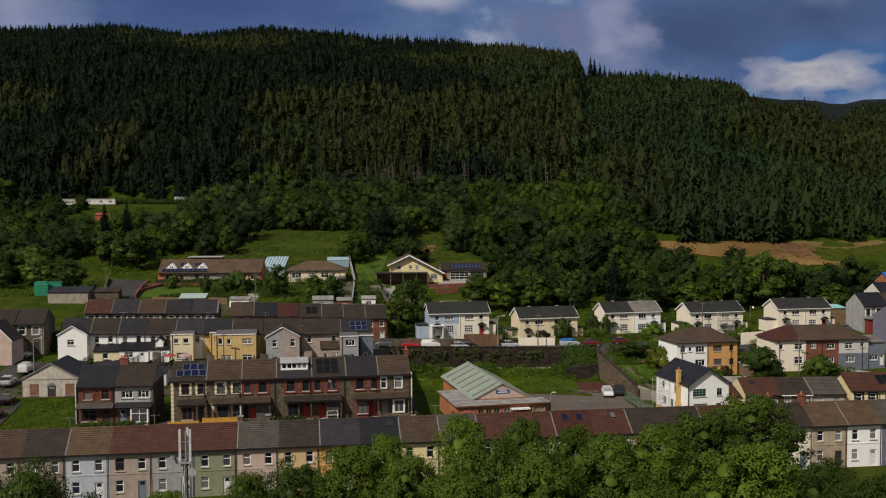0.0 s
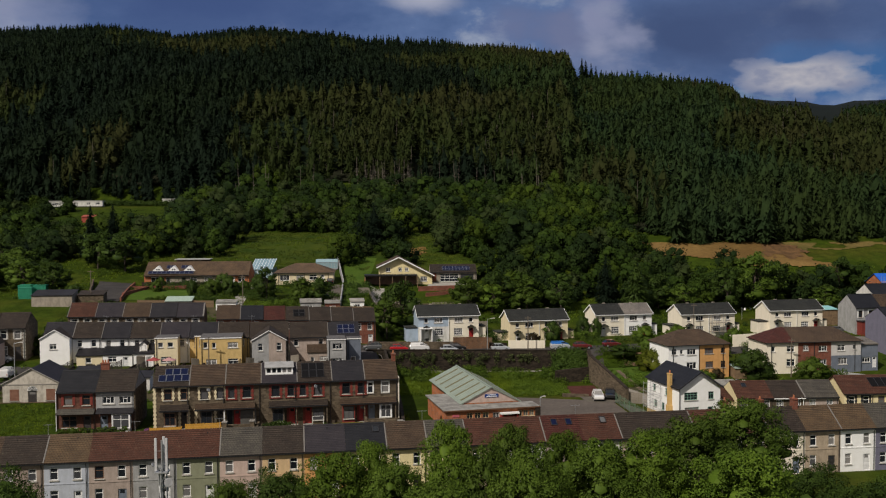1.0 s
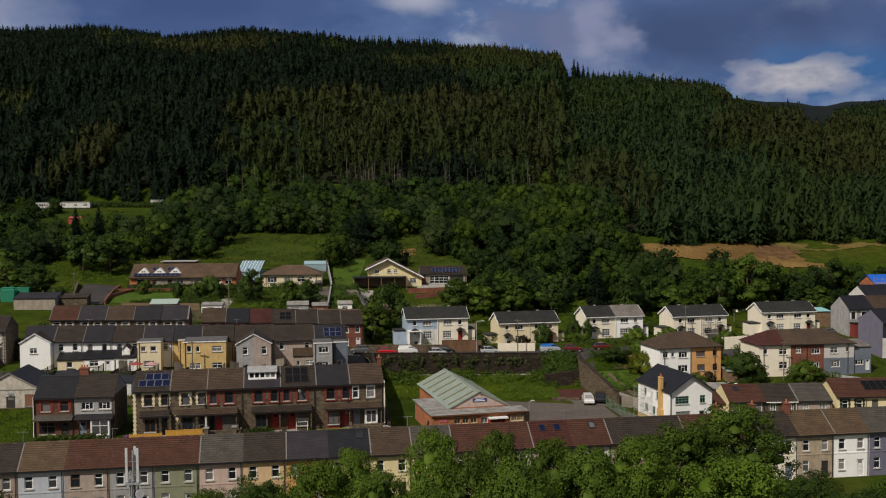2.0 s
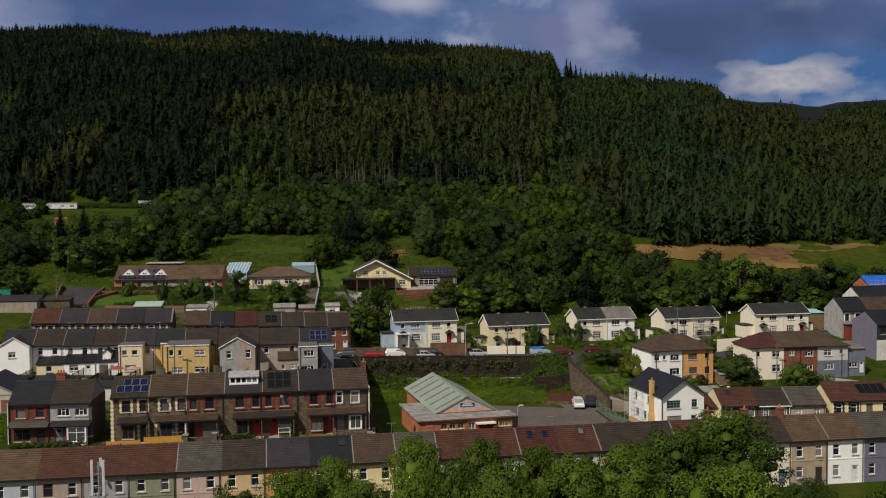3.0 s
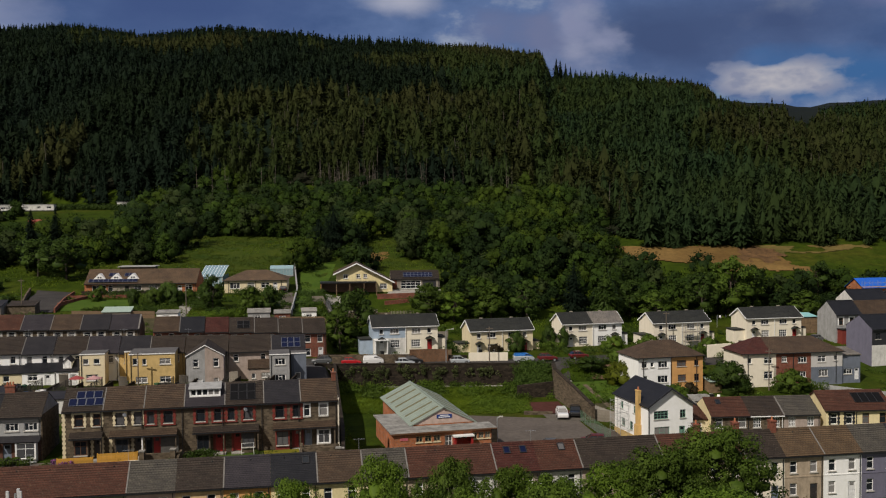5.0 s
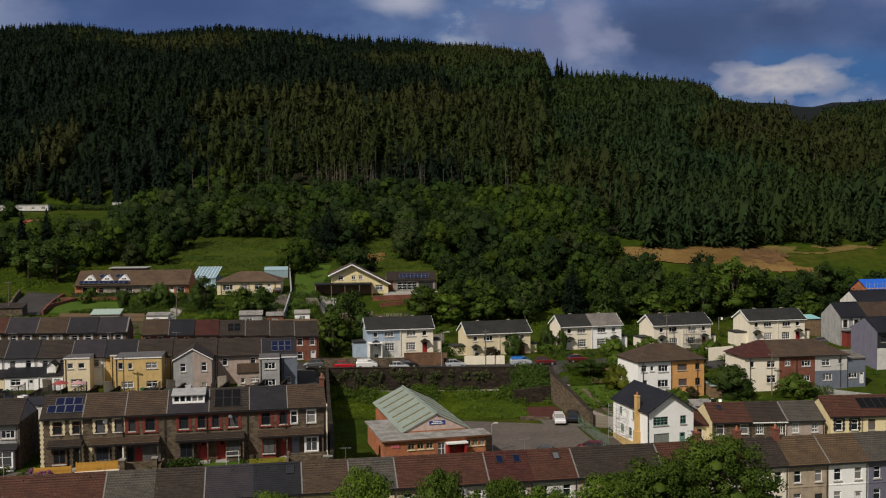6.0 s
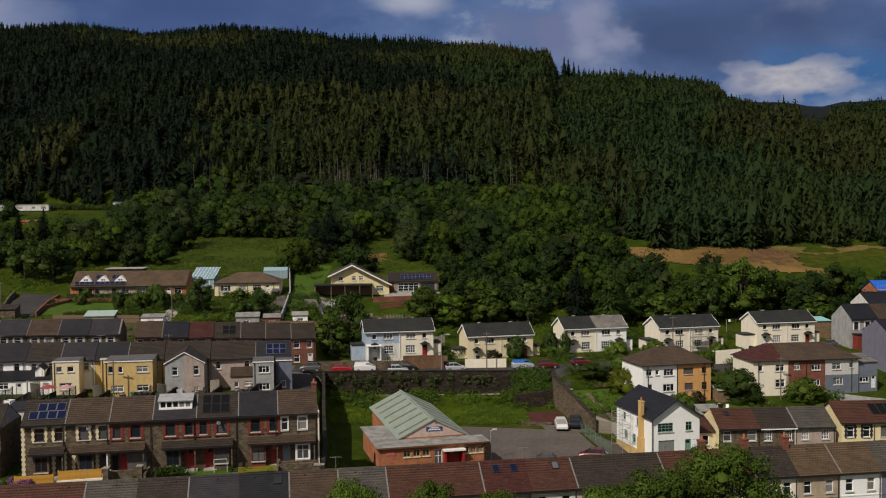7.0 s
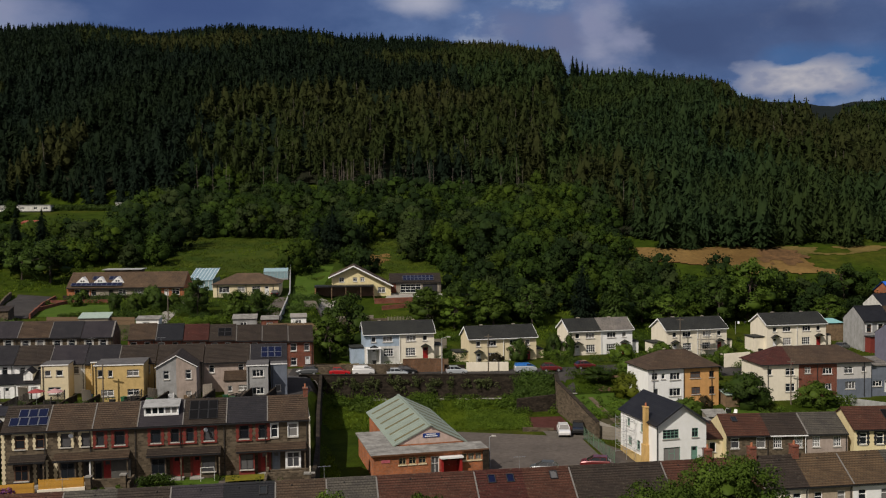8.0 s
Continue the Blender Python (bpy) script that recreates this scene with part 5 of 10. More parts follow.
    if lower is not None:
        bm = bmesh.new()
        wall_plane(bm, 6.1, -2.0, 2.55, [q for q in holes if q[0] < 6.1 and q[1] < 2.5], y=-0.03, deep=0.16)
        part("lower_render", bm, lower, h, "white lower wall")
        part("porch_screen", boxes((0.3, 0.42, -1.5, -0.03, -0.4, 2.3), (2.5, 2.62, -1.5, -0.03, -0.4, 2.3), (0.2, 2.75, -1.6, -0.03, 2.3, 2.42)), M_UPVC, h, "white porch")
    return h


semi(-2.8, 196.2, 9.5, 6.5, M_PALEBLUE, M_PALECREAM, M_TILE_CHAR, M_TILE_CHAR, "pale blue and cream semi-detached pair with charcoal roof", M_WHITE_OLD)
semi(15.4, 197.9, 12, 5.3, M_CREAM, M_CREAM, M_TILE_CHAR, M_TILE_CHAR, "cream semi-detached pair with charcoal roof")
semi(33.5, 203.2, 12, 5.8, M_PALECREAM, M_WHITE, M_TILE_CHAR, M_TILE_PALE, "cream and white semi-detached pair, half roofed pale grey")
semi(51.9, 206.6, 13, 5.4, M_PALECREAM, M_PALECREAM, M_TILE_CHAR, M_TILE_CHAR, "cream semi-detached pair with scaffold and charcoal roof")
semi(72.0, 211.4, 10, 5.6, M_PALECREAM, M_PALECREAM, M_TILE_CHAR, M_TILE_CHAR, "pale cream semi-detached pair with charcoal roof")


# hipped blocks below the road
def hipped(x, y, a, base, cells, d, eave, rise, roofs, label, hip_r=True, ops=()):
    """cells: (x0, x1, wall material)."""
    w = cells[-1][1]
    h = thing("hipped_houses", pose(x, y, base, 0, 0, a), label, "house", "hipped blocks below the road")
    for x0, x1, m in cells:
        bm = bmesh.new()
        wall_plane(bm, x1 - x0, -2, eave, [(q[1] - x0, *q[2:5]) for q in ops if x0 <= q[1] < x1])
        if x0 == 0:
            face(bm, (0, d, -2), (0, 0, -2), (0, 0, eave), (0, d, eave))
        if x1 == w:
            r = x1 - x0
            if hip_r:
                face(bm, (r, 0, -2), (r, d, -2), (r, d, eave), (r, 0, eave))
            else:
                face(bm, (r, 0, -2), (r, d, -2), (r, d, eave), (r, d / 2, eave + rise), (r, 0, eave))
        o = part("wall", bm, m, h)
        o.matrix_basis = pose(x0, 0, 0)
    for kd, ox, oz, ow, oh, st in ops:
        if kd == "door":
            door(h, ox, oz, ow, oh, st)
        else:
            window(h, ox, oz, ow, oh, frame_kind=kd if kd in FRAMES else "w", style=st)
    e, f, o = -0.35, d / 2, eave - 0.12
    rx = w - f if hip_r else w + 0.2
    for x0, x1, m in roofs:
        bm = bmesh.new()
        if x0 == 0:
            slab(bm, [(e, e, o), (x1, e, o), (x1, f, eave + rise), (f, f, eave + rise)], 0.1)
            slab(bm, [(e, d - e, o), (e, e, o), (f, f, eave + rise)], 0.1)
            slab(bm, [(f, f, eave + rise), (x1, f, eave + rise), (x1, d - e, o), (e, d - e, o)], 0.1)
        else:
            xr = w - e if hip_r else rx
            slab(bm, [(x0, e, o), (xr, e, o), (rx, f, eave + rise), (x0, f, eave + rise)], 0.1)
            slab(bm, [(x0, f, eave + rise), (rx, f, eave + rise), (xr, d - e, o), (x0, d - e, o)], 0.1)
            if hip_r:
                slab(bm, [(xr, e, o), (xr, d - e, o), (rx, f, eave + rise)], 0.1)
        part("roof", bm, m, h)
    gutter(h, e, w - e, e + 0.02, o + 0.02, M_GUTTER)
    for px in (0.9, w * 0.5, w - 1.2):
        bm = bmesh.new()
        prism(bm, (px, -0.09, eave - 0.2), (px, -0.09, -0.4), 0.06)
        part("downpipe", bm, M_GUTTER, h)
    return h


hipped(41.7, 175.1, 13, 3.0, [(0.0, 6.0, M_WHITE), (6.0, 11.8, M_ORANGE)], 7.6, 5.2, 2.2, [(0.0, 5.9, M_TILE_BR), (5.9, 11.8, M_TILE_BR)], "white and orange hipped semi-detached block with brown roof",
       ops=[("win", 0.6, 3.4, 1.0, 1.1, "two"), ("win", 2.2, 3.5, 0.6, 0.8, "plain"), ("win", 3.6, 3.3, 1.7, 1.1, "three"), ("b", 7.0, 3.4, 1.7, 1.0, "two"), ("b", 10.2, 3.4, 0.8, 1.0, "plain"),
            ("win", 0.9, 0.9, 0.8, 1.2, "plain"), ("win", 3.5, 0.8, 1.9, 1.2, "three"), ("b", 7.2, 0.9, 1.5, 1.1, "two"), ("b", 10.2, 0.8, 0.9, 1.2, "two")])
hipped(60.6, 179.6, 7, 2.8, [(0.0, 6.0, M_PALECREAM), (6.0, 12.4, M_BRICK), (12.4, 18.2, M_PALEGREY)], 7.6, 5.2, 2.2, [(0.0, 5.0, M_TILE_MAR), (5.0, 18.2, M_TILE_BR)], "cream, brick and grey hipped terrace block",
       ops=[("win", 3.8, 3.3, 1.5, 1.1, "two"), ("win", 7.0, 3.5, 1.0, 1.0, "two"), ("win", 10.0, 3.3, 1.6, 1.0, "three"), ("win", 13.6, 3.3, 1.5, 1.1, "two"), ("win", 16.6, 3.5, 0.7, 0.9, "plain"),
            ("win", 0.8, 3.4, 0.8, 1.0, "plain"), ("win", 3.8, 0.7, 1.6, 1.3, "two"), ("win", 10.0, 0.8, 1.5, 1.0, "three"), ("win", 13.8, 0.8, 1.7, 1.2, "three")])
bm = bmesh.new()
wall_plane(bm, 5.8, -2.0, 2.45, [(1.4, 0.8, 1.7, 1.2)], y=-0.03, deep=0.16)
low = part("lower_render", bm, M_BLUEGREY, bpy.data.objects["hipped_houses.001"], "dark blue-grey lower wall")
low.matrix_basis = pose(12.4, 0, 0)


# ---- hall, white house and other single buildings ----
M_SHEET = plain("pale_green_roof_sheet", (0.24, 0.285, 0.24), 0.55, 0.1, 0.15, 0.8)
M_RIB = plain("mossy_roof_light", (0.13, 0.115, 0.055), 0.8, 0, 0.3)
M_FELT = earthy("weathered_roof_felt", (0.12, 0.115, 0.105), (0.32, 0.31, 0.29), 0.9, 0.85, 0.02)
M_TANW = plain("tan_window_frame", (0.42, 0.33, 0.19), 0.6)
FRAMES["c"] = M_TANW
M_SIGN = plain("blue_sign", (0.02, 0.05, 0.22), 0.4)
M_SIGNW = plain("white_sign", (0.75, 0.76, 0.8), 0.4)


def community_hall():
    h = thing("community_hall", pose(2.1, 141.6, 0.9, 0, 0, 13), "orange brick hall with pale green sheet roof and flat-roofed skirt", "hall")
    # main hall: gable to the front, behind the skirt
    x0, x1, y0, y1, ev, rs = 3.4, 11.9, 3.6, 24.2, 3.08, 2.08
    bm = boxes((x0, x1, y0, y1, -1, ev))
    part("hall_wall", bm, M_ORANGE_BRICK, h)
    xm = (x0 + x1) / 2
    for yy in (y0, y1 - 0.2):
        bm = bmesh.new()
        v = [bm.verts.new(q) for q in ((x0, yy, ev), (x1, yy, ev), (xm, yy, ev + rs))]
        w2 = [bm.verts.new(q) for q in ((x0, yy + 0.2, ev), (x1, yy + 0.2, ev), (xm, yy + 0.2, ev + rs))]
        bm.faces.new(v)
        bm.faces.new(list(reversed(w2)))
        for i in range(3):
            j = (i + 1) % 3
            bm.faces.new((v[j], v[i], w2[i], w2[j]))
        part("gable", bm, M_PINK, h, "pinkish grey rendered gable")
    bm = bmesh.new()
    ov = 0.45
    k = rs / (xm - x0)
    for e in (x0 - ov, x1 + ov):
        slab(bm, [(e, y0 - 0.12, ev - ov * k + 0.12), (xm, y0 - 0.12, ev + rs + 0.12), (xm, y1 + 0.3, ev + rs + 0.12), (e, y1 + 0.3, ev - ov * k + 0.12)], 0.1)
    rf = part("roof", bm, M_SHEET, h, "pale green profiled sheet roof")
    for e, n in ((x0 - ov, 6), (x1 + ov, 6)):
        for i in range(n):
            ya = y0 + 1.3 + i * 3.35
            bm = bmesh.new()
            sgn = 1 if e < xm else -1
            a0, a1 = e + sgn * 0.5, xm - sgn * 0.35
            za, zb = ev + 0.14 + (a0 - x0) * k * sgn if e < xm else ev + 0.14 + (x1 - a0) * k, ev + rs + 0.14 - 0.35 * k
            za = ev + rs + 0.14 - abs(xm - a0) * k
            slab(bm, [(a0, ya, za + 0.02), (a1, ya, zb + 0.02), (a1, ya + 0.55, zb + 0.02), (a0, ya + 0.55, za + 0.02)], 0.05)
            part("roof_light", bm, M_RIB, rf, "mossy translucent roof light strip")
    # sheet seams
    for i in range(26):
        ya = y0 - 0.1 + i * 0.79
        bm = bmesh.new()
        for e in (x0 - ov, x1 + ov):
            slab(bm, [(e, ya, ev - ov * k + 0.145), (xm, ya, ev + rs + 0.145), (xm, ya + 0.05, ev + rs + 0.145), (e, ya + 0.05, ev - ov * k + 0.145)], 0.03)
        part("seam", bm, M_SHEET, rf)
    part("ridge_cap", boxes((xm - 0.15, xm + 0.15, y0 - 0.36, y1 + 0.31, ev + rs + 0.1, ev + rs + 0.18)), M_SHEET, h)
    bm = bmesh.new()
    for e in (x0 - ov, x1 + ov):
        slab(bm, [(e, y0 - 0.16, ev - ov * k + 0.16), (xm, y0 - 0.16, ev + rs + 0.16), (xm, y0 - 0.10, ev + rs + 0.16), (e, y0 - 0.10, ev - ov * k + 0.16)], 0.14)
    part("bargeboard", bm, M_SHEET, h)
    # skirt: walls with windows, flat roof in an L
    w = 13.4
    ops = [(3.0, 1.55, 0.9, 0.85), (4.2, 1.55, 0.9, 0.85), (5.4, 1.55, 0.9, 0.85), (6.9, 0.0, 1.0, 2.3), (8.3, 0.0, 2.0, 2.1), (10.6, 1.55, 0.75, 0.85), (11.5, 1.55, 0.75, 0.85), (12.4, 1.55, 0.75, 0.85)]
    bm = bmesh.new()
    wall_plane(bm, w, -1.0, 2.75, ops)
    face(bm, (w, 0, -1), (w, 3.6, -1), (w, 3.6, 2.75), (w, 0, 2.75))
    face(bm, (0, 12, -1), (0, 0, -1), (0, 0, 2.75), (0, 12, 2.75))
    face(bm, (3.4, 12, -1), (0, 12, -1), (0, 12, 2.75), (3.4, 12, 2.75))
    part("wall", bm, M_ORANGE_BRICK, h)
    for ox, oz, ow, oh in ops:
        if oh < 1:
            hw = window(h, ox, oz, ow, oh, frame_kind="c", style="two", sill_mat=M_CREAM)
        elif ow < 1.5:
            window(h, ox, oz, ow, oh, style="two", sill=False)
    for i in (0, 1):
        door(h, 8.3 + i, 0.0, 1.0, 2.1, M_DOOR_RED, y=0.35)
    part("porch", boxes((8.0, 8.3, -0.7, 0.4, -0.3, 2.1), (10.3, 10.6, -0.7, 0.4, -0.3, 2.1)), M_DOOR_RED, h, "red entrance surround")
    part("porch_roof", boxes((7.9, 10.7, -0.9, 0.0, 2.1, 2.3)), M_UPVC, h)
    part("flat_roof", boxes((-0.35, 14.0, -0.3, 3.5, 2.78, 2.94), (-0.35, 3.3, 3.5, 12.3, 2.78, 2.94)), M_FELT, h, "weathered grey felt flat roof")
    part("fascia", boxes((-0.37, 14.02, -0.34, -0.3, 2.74, 2.93)), M_BROWNW, h)
    part("end_pier", boxes((13.3, 14.0, -0.4, 2.6, -0.6, 2.78)), M_WALLSTONE, h)
    # blue and white sign with plain bars
    s = part("sign", boxes((6.7, 8.8, 3.52, 3.58, 3.8, 4.3)), M_SIGN, h, "blue and white name board")
    part("lettering", boxes((7.15, 8.35, 3.505, 3.52, 4.1, 4.22), (6.95, 8.55, 3.505, 3.52, 3.88, 4.0)), M_SIGNW, s, "illegible white lettering bars")
    part("small_sign", boxes((0.9, 1.9, -0.05, 0, 1.9, 2.25)), plain("pink_sign", (0.5, 0.12, 0.15), 0.5), h)
    return h


community_hall()


def white_house():
    h = thing("detached_house", pose(36.9, 148.2, 0.4, 0, 0, 14), "white rendered detached house with dark roof and buff chimney", "house")
    w, d, ev, rs = 6.9, 10.4, 5.2, 2.3
    ops = [("g", 0.9, 3.3, 2.2, 1.15, "grid"), ("g", 4.9, 3.3, 0.9, 1.15, "two"), ("g", 1.0, 0.1, 2.3, 2.1, "three"), ("door", 4.8, 0.05, 0.9, 2.1, M_GREENW)]
    bm = bmesh.new()
    wall_plane(bm, w, -1.5, ev, [o[1:5] for o in ops])
    face(bm, (0, 0, ev), (w, 0, ev), (w / 2, 0, ev + rs))
    b2 = bmesh.new()
    lops = [(7.6, 3.4, 0.8, 1.1), (3.6, 3.4, 0.8, 1.1), (7.0, 1.0, 1.1, 1.1), (4.6, 0.9, 0.9, 1.2)]
    wall_plane(b2, d, -1.5, ev, [(d - q[0] - q[2], *q[1:]) for q in lops])
    b2.transform(Matrix.Translation((0, d, 0)) @ Matrix.Rotation(radians(-90), 4, "Z"))
    tmp = bpy.data.meshes.new("side")
    b2.to_mesh(tmp)
    b2.free()
    bm.from_mesh(tmp)
    bpy.data.meshes.remove(tmp)
    face(bm, (w, 0, -1.5), (w, d, -1.5), (w, d, ev), (w, 0, ev))
    face(bm, (w, d, -1.5), (0, d, -1.5), (0, d, ev), (w / 2, d, ev + rs), (w, d, ev))
    part("wall", bm, M_WHITE, h)
    for k, ox, oz, ow, oh, st in ops:
        door(h, ox, oz, ow, oh, st) if k == "door" else window(h, ox, oz, ow, oh, frame_kind="g", style=st)
    for q in lops:
        window(h, 0, 0, q[2], q[3], m=pose(0, q[0] + q[2], q[1], 0, 0, -90), frame_kind="g", style="two")
    bm = bmesh.new()
    k = rs / (w / 2)
    for e in (-0.35, w + 0.35):
        slab(bm, [(e, -0.45, ev - 0.35 * k + 0.14), (w / 2, -0.45, ev + rs + 0.14), (w / 2, d + 0.3, ev + rs + 0.14), (e, d + 0.3, ev - 0.35 * k + 0.14)], 0.14)
    part("roof", bm, M_SLATE_B, h)
    bm = bmesh.new()
    for e in (-0.35, w + 0.35):
        slab(bm, [(e, -0.5, ev - 0.35 * k + 0.16), (w / 2, -0.5, ev + rs + 0.16), (w / 2, -0.44, ev + rs + 0.16), (e, -0.44, ev - 0.35 * k + 0.16)], 0.24)
    part("bargeboard", bm, M_BLACKW, h)
    c = part("chimney", boxes((-0.55, 0.0, 1.9, 3.1, -1.5, 2.2), (-0.45, 0.0, 2.1, 2.9, 2.2, 6.9), (-0.5, 0.05, 2.05, 2.95, 6.9, 7.05)), painted("buff_stone_stack", (0.55, 0.36, 0.14), 0.25), h, "tall buff chimney stack on the side wall")
    bm = bmesh.new()
    prism(bm, (-0.2, 2.5, 7.05), (-0.2, 2.5, 7.5), 0.14, 0.11, 8)
    part("chimney_pot", bm, M_POT, c)
    part("plinth", boxes((-0.06, 0.0, 3.1, d, -1.5, 0.3)), M_YELLOW, h)
    gutter(h, 0, 0.02, -0.2, ev - 0.1, M_GUTTER)
    bm = bmesh.new()
    prism(bm, (0.12, -0.08, ev - 0.2), (0.12, -0.08, 0), 0.06)
    part("downpipe", bm, M_GUTTER, h)
    # scaffold tower by the side wall
    s = thing("scaffold_tower", h.matrix_basis @ pose(-1.6, 5.2, 0), "bare metal scaffold tower beside the white wall", "scaffold")
    for px, py in ((0, 0), (0, 3.4), (1.2, 0), (1.2, 3.4)):
        bm = bmesh.new()
        prism(bm, (px, py, -0.5), (px, py, 4.9), 0.03)
        part("standard", bm, M_METAL, s)
    for z in (1.0, 2.2, 3.4, 4.6):
        bm = bmesh.new()
        for p, q in (((0, 0, z), (0, 3.4, z)), ((1.2, 0, z), (1.2, 3.4, z)), ((0, 0, z), (1.2, 0, z)), ((0, 3.4, z), (1.2, 3.4, z)), ((0, 0, z), (0, 3.4, z - 1.0))):
            prism(bm, p, q, 0.025)
        part("ledger", bm, M_METAL, s)
    return h


white_house()

# low row beside it
M_YCREAM = painted("yellow_cream_render", (0.70, 0.60, 0.36), 0.15)
RED_Y, RED_Z = 150.8, -1.2
house("cottage", 46.4, RED_Y, 2, RED_Z, 5.6, 7.2, 4.75, 1.85, M_STONE, M_TILE_RED, "stone cottage with red tiled roof and cream gable end", "cottage row",
      [("win", 0.6, 3.05, 1.1, 1.35, "sash"), ("win", 3.9, 3.05, 1.2, 1.35, "sash")], run=3.6)
part("gable_render", boxes((-0.06, 0.0, -0.1, 7.3, -1.5, 4.7)), M_YCREAM, bpy.data.objects["cottage"])
bm = bmesh.new()
face(bm, (-0.06, 7.3, 4.7), (-0.06, -0.1, 4.7), (-0.06, 3.6, 6.6))
face(bm, (-0.01, -0.1, 4.7), (-0.01, 7.3, 4.7), (-0.01, 3.6, 6.6))
part("gable_render", bm, M_YCREAM, bpy.data.objects["cottage"])
skylight(bpy.data.objects["cottage"], 1.5, 2.2, 4.75 + 2.2 * 1.85 / 3.6 + 0.1, 27)
house("cottage", 52.0, RED_Y + 0.2, 2, RED_Z, 4.9, 7.2, 4.75, 1.85, M_STONE, M_TILE_DB, "brown stone cottage with brown tiled roof", "cottage row",
      [("win", 0.5, 3.0, 1.1, 1.4, "grid"), ("win", 3.2, 3.0, 1.1, 1.4, "grid")], run=3.6, gut=M_UPVC)
house("cottage", 56.9, RED_Y + 0.4, 2, RED_Z, 5.3, 7.2, 4.75, 1.85, M_PINKGREY, M_TILE_GREY, "pinkish rendered cottage with worn grey roof", "cottage row",
      [("win", 0.7, 3.05, 1.0, 1.35, "grid"), ("win", 3.4, 3.05, 1.0, 1.35, "grid")], run=3.6, verges=[(0, 0.2)])
cr = house("cottage", 62.9, RED_Y + 0.3, 2, RED_Z + 0.2, 4.6, 7.4, 5.1, 2.0, M_YCREAM, M_TILE_RED, "cream house with black quoined windows and red roof", "cottage row",
           [("win", 0.7, 3.1, 0.95, 1.5, "sash"), ("win", 2.9, 3.1, 0.95, 1.5, "sash")], run=3.7, side=0.2)
for ox in (0.7, 2.9):
    for sx in (ox - 0.16, ox + 1.11):
        quoins(cr, sx, 3.0, 4.8, 0.4, M_BLACKW)
    part("lintel", boxes((ox - 0.3, ox + 1.25, -0.04, 0, 4.62, 4.95)), M_BLACKW, cr)
cr2 = house("cottage", 67.5, RED_Y + 0.5, 2, RED_Z + 0.2, 5.2, 7.4, 5.1, 2.0, M_YCREAM, M_TILE_RED, "cream house with brown windows and black solar panels", "cottage row",
            [("b", 0.7, 3.1, 1.0, 1.5, "sash"), ("b", 3.2, 3.1, 1.0, 1.5, "sash")], run=3.7)
panels(cr2, 0.2, 1.2, 5.1 + 1.2 * 0.54, 28, 4, 1, 1.1, 2.2, M_SOLARB)
flat_wing("rear_wing", 44.2, 158.2, 2, 0.2, 3.4, 5, 3.0, M_WHITE_OLD, "small white flat-roofed outbuilding", [("win", 0.6, 1.2, 2.0, 1.0, "three")], M_FELT)
lean_wing(43.6, 151.6, 6, 0.0, 2.7, 4.5, 2.9, 4.2, M_CREAM, M_TILE_RED, "cream lean-to with red roof", [("win", 0.9, 1.2, 0.9, 1.3, "plain")])

# lilac and white houses at the road's end
M_ROOFD = M_SLATE_B
lil = house("detached_house", 89.6, 194.2, 12, 3.7, 7.5, 7.5, 6.3, 2.2, M_LILAC, M_ROOFD, "tall lilac rendered house with dark roof", "", [("k", 0.8, 4.4, 1.1, 1.1, "two"), ("k", 3.2, 4.4, 1.1, 1.1, "two")])
bm = bmesh.new()
wall_plane(bm, 7.48, 3.3, 6.2, [(0.8, 4.4, 1.1, 1.1), (3.2, 4.4, 1.1, 1.1)], y=-0.05, deep=0.18)
part("upper_cladding", bm, M_BLACKW, lil, "dark cladding on the upper front")
part("lower_render", boxes((0.01, 7.47, -0.06, -0.005, -1.5, 3.28)), M_WHITE_OLD, lil, "white lower front wall")
house("detached_house", 99.8, 224.6, 10, 8.4, 9.0, 6.5, 3.9, 2.1, M_WHITE_OLD, M_SLATE_B, "white gabled house with dark slate roof", "", [("win", 1.6, 1.6, 1.2, 1.2, "two"), ("win", 5.6, 1.6, 1.2, 1.2, "two")])
wh = house("detached_house", 90.5, 212.0, 12, 5.2, 6.0, 6.2, 5.6, 2.4, M_GREYR, M_SLATE_B, "pale grey gabled house with dark slate roof", "", [("b", 0.7, 3.4, 1.0, 1.5, "sash"), ("b", 3.2, 3.4, 1.0, 1.5, "sash"), ("win", 3.0, 0.8, 1.6, 1.3, "two")])
for ox in (0.7, 3.2):
    surround(wh, ox, 3.4, 1.0, 1.5, M_UPVC, 0.24)
part("porch", boxes((0.4, 2.6, -1.6, -0.02, -1.0, 2.7)), M_REDPAINT, wh, "red painted front porch")
part("porch_roof", boxes((0.2, 2.8, -1.8, -0.02, 2.7, 2.82)), M_GUTTER, wh)
house("detached_house", 96.4, 213.3, 12, 5.2, 8.0, 6.2, 5.5, 2.3, M_GREYR, M_TILE_BR, "grey house with brown tiled roof", "", [("win", 1.6, 3.4, 1.2, 1.2, "two"), ("win", 4.6, 3.4, 1.2, 1.2, "two")])
lean_wing(78.6, 182.2, 7, 2.8, 3.6, 5.0, 4.3, 5.0, M_BLUEGREY, M_TILE_PALE, "blue-grey two-tone side extension with pale roof", [("win", 0.5, 1.0, 1.6, 0.9, "three"), ("door", 2.5, 0.0, 0.85, 2.0, M_DOOR_W)])

M_TILE_WEATH = roofing("weathered_brown_tile_roof", (0.105, 0.070, 0.045), 0.17, 0.32)
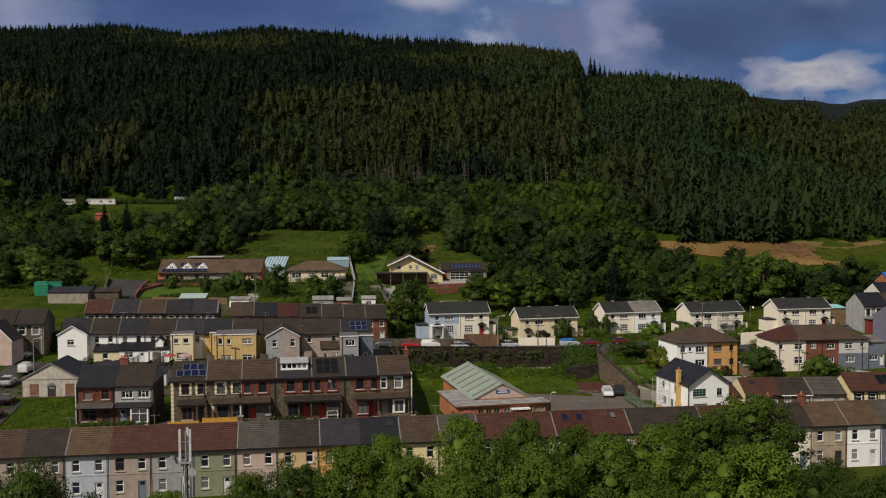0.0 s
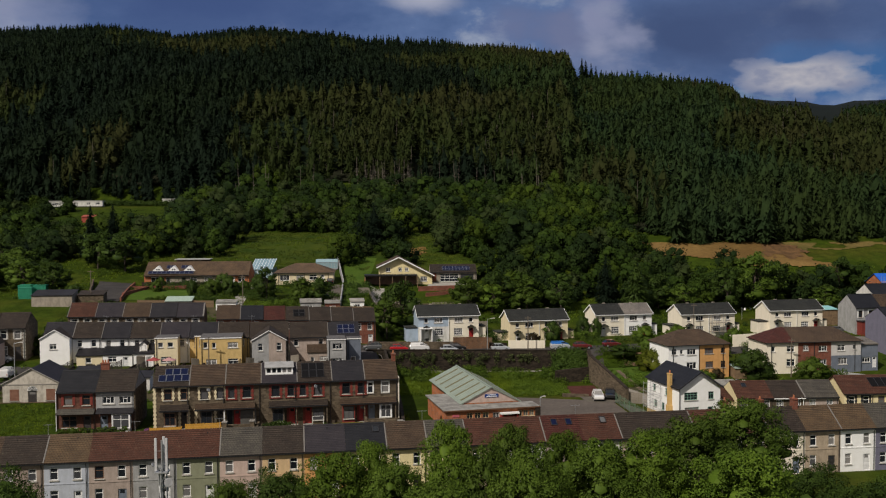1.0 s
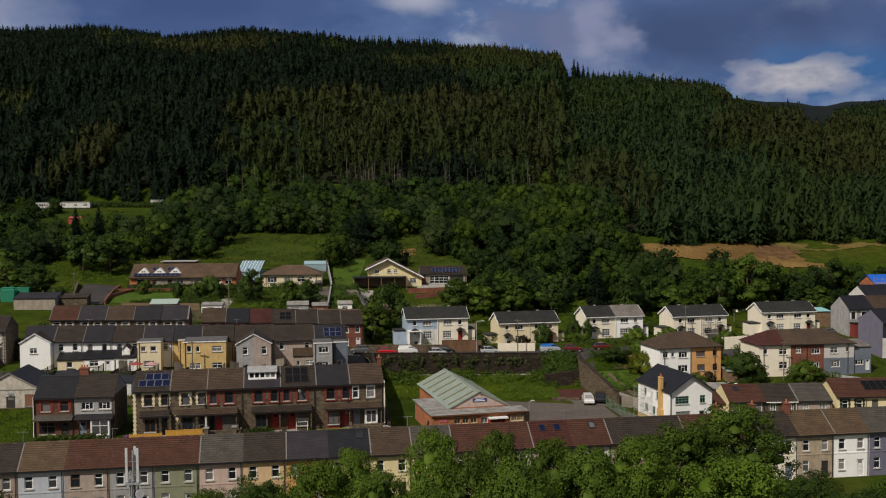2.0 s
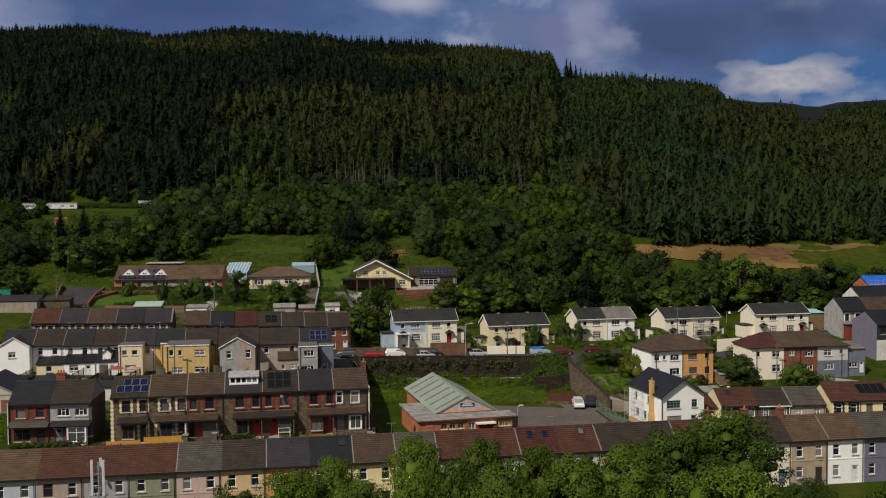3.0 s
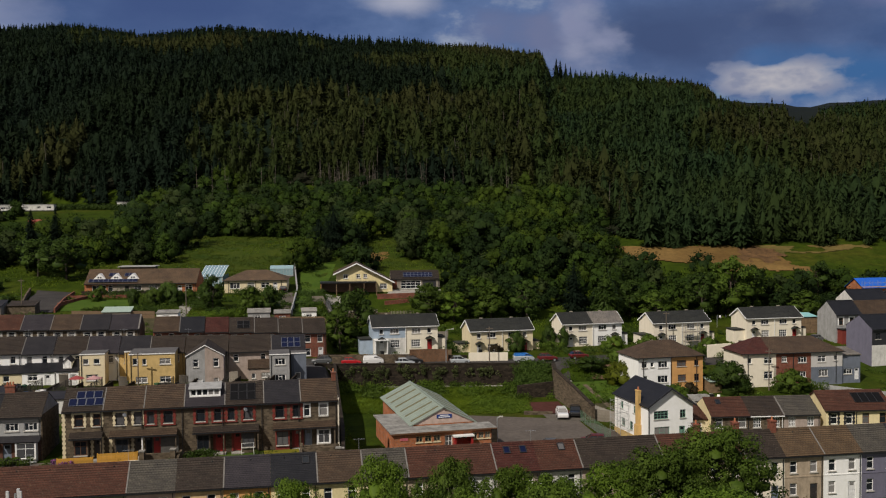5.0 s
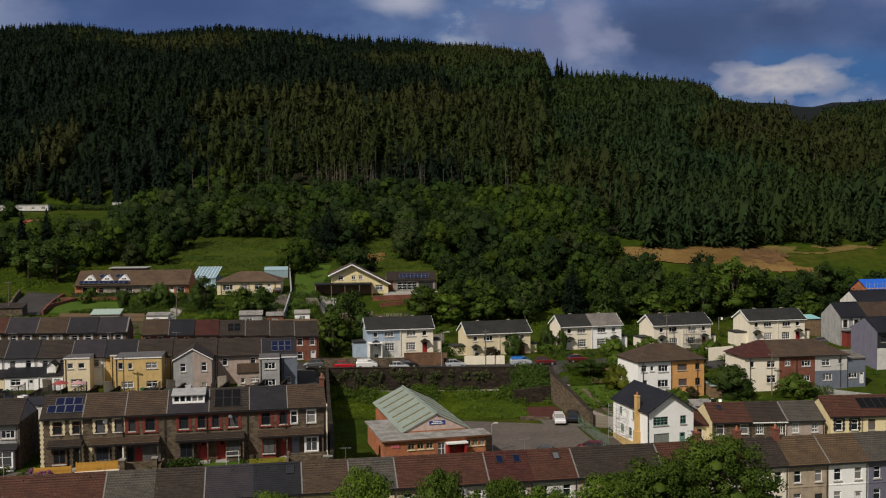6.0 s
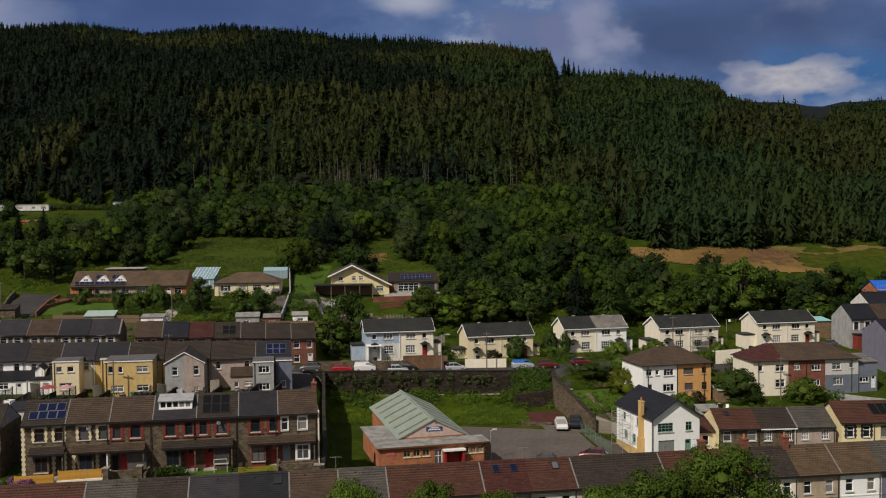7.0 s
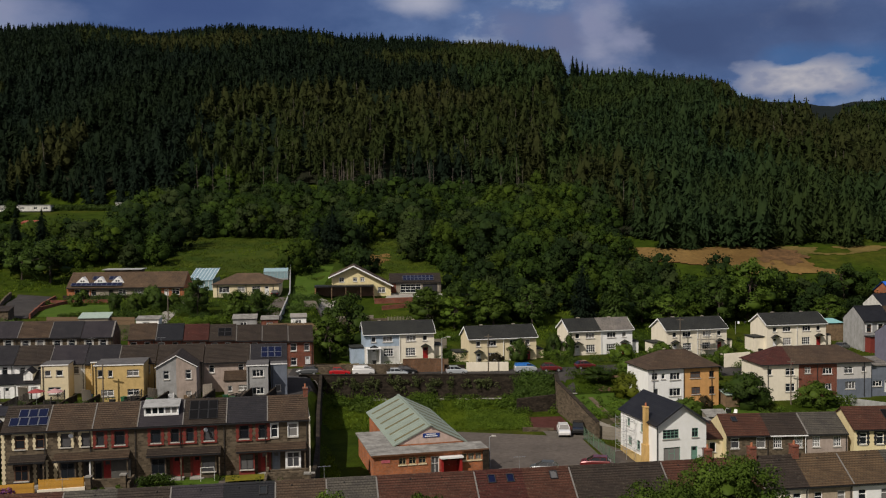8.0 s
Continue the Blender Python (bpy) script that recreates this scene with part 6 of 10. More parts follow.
# long low school-like bungalow with solar roof
sb = house("long_bungalow", -67.0, 231.6, 2, 14.5, 24.2, 8.4, 2.75, 2.6, M_ORANGE_BRICK, M_TILE_WEATH, "long brick bungalow with brown roof, white gablets and solar panels", "", 
           [("win", 1.6, 0.9, 3.0, 1.3, "three"), ("win", 5.0, 0.9, 2.0, 1.3, "two"), ("door", 8.6, 0.0, 0.95, 2.1, M_DOOR_D), ("win", 10.6, 1.0, 1.6, 1.2, "two"), ("win", 13.8, 1.0, 1.9, 1.2, "three"), ("win", 17.6, 1.0, 1.6, 1.2, "two"), ("door", 20.0, 0.0, 0.95, 2.1, M_DOOR_W), ("win", 21.6, 0.9, 1.6, 1.3, "two")],
           halves=[(0.0, 6.0, M_ORANGE_BRICK), (6.0, 16.5, M_DASH), (16.5, 24.2, M_ORANGE_BRICK)], over=0.45, category="bungalow")
for gx0 in (1.6, 5.2, 8.8):
    bm = bmesh.new()
    face(bm, (gx0, 0.9, 3.5), (gx0 + 2.8, 0.9, 3.5), (gx0 + 1.4, 0.9, 4.75))
    face(bm, (gx0, 0.9, 3.5), (gx0 + 1.4, 0.9, 4.75), (gx0 + 1.4, 3.2, 4.75))
    face(bm, (gx0 + 2.8, 0.9, 3.5), (gx0 + 1.4, 3.2, 4.75), (gx0 + 1.4, 0.9, 4.75))
    g = part("gablet", bm, M_UPVC, sb, "white triangular roof gablet")
    part("gablet_pane", boxes((gx0 + 1.0, gx0 + 1.3, 0.85, 0.9, 3.75, 4.05), (gx0 + 1.5, gx0 + 1.8, 0.85, 0.9, 3.75, 4.05)), M_PANE, g)
panels(sb, 0.9, -0.25, 2.85, 31.8, 10, 1, 1.05, 1.1)
for px in (5.9, 9.3):
    panels(sb, px - 1.2, 1.9, 2.75 + 1.9 * 0.619, 31.8, 2, 1, 0.95, 1.3)
part("roof_lantern", boxes((6.3, 13.8, 5.4, 9.0, 4.6, 5.9)), M_STONE, sb)
part("lantern_roof", boxes((5.9, 14.2, 4.9, 9.4, 5.9, 6.05)), M_GREYR, sb)
# conservatory at its end
cs = thing("conservatory", pose(-44.0, 240.6, 15.6, 0, 0, 2), "glazed conservatory with pale blue roof", "conservatory")
M_BLUEROOF = plain("pale_blue_polycarbonate", (0.24, 0.35, 0.39), 0.25)
part("glazed_wall", boxes((0, 5.2, 0, 0.1, 0, 2.2), (0, 0.1, 0.1, 9.0, 0, 2.4), (5.1, 5.2, 0.1, 9.0, 0, 2.4)), M_BLUEROOF, cs)
for i in range(7):
    part("glazing_bar", boxes((i * 0.85, i * 0.85 + 0.07, -0.05, 0.0, 0, 2.25)), M_UPVC, cs)
bm = bmesh.new()
slab(bm, [(-0.1, -0.2, 2.2), (5.3, -0.2, 2.2), (5.3, 9.0, 4.3), (-0.1, 9.0, 4.3)], 0.06)
part("glazed_roof", bm, M_BLUEROOF, cs)
for i in range(8):
    bm = bmesh.new()
    slab(bm, [(i * 0.74, -0.2, 2.25), (i * 0.74 + 0.06, -0.2, 2.25), (i * 0.74 + 0.06, 9.0, 4.35), (i * 0.74, 9.0, 4.35)], 0.05)
    part("roof_bar", bm, M_UPVC, cs)

# brown hipped bungalow, yellow gabled bungalow and garage
hipped(-36.8, 232.2, 4, 14.9, [(0.0, 13.6, M_CREAM)], 9.0, 2.7, 1.9, [(0.0, 6.8, M_TILE_WEATH), (6.8, 13.6, M_TILE_WEATH)], "cream bungalow with brown hipped roof",
       ops=[("win", 1.2, 0.8, 2.2, 1.3, "three"), ("win", 5.0, 0.9, 1.6, 1.2, "two"), ("win", 8.0, 0.9, 1.8, 1.2, "two"), ("door", 10.6, 0.0, 0.95, 2.1, M_DOOR_W)])
yb = thing("gabled_bungalow", pose(-12.9, 240.2, 13.8, 0, 0, 4), "yellow rendered bungalow with white bargeboards and flat veranda", "bungalow")
W, PK = 12.8, 6.7
bm = bmesh.new()
ops = [(1.6, 3.3, 1.1, 1.0), (4.6, 3.4, 0.9, 0.9), (6.2, 3.4, 0.9, 0.9), (9.9, 0.9, 1.7, 1.2)]
wall_plane(bm, W, -1.5, 2.5, [o for o in ops if o[1] < 2])
bm2 = bmesh.new()
wall_plane(bm2, 8.8, 2.5, 4.5, [o for o in ops if o[1] > 2])
tmp = bpy.data.meshes.new("side")
bm2.to_mesh(tmp)
bm2.free()
bm.from_mesh(tmp)
bpy.data.meshes.remove(tmp)
face(bm, (0, 0, 4.5), (8.8, 0, 4.5), (4.7, 0, PK))
face(bm, (8.8, 0, 2.5), (W, 0, 2.5), (8.8, 0, 4.5))
face(bm, (0, 9, -1.5), (0, 0, -1.5), (0, 0, 4.5), (0, 9, 4.5))
face(bm, (W, 0, -1.5), (W, 9, -1.5), (W, 9, 2.5), (W, 0, 2.5))
part("wall", bm, M_PALEYEL, yb)
for o in ops:
    window(yb, *o, style="two")
bm = bmesh.new()
slab(bm, [(-0.7, -0.9, 4.35), (4.7, -0.9, PK + 0.15), (4.7, 9.3, PK + 0.15), (-0.7, 9.3, 4.35)], 0.14)
slab(bm, [(W + 0.5, -0.9, 2.35), (4.7, -0.9, PK + 0.15), (4.7, 9.3, PK + 0.15), (W + 0.5, 9.3, 2.35)], 0.14)
part("roof", bm, M_TILE_BR, yb)
bm = bmesh.new()
slab(bm, [(-0.75, -1.0, 4.4), (4.7, -1.0, PK + 0.22), (4.7, -0.92, PK + 0.22), (-0.75, -0.92, 4.4)], 0.26)
slab(bm, [(W + 0.55, -1.0, 2.4), (4.7, -1.0, PK + 0.22), (4.7, -0.92, PK + 0.22), (W + 0.55, -0.92, 2.4)], 0.26)
part("bargeboard", bm, M_UPVC, yb, "broad white bargeboards")
part("veranda_roof", boxes((-3.6, 9.0, -3.2, -0.02, 2.45, 2.75)), M_GUTTER, yb, "dark flat veranda roof")
for px in (-3.4, 0.0, 3.0, 6.2, 9.0):
    part("veranda_post", boxes((px, px + 0.14, -3.1, -2.96, -0.4, 2.45)), M_WOOD, yb)
# dark brown panel painted in for the shade of the open veranda
part("veranda_shade_panel", boxes((-3.3, 9.0, -0.06, -0.02, -0.4, 2.45)), M_BROWNW, yb, "dark brown panel standing for the shade under the veranda")
part("side_wall", boxes((-3.5, -3.3, -2.9, 0.5, -0.6, 2.4)), M_ORANGE_BRICK, yb)

gr = house("garage", -0.6, 243.4, 3, 14.2, 11.4, 6.4, 2.5, 1.6, M_DASH, M_TILE_DB, "wide garage with solar panels on a brown roof", "", [("win", 2.4, 0.2, 4.6, 1.9, "grid")], category="garage")
panels(gr, 3.0, 0.3, 2.75, 26.5, 8, 2, 0.85, 1.05)
# a flat dark panel on the wall paints the shade inside the bay
part("bay_shade_panel", boxes((7.4, 10.6, -0.02, 0.1, 0.0, 2.1)), M_BLACKW, gr, "dark panel standing for the shade inside the open garage bay")
part("brick_pier", boxes((-0.02, 1.5, -0.05, 0, -0.6, 2.4)), M_BRICK, gr)
draped("yard", [(-1.4, 238.4), (11.2, 239.2), (11.0, 243.2), (-0.8, 242.6)], M_CONCRETE, "pale concrete apron before the garage", "yard", lift=0.1)

M_CHAPEL = painted("weathered_chapel_render", (0.50, 0.46, 0.40), 0.5)
# chapel, pink house and far stone row at the left end of the village
ch = gable_wing("chapel", -60.6, 141.2, 4, 4.95, 8.0, 8.0, 3.1, 2.15, M_CHAPEL, M_SLATE, "small stone chapel with arched window and slate roof", [("door", 3.5, 0.0, 1.2, 2.1, M_DOOR_D)], trim=M_CONCRETE)
for x in (1.0, 6.0):
    part("window_board", boxes((x, x + 1.25, -0.04, 0.02, 0.75, 2.35)), M_BOARDRED, ch, "weathered red boards over a window")
    part("sill", boxes((x - 0.1, x + 1.35, -0.12, 0.02, 0.64, 0.75)), M_CONCRETE, ch)
ch["category"] = "chapel"
bm = bmesh.new()
vs = [bm.verts.new((4.1 + 0.75 * math.cos(math.pi * k / 10), -0.03, 2.1 + 0.75 * math.sin(math.pi * k / 10))) for k in range(11)]
bm.faces.new(vs)
bmesh.ops.solidify(bm, geom=bm.faces[:], thickness=0.05)
aw = part("arched_window", bm, M_UPVC, ch, "white arched fanlight")
for k in range(1, 6):
    a = math.pi * k / 6
    bm = bmesh.new()
    prism(bm, (4.1, -0.1, 2.13), (4.1 + 0.62 * math.cos(a), -0.1, 2.13 + 0.62 * math.sin(a)), 0.02, n=4)
    part("glazing_bar", bm, M_BLACKW, aw)
part("string_course", boxes((-0.05, 8.05, -0.06, 0, 2.98, 3.1)), M_CONCRETE, ch)
part("brick_base", boxes((-0.04, 8.04, -0.05, 0, -1.2, 0.5)), M_BRICK, ch)
pk = gable_wing("detached_house", -74.7, 157.0, 3, 6.2, 5.6, 5.0, 5.2, 2.9, M_PINK, M_TILE_DB, "tall pinkish rendered gabled house", [("win", 1.2, 3.2, 0.9, 1.3, "sash"), ("win", 1.2, 0.8, 0.9, 1.3, "sash")])
pk["category"] = "house"
for i in range(4):
    sh = house("stone_house", -71.6 - 4.7 * (i + 1) + 4.7, 164.2 - 0.7 * i, 8.5, 8.0, 4.65, 8.0, 5.2, 2.0, M_STONE, M_TILE_DB, "stone house with pale quoins on the side street", "side street terrace",
               [("win", 0.7, 3.4, 1.0, 1.4, "sash"), ("win", 2.9, 3.4, 1.0, 1.4, "sash"), ("win", 0.7, 0.8, 1.1, 1.4, "sash"), ("door", 3.0, 0.0, 0.9, 2.1, M_DOOR_D)])
    for ox in (0.7, 2.9):
        surround(sh, ox, 3.4, 1.0, 1.4, M_SILL)
    quoins(sh, 4.4, 0, 5.1, 0.5, M_SILL)

# ---- roads, yards and walls ----
draped("road", [(-14, 181.4), (32, 184.6), (33, 194.0), (-14, 188.2)], M_ASPHALT, "asphalt road along the semi-detached houses", "road")
draped("road", [(32, 188.4), (96, 203.0), (96, 208.5), (33, 194.0)], M_ASPHALT, "asphalt road curving past the upper houses", "road")
draped("road", [(-67, 134), (-62.6, 134), (-64.5, 160), (-70, 160)], M_ASPHALT, "side street past the chapel", "road")
draped("road", [(-68, 127.0), (-57.8, 127.2), (-59.7, 138.6), (-66.5, 138.6)], M_ASPHALT, "side street below the chapel", "road", lift=0.11)
draped("road", [(-70, 159.5), (-40, 161.0), (-40, 158.6), (-68, 156.0)], M_ASPHALT, "back lane behind the terrace", "road")
draped("car_park", [(15.6, 141.0), (31.0, 145.5), (29.4, 162), (11.4, 166.0)], M_CARPARK, "worn grey-brown asphalt car park", "car park", lift=0.12)
draped("pavement", [(31.4, 146), (37.0, 147.6), (34.2, 158.6), (30.0, 160.0)], M_CARPARK, "asphalt yard beside the white house", "yard", lift=0.14)
draped("yard", [(23.2, 166.2), (29.6, 166.2), (28.2, 173.4), (22.4, 172.8)], M_MAROON, "maroon gravel parking bay", "yard", lift=0.12)
draped("yard", [(25.2, 161.0), (31.0, 160.8), (30.4, 165.6), (24.6, 165.8)], earthy("dirty_concrete", (0.075, 0.066, 0.055), (0.13, 0.115, 0.098), 0.6, 0.9, 0.02), "concrete parking apron", "yard", lift=0.13)
draped("road", [(-70.8, 206.5), (-65.0, 206.5), (-69.4, 233.0), (-78.5, 235.0)], M_ASPHALT, "steep grey tarmac drive by the bungalow", "road", lift=0.16)
draped("path", [(-42.5, 205), (-39.6, 205), (-40.6, 230), (-43.0, 230)], M_CONCRETE, "pale concrete garden path", "path")
draped("path", [(-24.5, 206), (-20.8, 206), (-19.6, 232), (-23.0, 232)], M_CARPARK, "tarmac drive beside the bungalow", "path")
draped("path", [(-16.0, 224), (-11.0, 224), (-11.5, 237), (-17, 237)], M_CONCRETE, "concrete forecourt of the gabled bungalow", "path")
def earth_patch(inside, region, material, label, step=0.8, lift=0.22):
    """A ragged-edged sheet of bare ground."""
    x, y = np.arange(region[0], region[1], step), np.arange(region[2], region[3], step)
    X, Y = np.meshgrid(x, y)
    i = np.arange(X.size).reshape(X.shape)
    f = np.stack([i[:-1, :-1], i[:-1, 1:], i[1:, 1:], i[1:, :-1]], -1).reshape(-1, 4)
    cx, cy = X.ravel()[f].mean(1), Y.ravel()[f].mean(1)
    keep = np.array([inside(p, q) for p, q in zip(cx, cy)])
    rough = np.array([noise.noise(Vector((p * 0.3, q * 0.3, 1.0))) for p, q in zip(X.ravel(), Y.ravel())]) * 0.12
    me = mesh_arrays("bare_earth", np.stack([X.ravel(), Y.ravel(), ground(X.ravel(), Y.ravel()) + lift + rough], -1), f[keep], material)
    tagged(new("bare_earth", me), label, "earth", kind="structure")


nz0 = lambda x, y, s, o: noise.noise(Vector((x * s, y * s, o)))
ragged = lambda x, y, s, o: 3.0 * noise.noise(Vector((x * s, y * s, o))) + 1.2 * noise.noise(Vector((x * s * 4, y * s * 4, o)))
earth_patch(lambda x, y: 61 + ragged(x, y, 0.1, 2.0) < x < 92 + 0.5 * (290 - y) + 1.6 * ragged(x, y, 0.1, 6.0) and (262 if x > 80 else 270) + ragged(x, y, 0.12, 3.0) < y < 284.5 + 0.6 * ragged(x, y, 0.15, 4.0), (56, 116, 254, 296), M_EARTH, "bare orange-brown earth of a quarried slope")
earth_patch(lambda x, y: 90 < x < 130 + ragged(x, y, 0.1, 5.0) and 272 + 0.22 * (x - 90) + 1.4 * ragged(x, y, 0.1, 8.0) < y < 284.5 + 0.5 * ragged(x, y, 0.1, 9.0) and nz0(x, y, 0.13, 2.0) > -0.28, (88, 136, 264, 296), earthy("thin_grass_earth", (0.050, 0.052, 0.012), (0.17, 0.118, 0.040), 0.10, 0.95, 0.4), "thinly grassed yellowish earth of the quarried slope", lift=0.12)
earth_patch(lambda x, y: ((x - 97) / 6) ** 2 + ((y - 276) / 7) ** 2 + 0.4 * ragged(x, y, 0.3, 7.0) < 1, (88, 106, 266, 288), earthy("dug_spoil", (0.06, 0.036, 0.018), (0.17, 0.095, 0.042), 0.5, 0.95, 0.6), "dug brown spoil heap with stones", 0.5, 0.3)
earth_patch(lambda x, y: (x + 5) ** 2 / 9 + (y - 274) ** 2 / 30 + 0.5 * ragged(x, y, 0.3, 9.0) < 1, (-10, 0, 264, 284), M_EARTH, "worn orange earth patch on the slope", 0.5, 0.12)
draped("lane", [(-60, 121), (70, 139.2), (70, 143.2), (-60, 124.6)], M_CARPARK, "back lane behind the lower terrace", "road", lift=0.05)


def wall_run(name, pts, base_drop, height, t, material, label, category="wall", cap=None):
    """A wall along a line of (x, y, top z)."""
    w = thing(name, pose(0, 0, 0), label, category, kind="structure")
    for (xa, ya, za), (xb, yb, zb) in zip(pts[:-1], pts[1:]):
        n = Vector((yb - ya, xa - xb, 0)).normalized() * t / 2
        bm = bmesh.new()
        lo = base_drop
        v = [(xa - n.x, ya - n.y, za), (xa + n.x, ya + n.y, za), (xb + n.x, yb + n.y, zb), (xb - n.x, yb - n.y, zb)]
        tp = [bm.verts.new(p) for p in v]
        bt = [bm.verts.new((p[0], p[1], p[2] - height - lo)) for p in v]
        bm.faces.new(tp)
        bm.faces.new(list(reversed(bt)))
        for i in range(4):
            bm.faces.new((tp[i], bt[i], bt[(i + 1) % 4], tp[(i + 1) % 4]))
        bmesh.ops.recalc_face_normals(bm, faces=bm.faces[:])
        part("wall_length", bm, material, w)
        if cap:
            bm = bmesh.new()
            n2 = n * 1.25
            slab(bm, [(xa - n2.x, ya - n2.y, za + 0.1), (xa + n2.x, ya + n2.y, za + 0.1), (xb + n2.x, yb + n2.y, zb + 0.1), (xb - n2.x, yb - n2.y, zb + 0.1)], 0.1)
            part("coping", bm, cap, w)
    return w


wall_run("retaining_wall", [(-12, 181.0, 6.8), (8, 182.3, 6.5), (29, 183.4, 6.1)], 1.5, 4.5, 0.6, M_WALLSTONE, "tall dark stone retaining wall below the road", cap=M_WALLSTONE)
wall_run("retaining_wall", [(28.6, 182.6, 6.5), (28.1, 176.0, 6.3), (30.0, 168.7, 4.7), (31.85, 161.8, 3.0)], 1.5, 5.0, 0.5, M_STONE, "sloping stone retaining wall beside the parking bays", cap=M_WALLSTONE)
wall_run("retaining_wall", [(21.8, 175.8, 3.7), (27.8, 176.5, 4.2)], 1.5, 3.0, 0.5, M_WALLSTONE, "stone wall behind the parking bay")
wall_run("garden_wall", [(-12.0, 188.4, 7.4), (-4, 189.6, 7.0), (10.6, 191.6, 6.6), (14.4, 192.0, 6.4)], 1.0, 1.0, 0.3, M_WALLSTONE, "stone garden wall beside the road")
wall_run("garden_wall", [(14.6, 191.0, 7.0), (21.7, 191.4, 6.95)], 1.0, 1.6, 0.25, M_PALECREAM, "cream rendered garden wall beside the road")
wall_run("garden_wall", [(-37.5, 124.2, 4.1), (-4.0, 129.2, 4.1)], 1.0, 2.6, 0.4, M_WALLSTONE, "stone garden retaining wall of the terrace")

wall_run("retaining_wall", [(-3.3, 126.5, 4.6), (-4.3, 140, 5.2), (-6.0, 155, 6.2), (-8.6, 181.0, 6.9)], 1.0, 4.5, 0.45, M_WALLSTONE, "dark stone side wall beside the hall field")
draped("yard", [(-40, 142.5), (-8.5, 147.5), (-12.0, 162.5), (-40, 158.5)], M_GARDEN, "cluttered back yards between the terraces", "yard", lift=0.05)
draped("yard", [(-15.5, 160.0), (-6.6, 160.5), (-8.9, 180.5), (-15.0, 179.5)], M_ASPHALT, "dark tarmac yard beside the terrace end", "yard", lift=0.09)
draped("yard", [(-64, 140.5), (-40, 142.5), (-40, 158.5), (-64, 156.5)], M_GARDEN, "back yards beside the chapel", "yard", lift=0.045)
draped("yard", [(-62, 176.0), (-12.0, 182.2), (-12.0, 188.0), (-62, 181.0)], M_CARPARK, "tarmac street between the terraces", "road", lift=0.05)
draped("pavement", [(-14, 179.9), (32, 182.6), (32, 183.5), (-14, 181.3)], M_CONCRETE, "narrow concrete pavement beside the road", "pavement", lift=0.14)
draped("garden", [(-62, 193.5), (-12, 198.5), (-12, 207), (-62, 205)], M_GARDEN, "rough back gardens behind the terrace", "garden", lift=0.05)
draped("garden", [(33.5, 165.5), (40, 166.0), (40, 171.5), (33.2, 171)], M_GARDEN, "rough kitchen gardens below the houses", "garden", lift=0.05)
draped("meadow", [(31.6, 172.0), (40.0, 173.5), (41.5, 184.0), (29.6, 181.8)], M_LAWN, "grassy garden slope beside the stone wall", "garden", lift=0.07)
draped("meadow", [(-66, 252), (-24.5, 255), (-31.0, 299), (-66.0, 299)], M_MEADOW, "bright sloping meadow grass between the trees", "meadow", lift=0.08)
draped("meadow", [(-22.5, 251.0), (13.5, 252.0), (4.0, 299), (-12, 299)], M_MEADOW, "bright grassy bank behind the bungalow", "meadow", lift=0.08)
draped("meadow", [(-19.0, 212.0), (-16.3, 212.0), (-15.0, 266), (-23.5, 266)], M_LAWN, "bright lawn beside the gabled bungalow", "lawn", lift=0.1)
draped("lawn", [(-64.0, 208.2), (-51.6, 210.2), (-52.8, 221.0), (-65.6, 219.4)], M_LAWN, "bright mown lawn below the long bungalow", "lawn", lift=0.07)
draped("lawn", [(68.5, 171.0), (82.0, 173.5), (78.0, 180.5), (69.0, 176.8)], M_LAWN, "bright mown lawn beside the hipped block", "lawn", lift=0.07)


draped("lawn", [(46.0, 167.4), (59.5, 168.0), (60.0, 175.4), (52.6, 175.2)], M_LAWN, "sunlit rough lawn behind the cottages", "lawn", lift=0.07)
draped("path", [(33.4, 180.6), (34.2, 180.8), (36.6, 167.2), (35.8, 167.0)], M_STONE, "narrow brown garden path down the slope", "path", step=0.7, lift=0.12)
draped("garden", [(36.0, 184.6), (44.5, 186.0), (45.5, 189.6), (36.0, 187.6)], earthy("dug_garden_soil", (0.085, 0.055, 0.032), (0.15, 0.10, 0.062), 0.4, 0.95, 0.15), "dug brown soil bank below the road", "garden", lift=0.12)
draped("garden", [(-11.5, 190.6), (-3.6, 191.6), (-3.8, 197.5), (-11.8, 196.5)], earthy("dry_grass_bank", (0.075, 0.055, 0.018), (0.15, 0.105, 0.035), 0.4, 0.95, 0.15), "dry yellowish grass bank beside the garden", "garden", lift=0.12)


# ---- trees ----
def unit(v):
    return v / np.maximum(np.linalg.norm(v, axis=-1, keepdims=True), 1e-6)


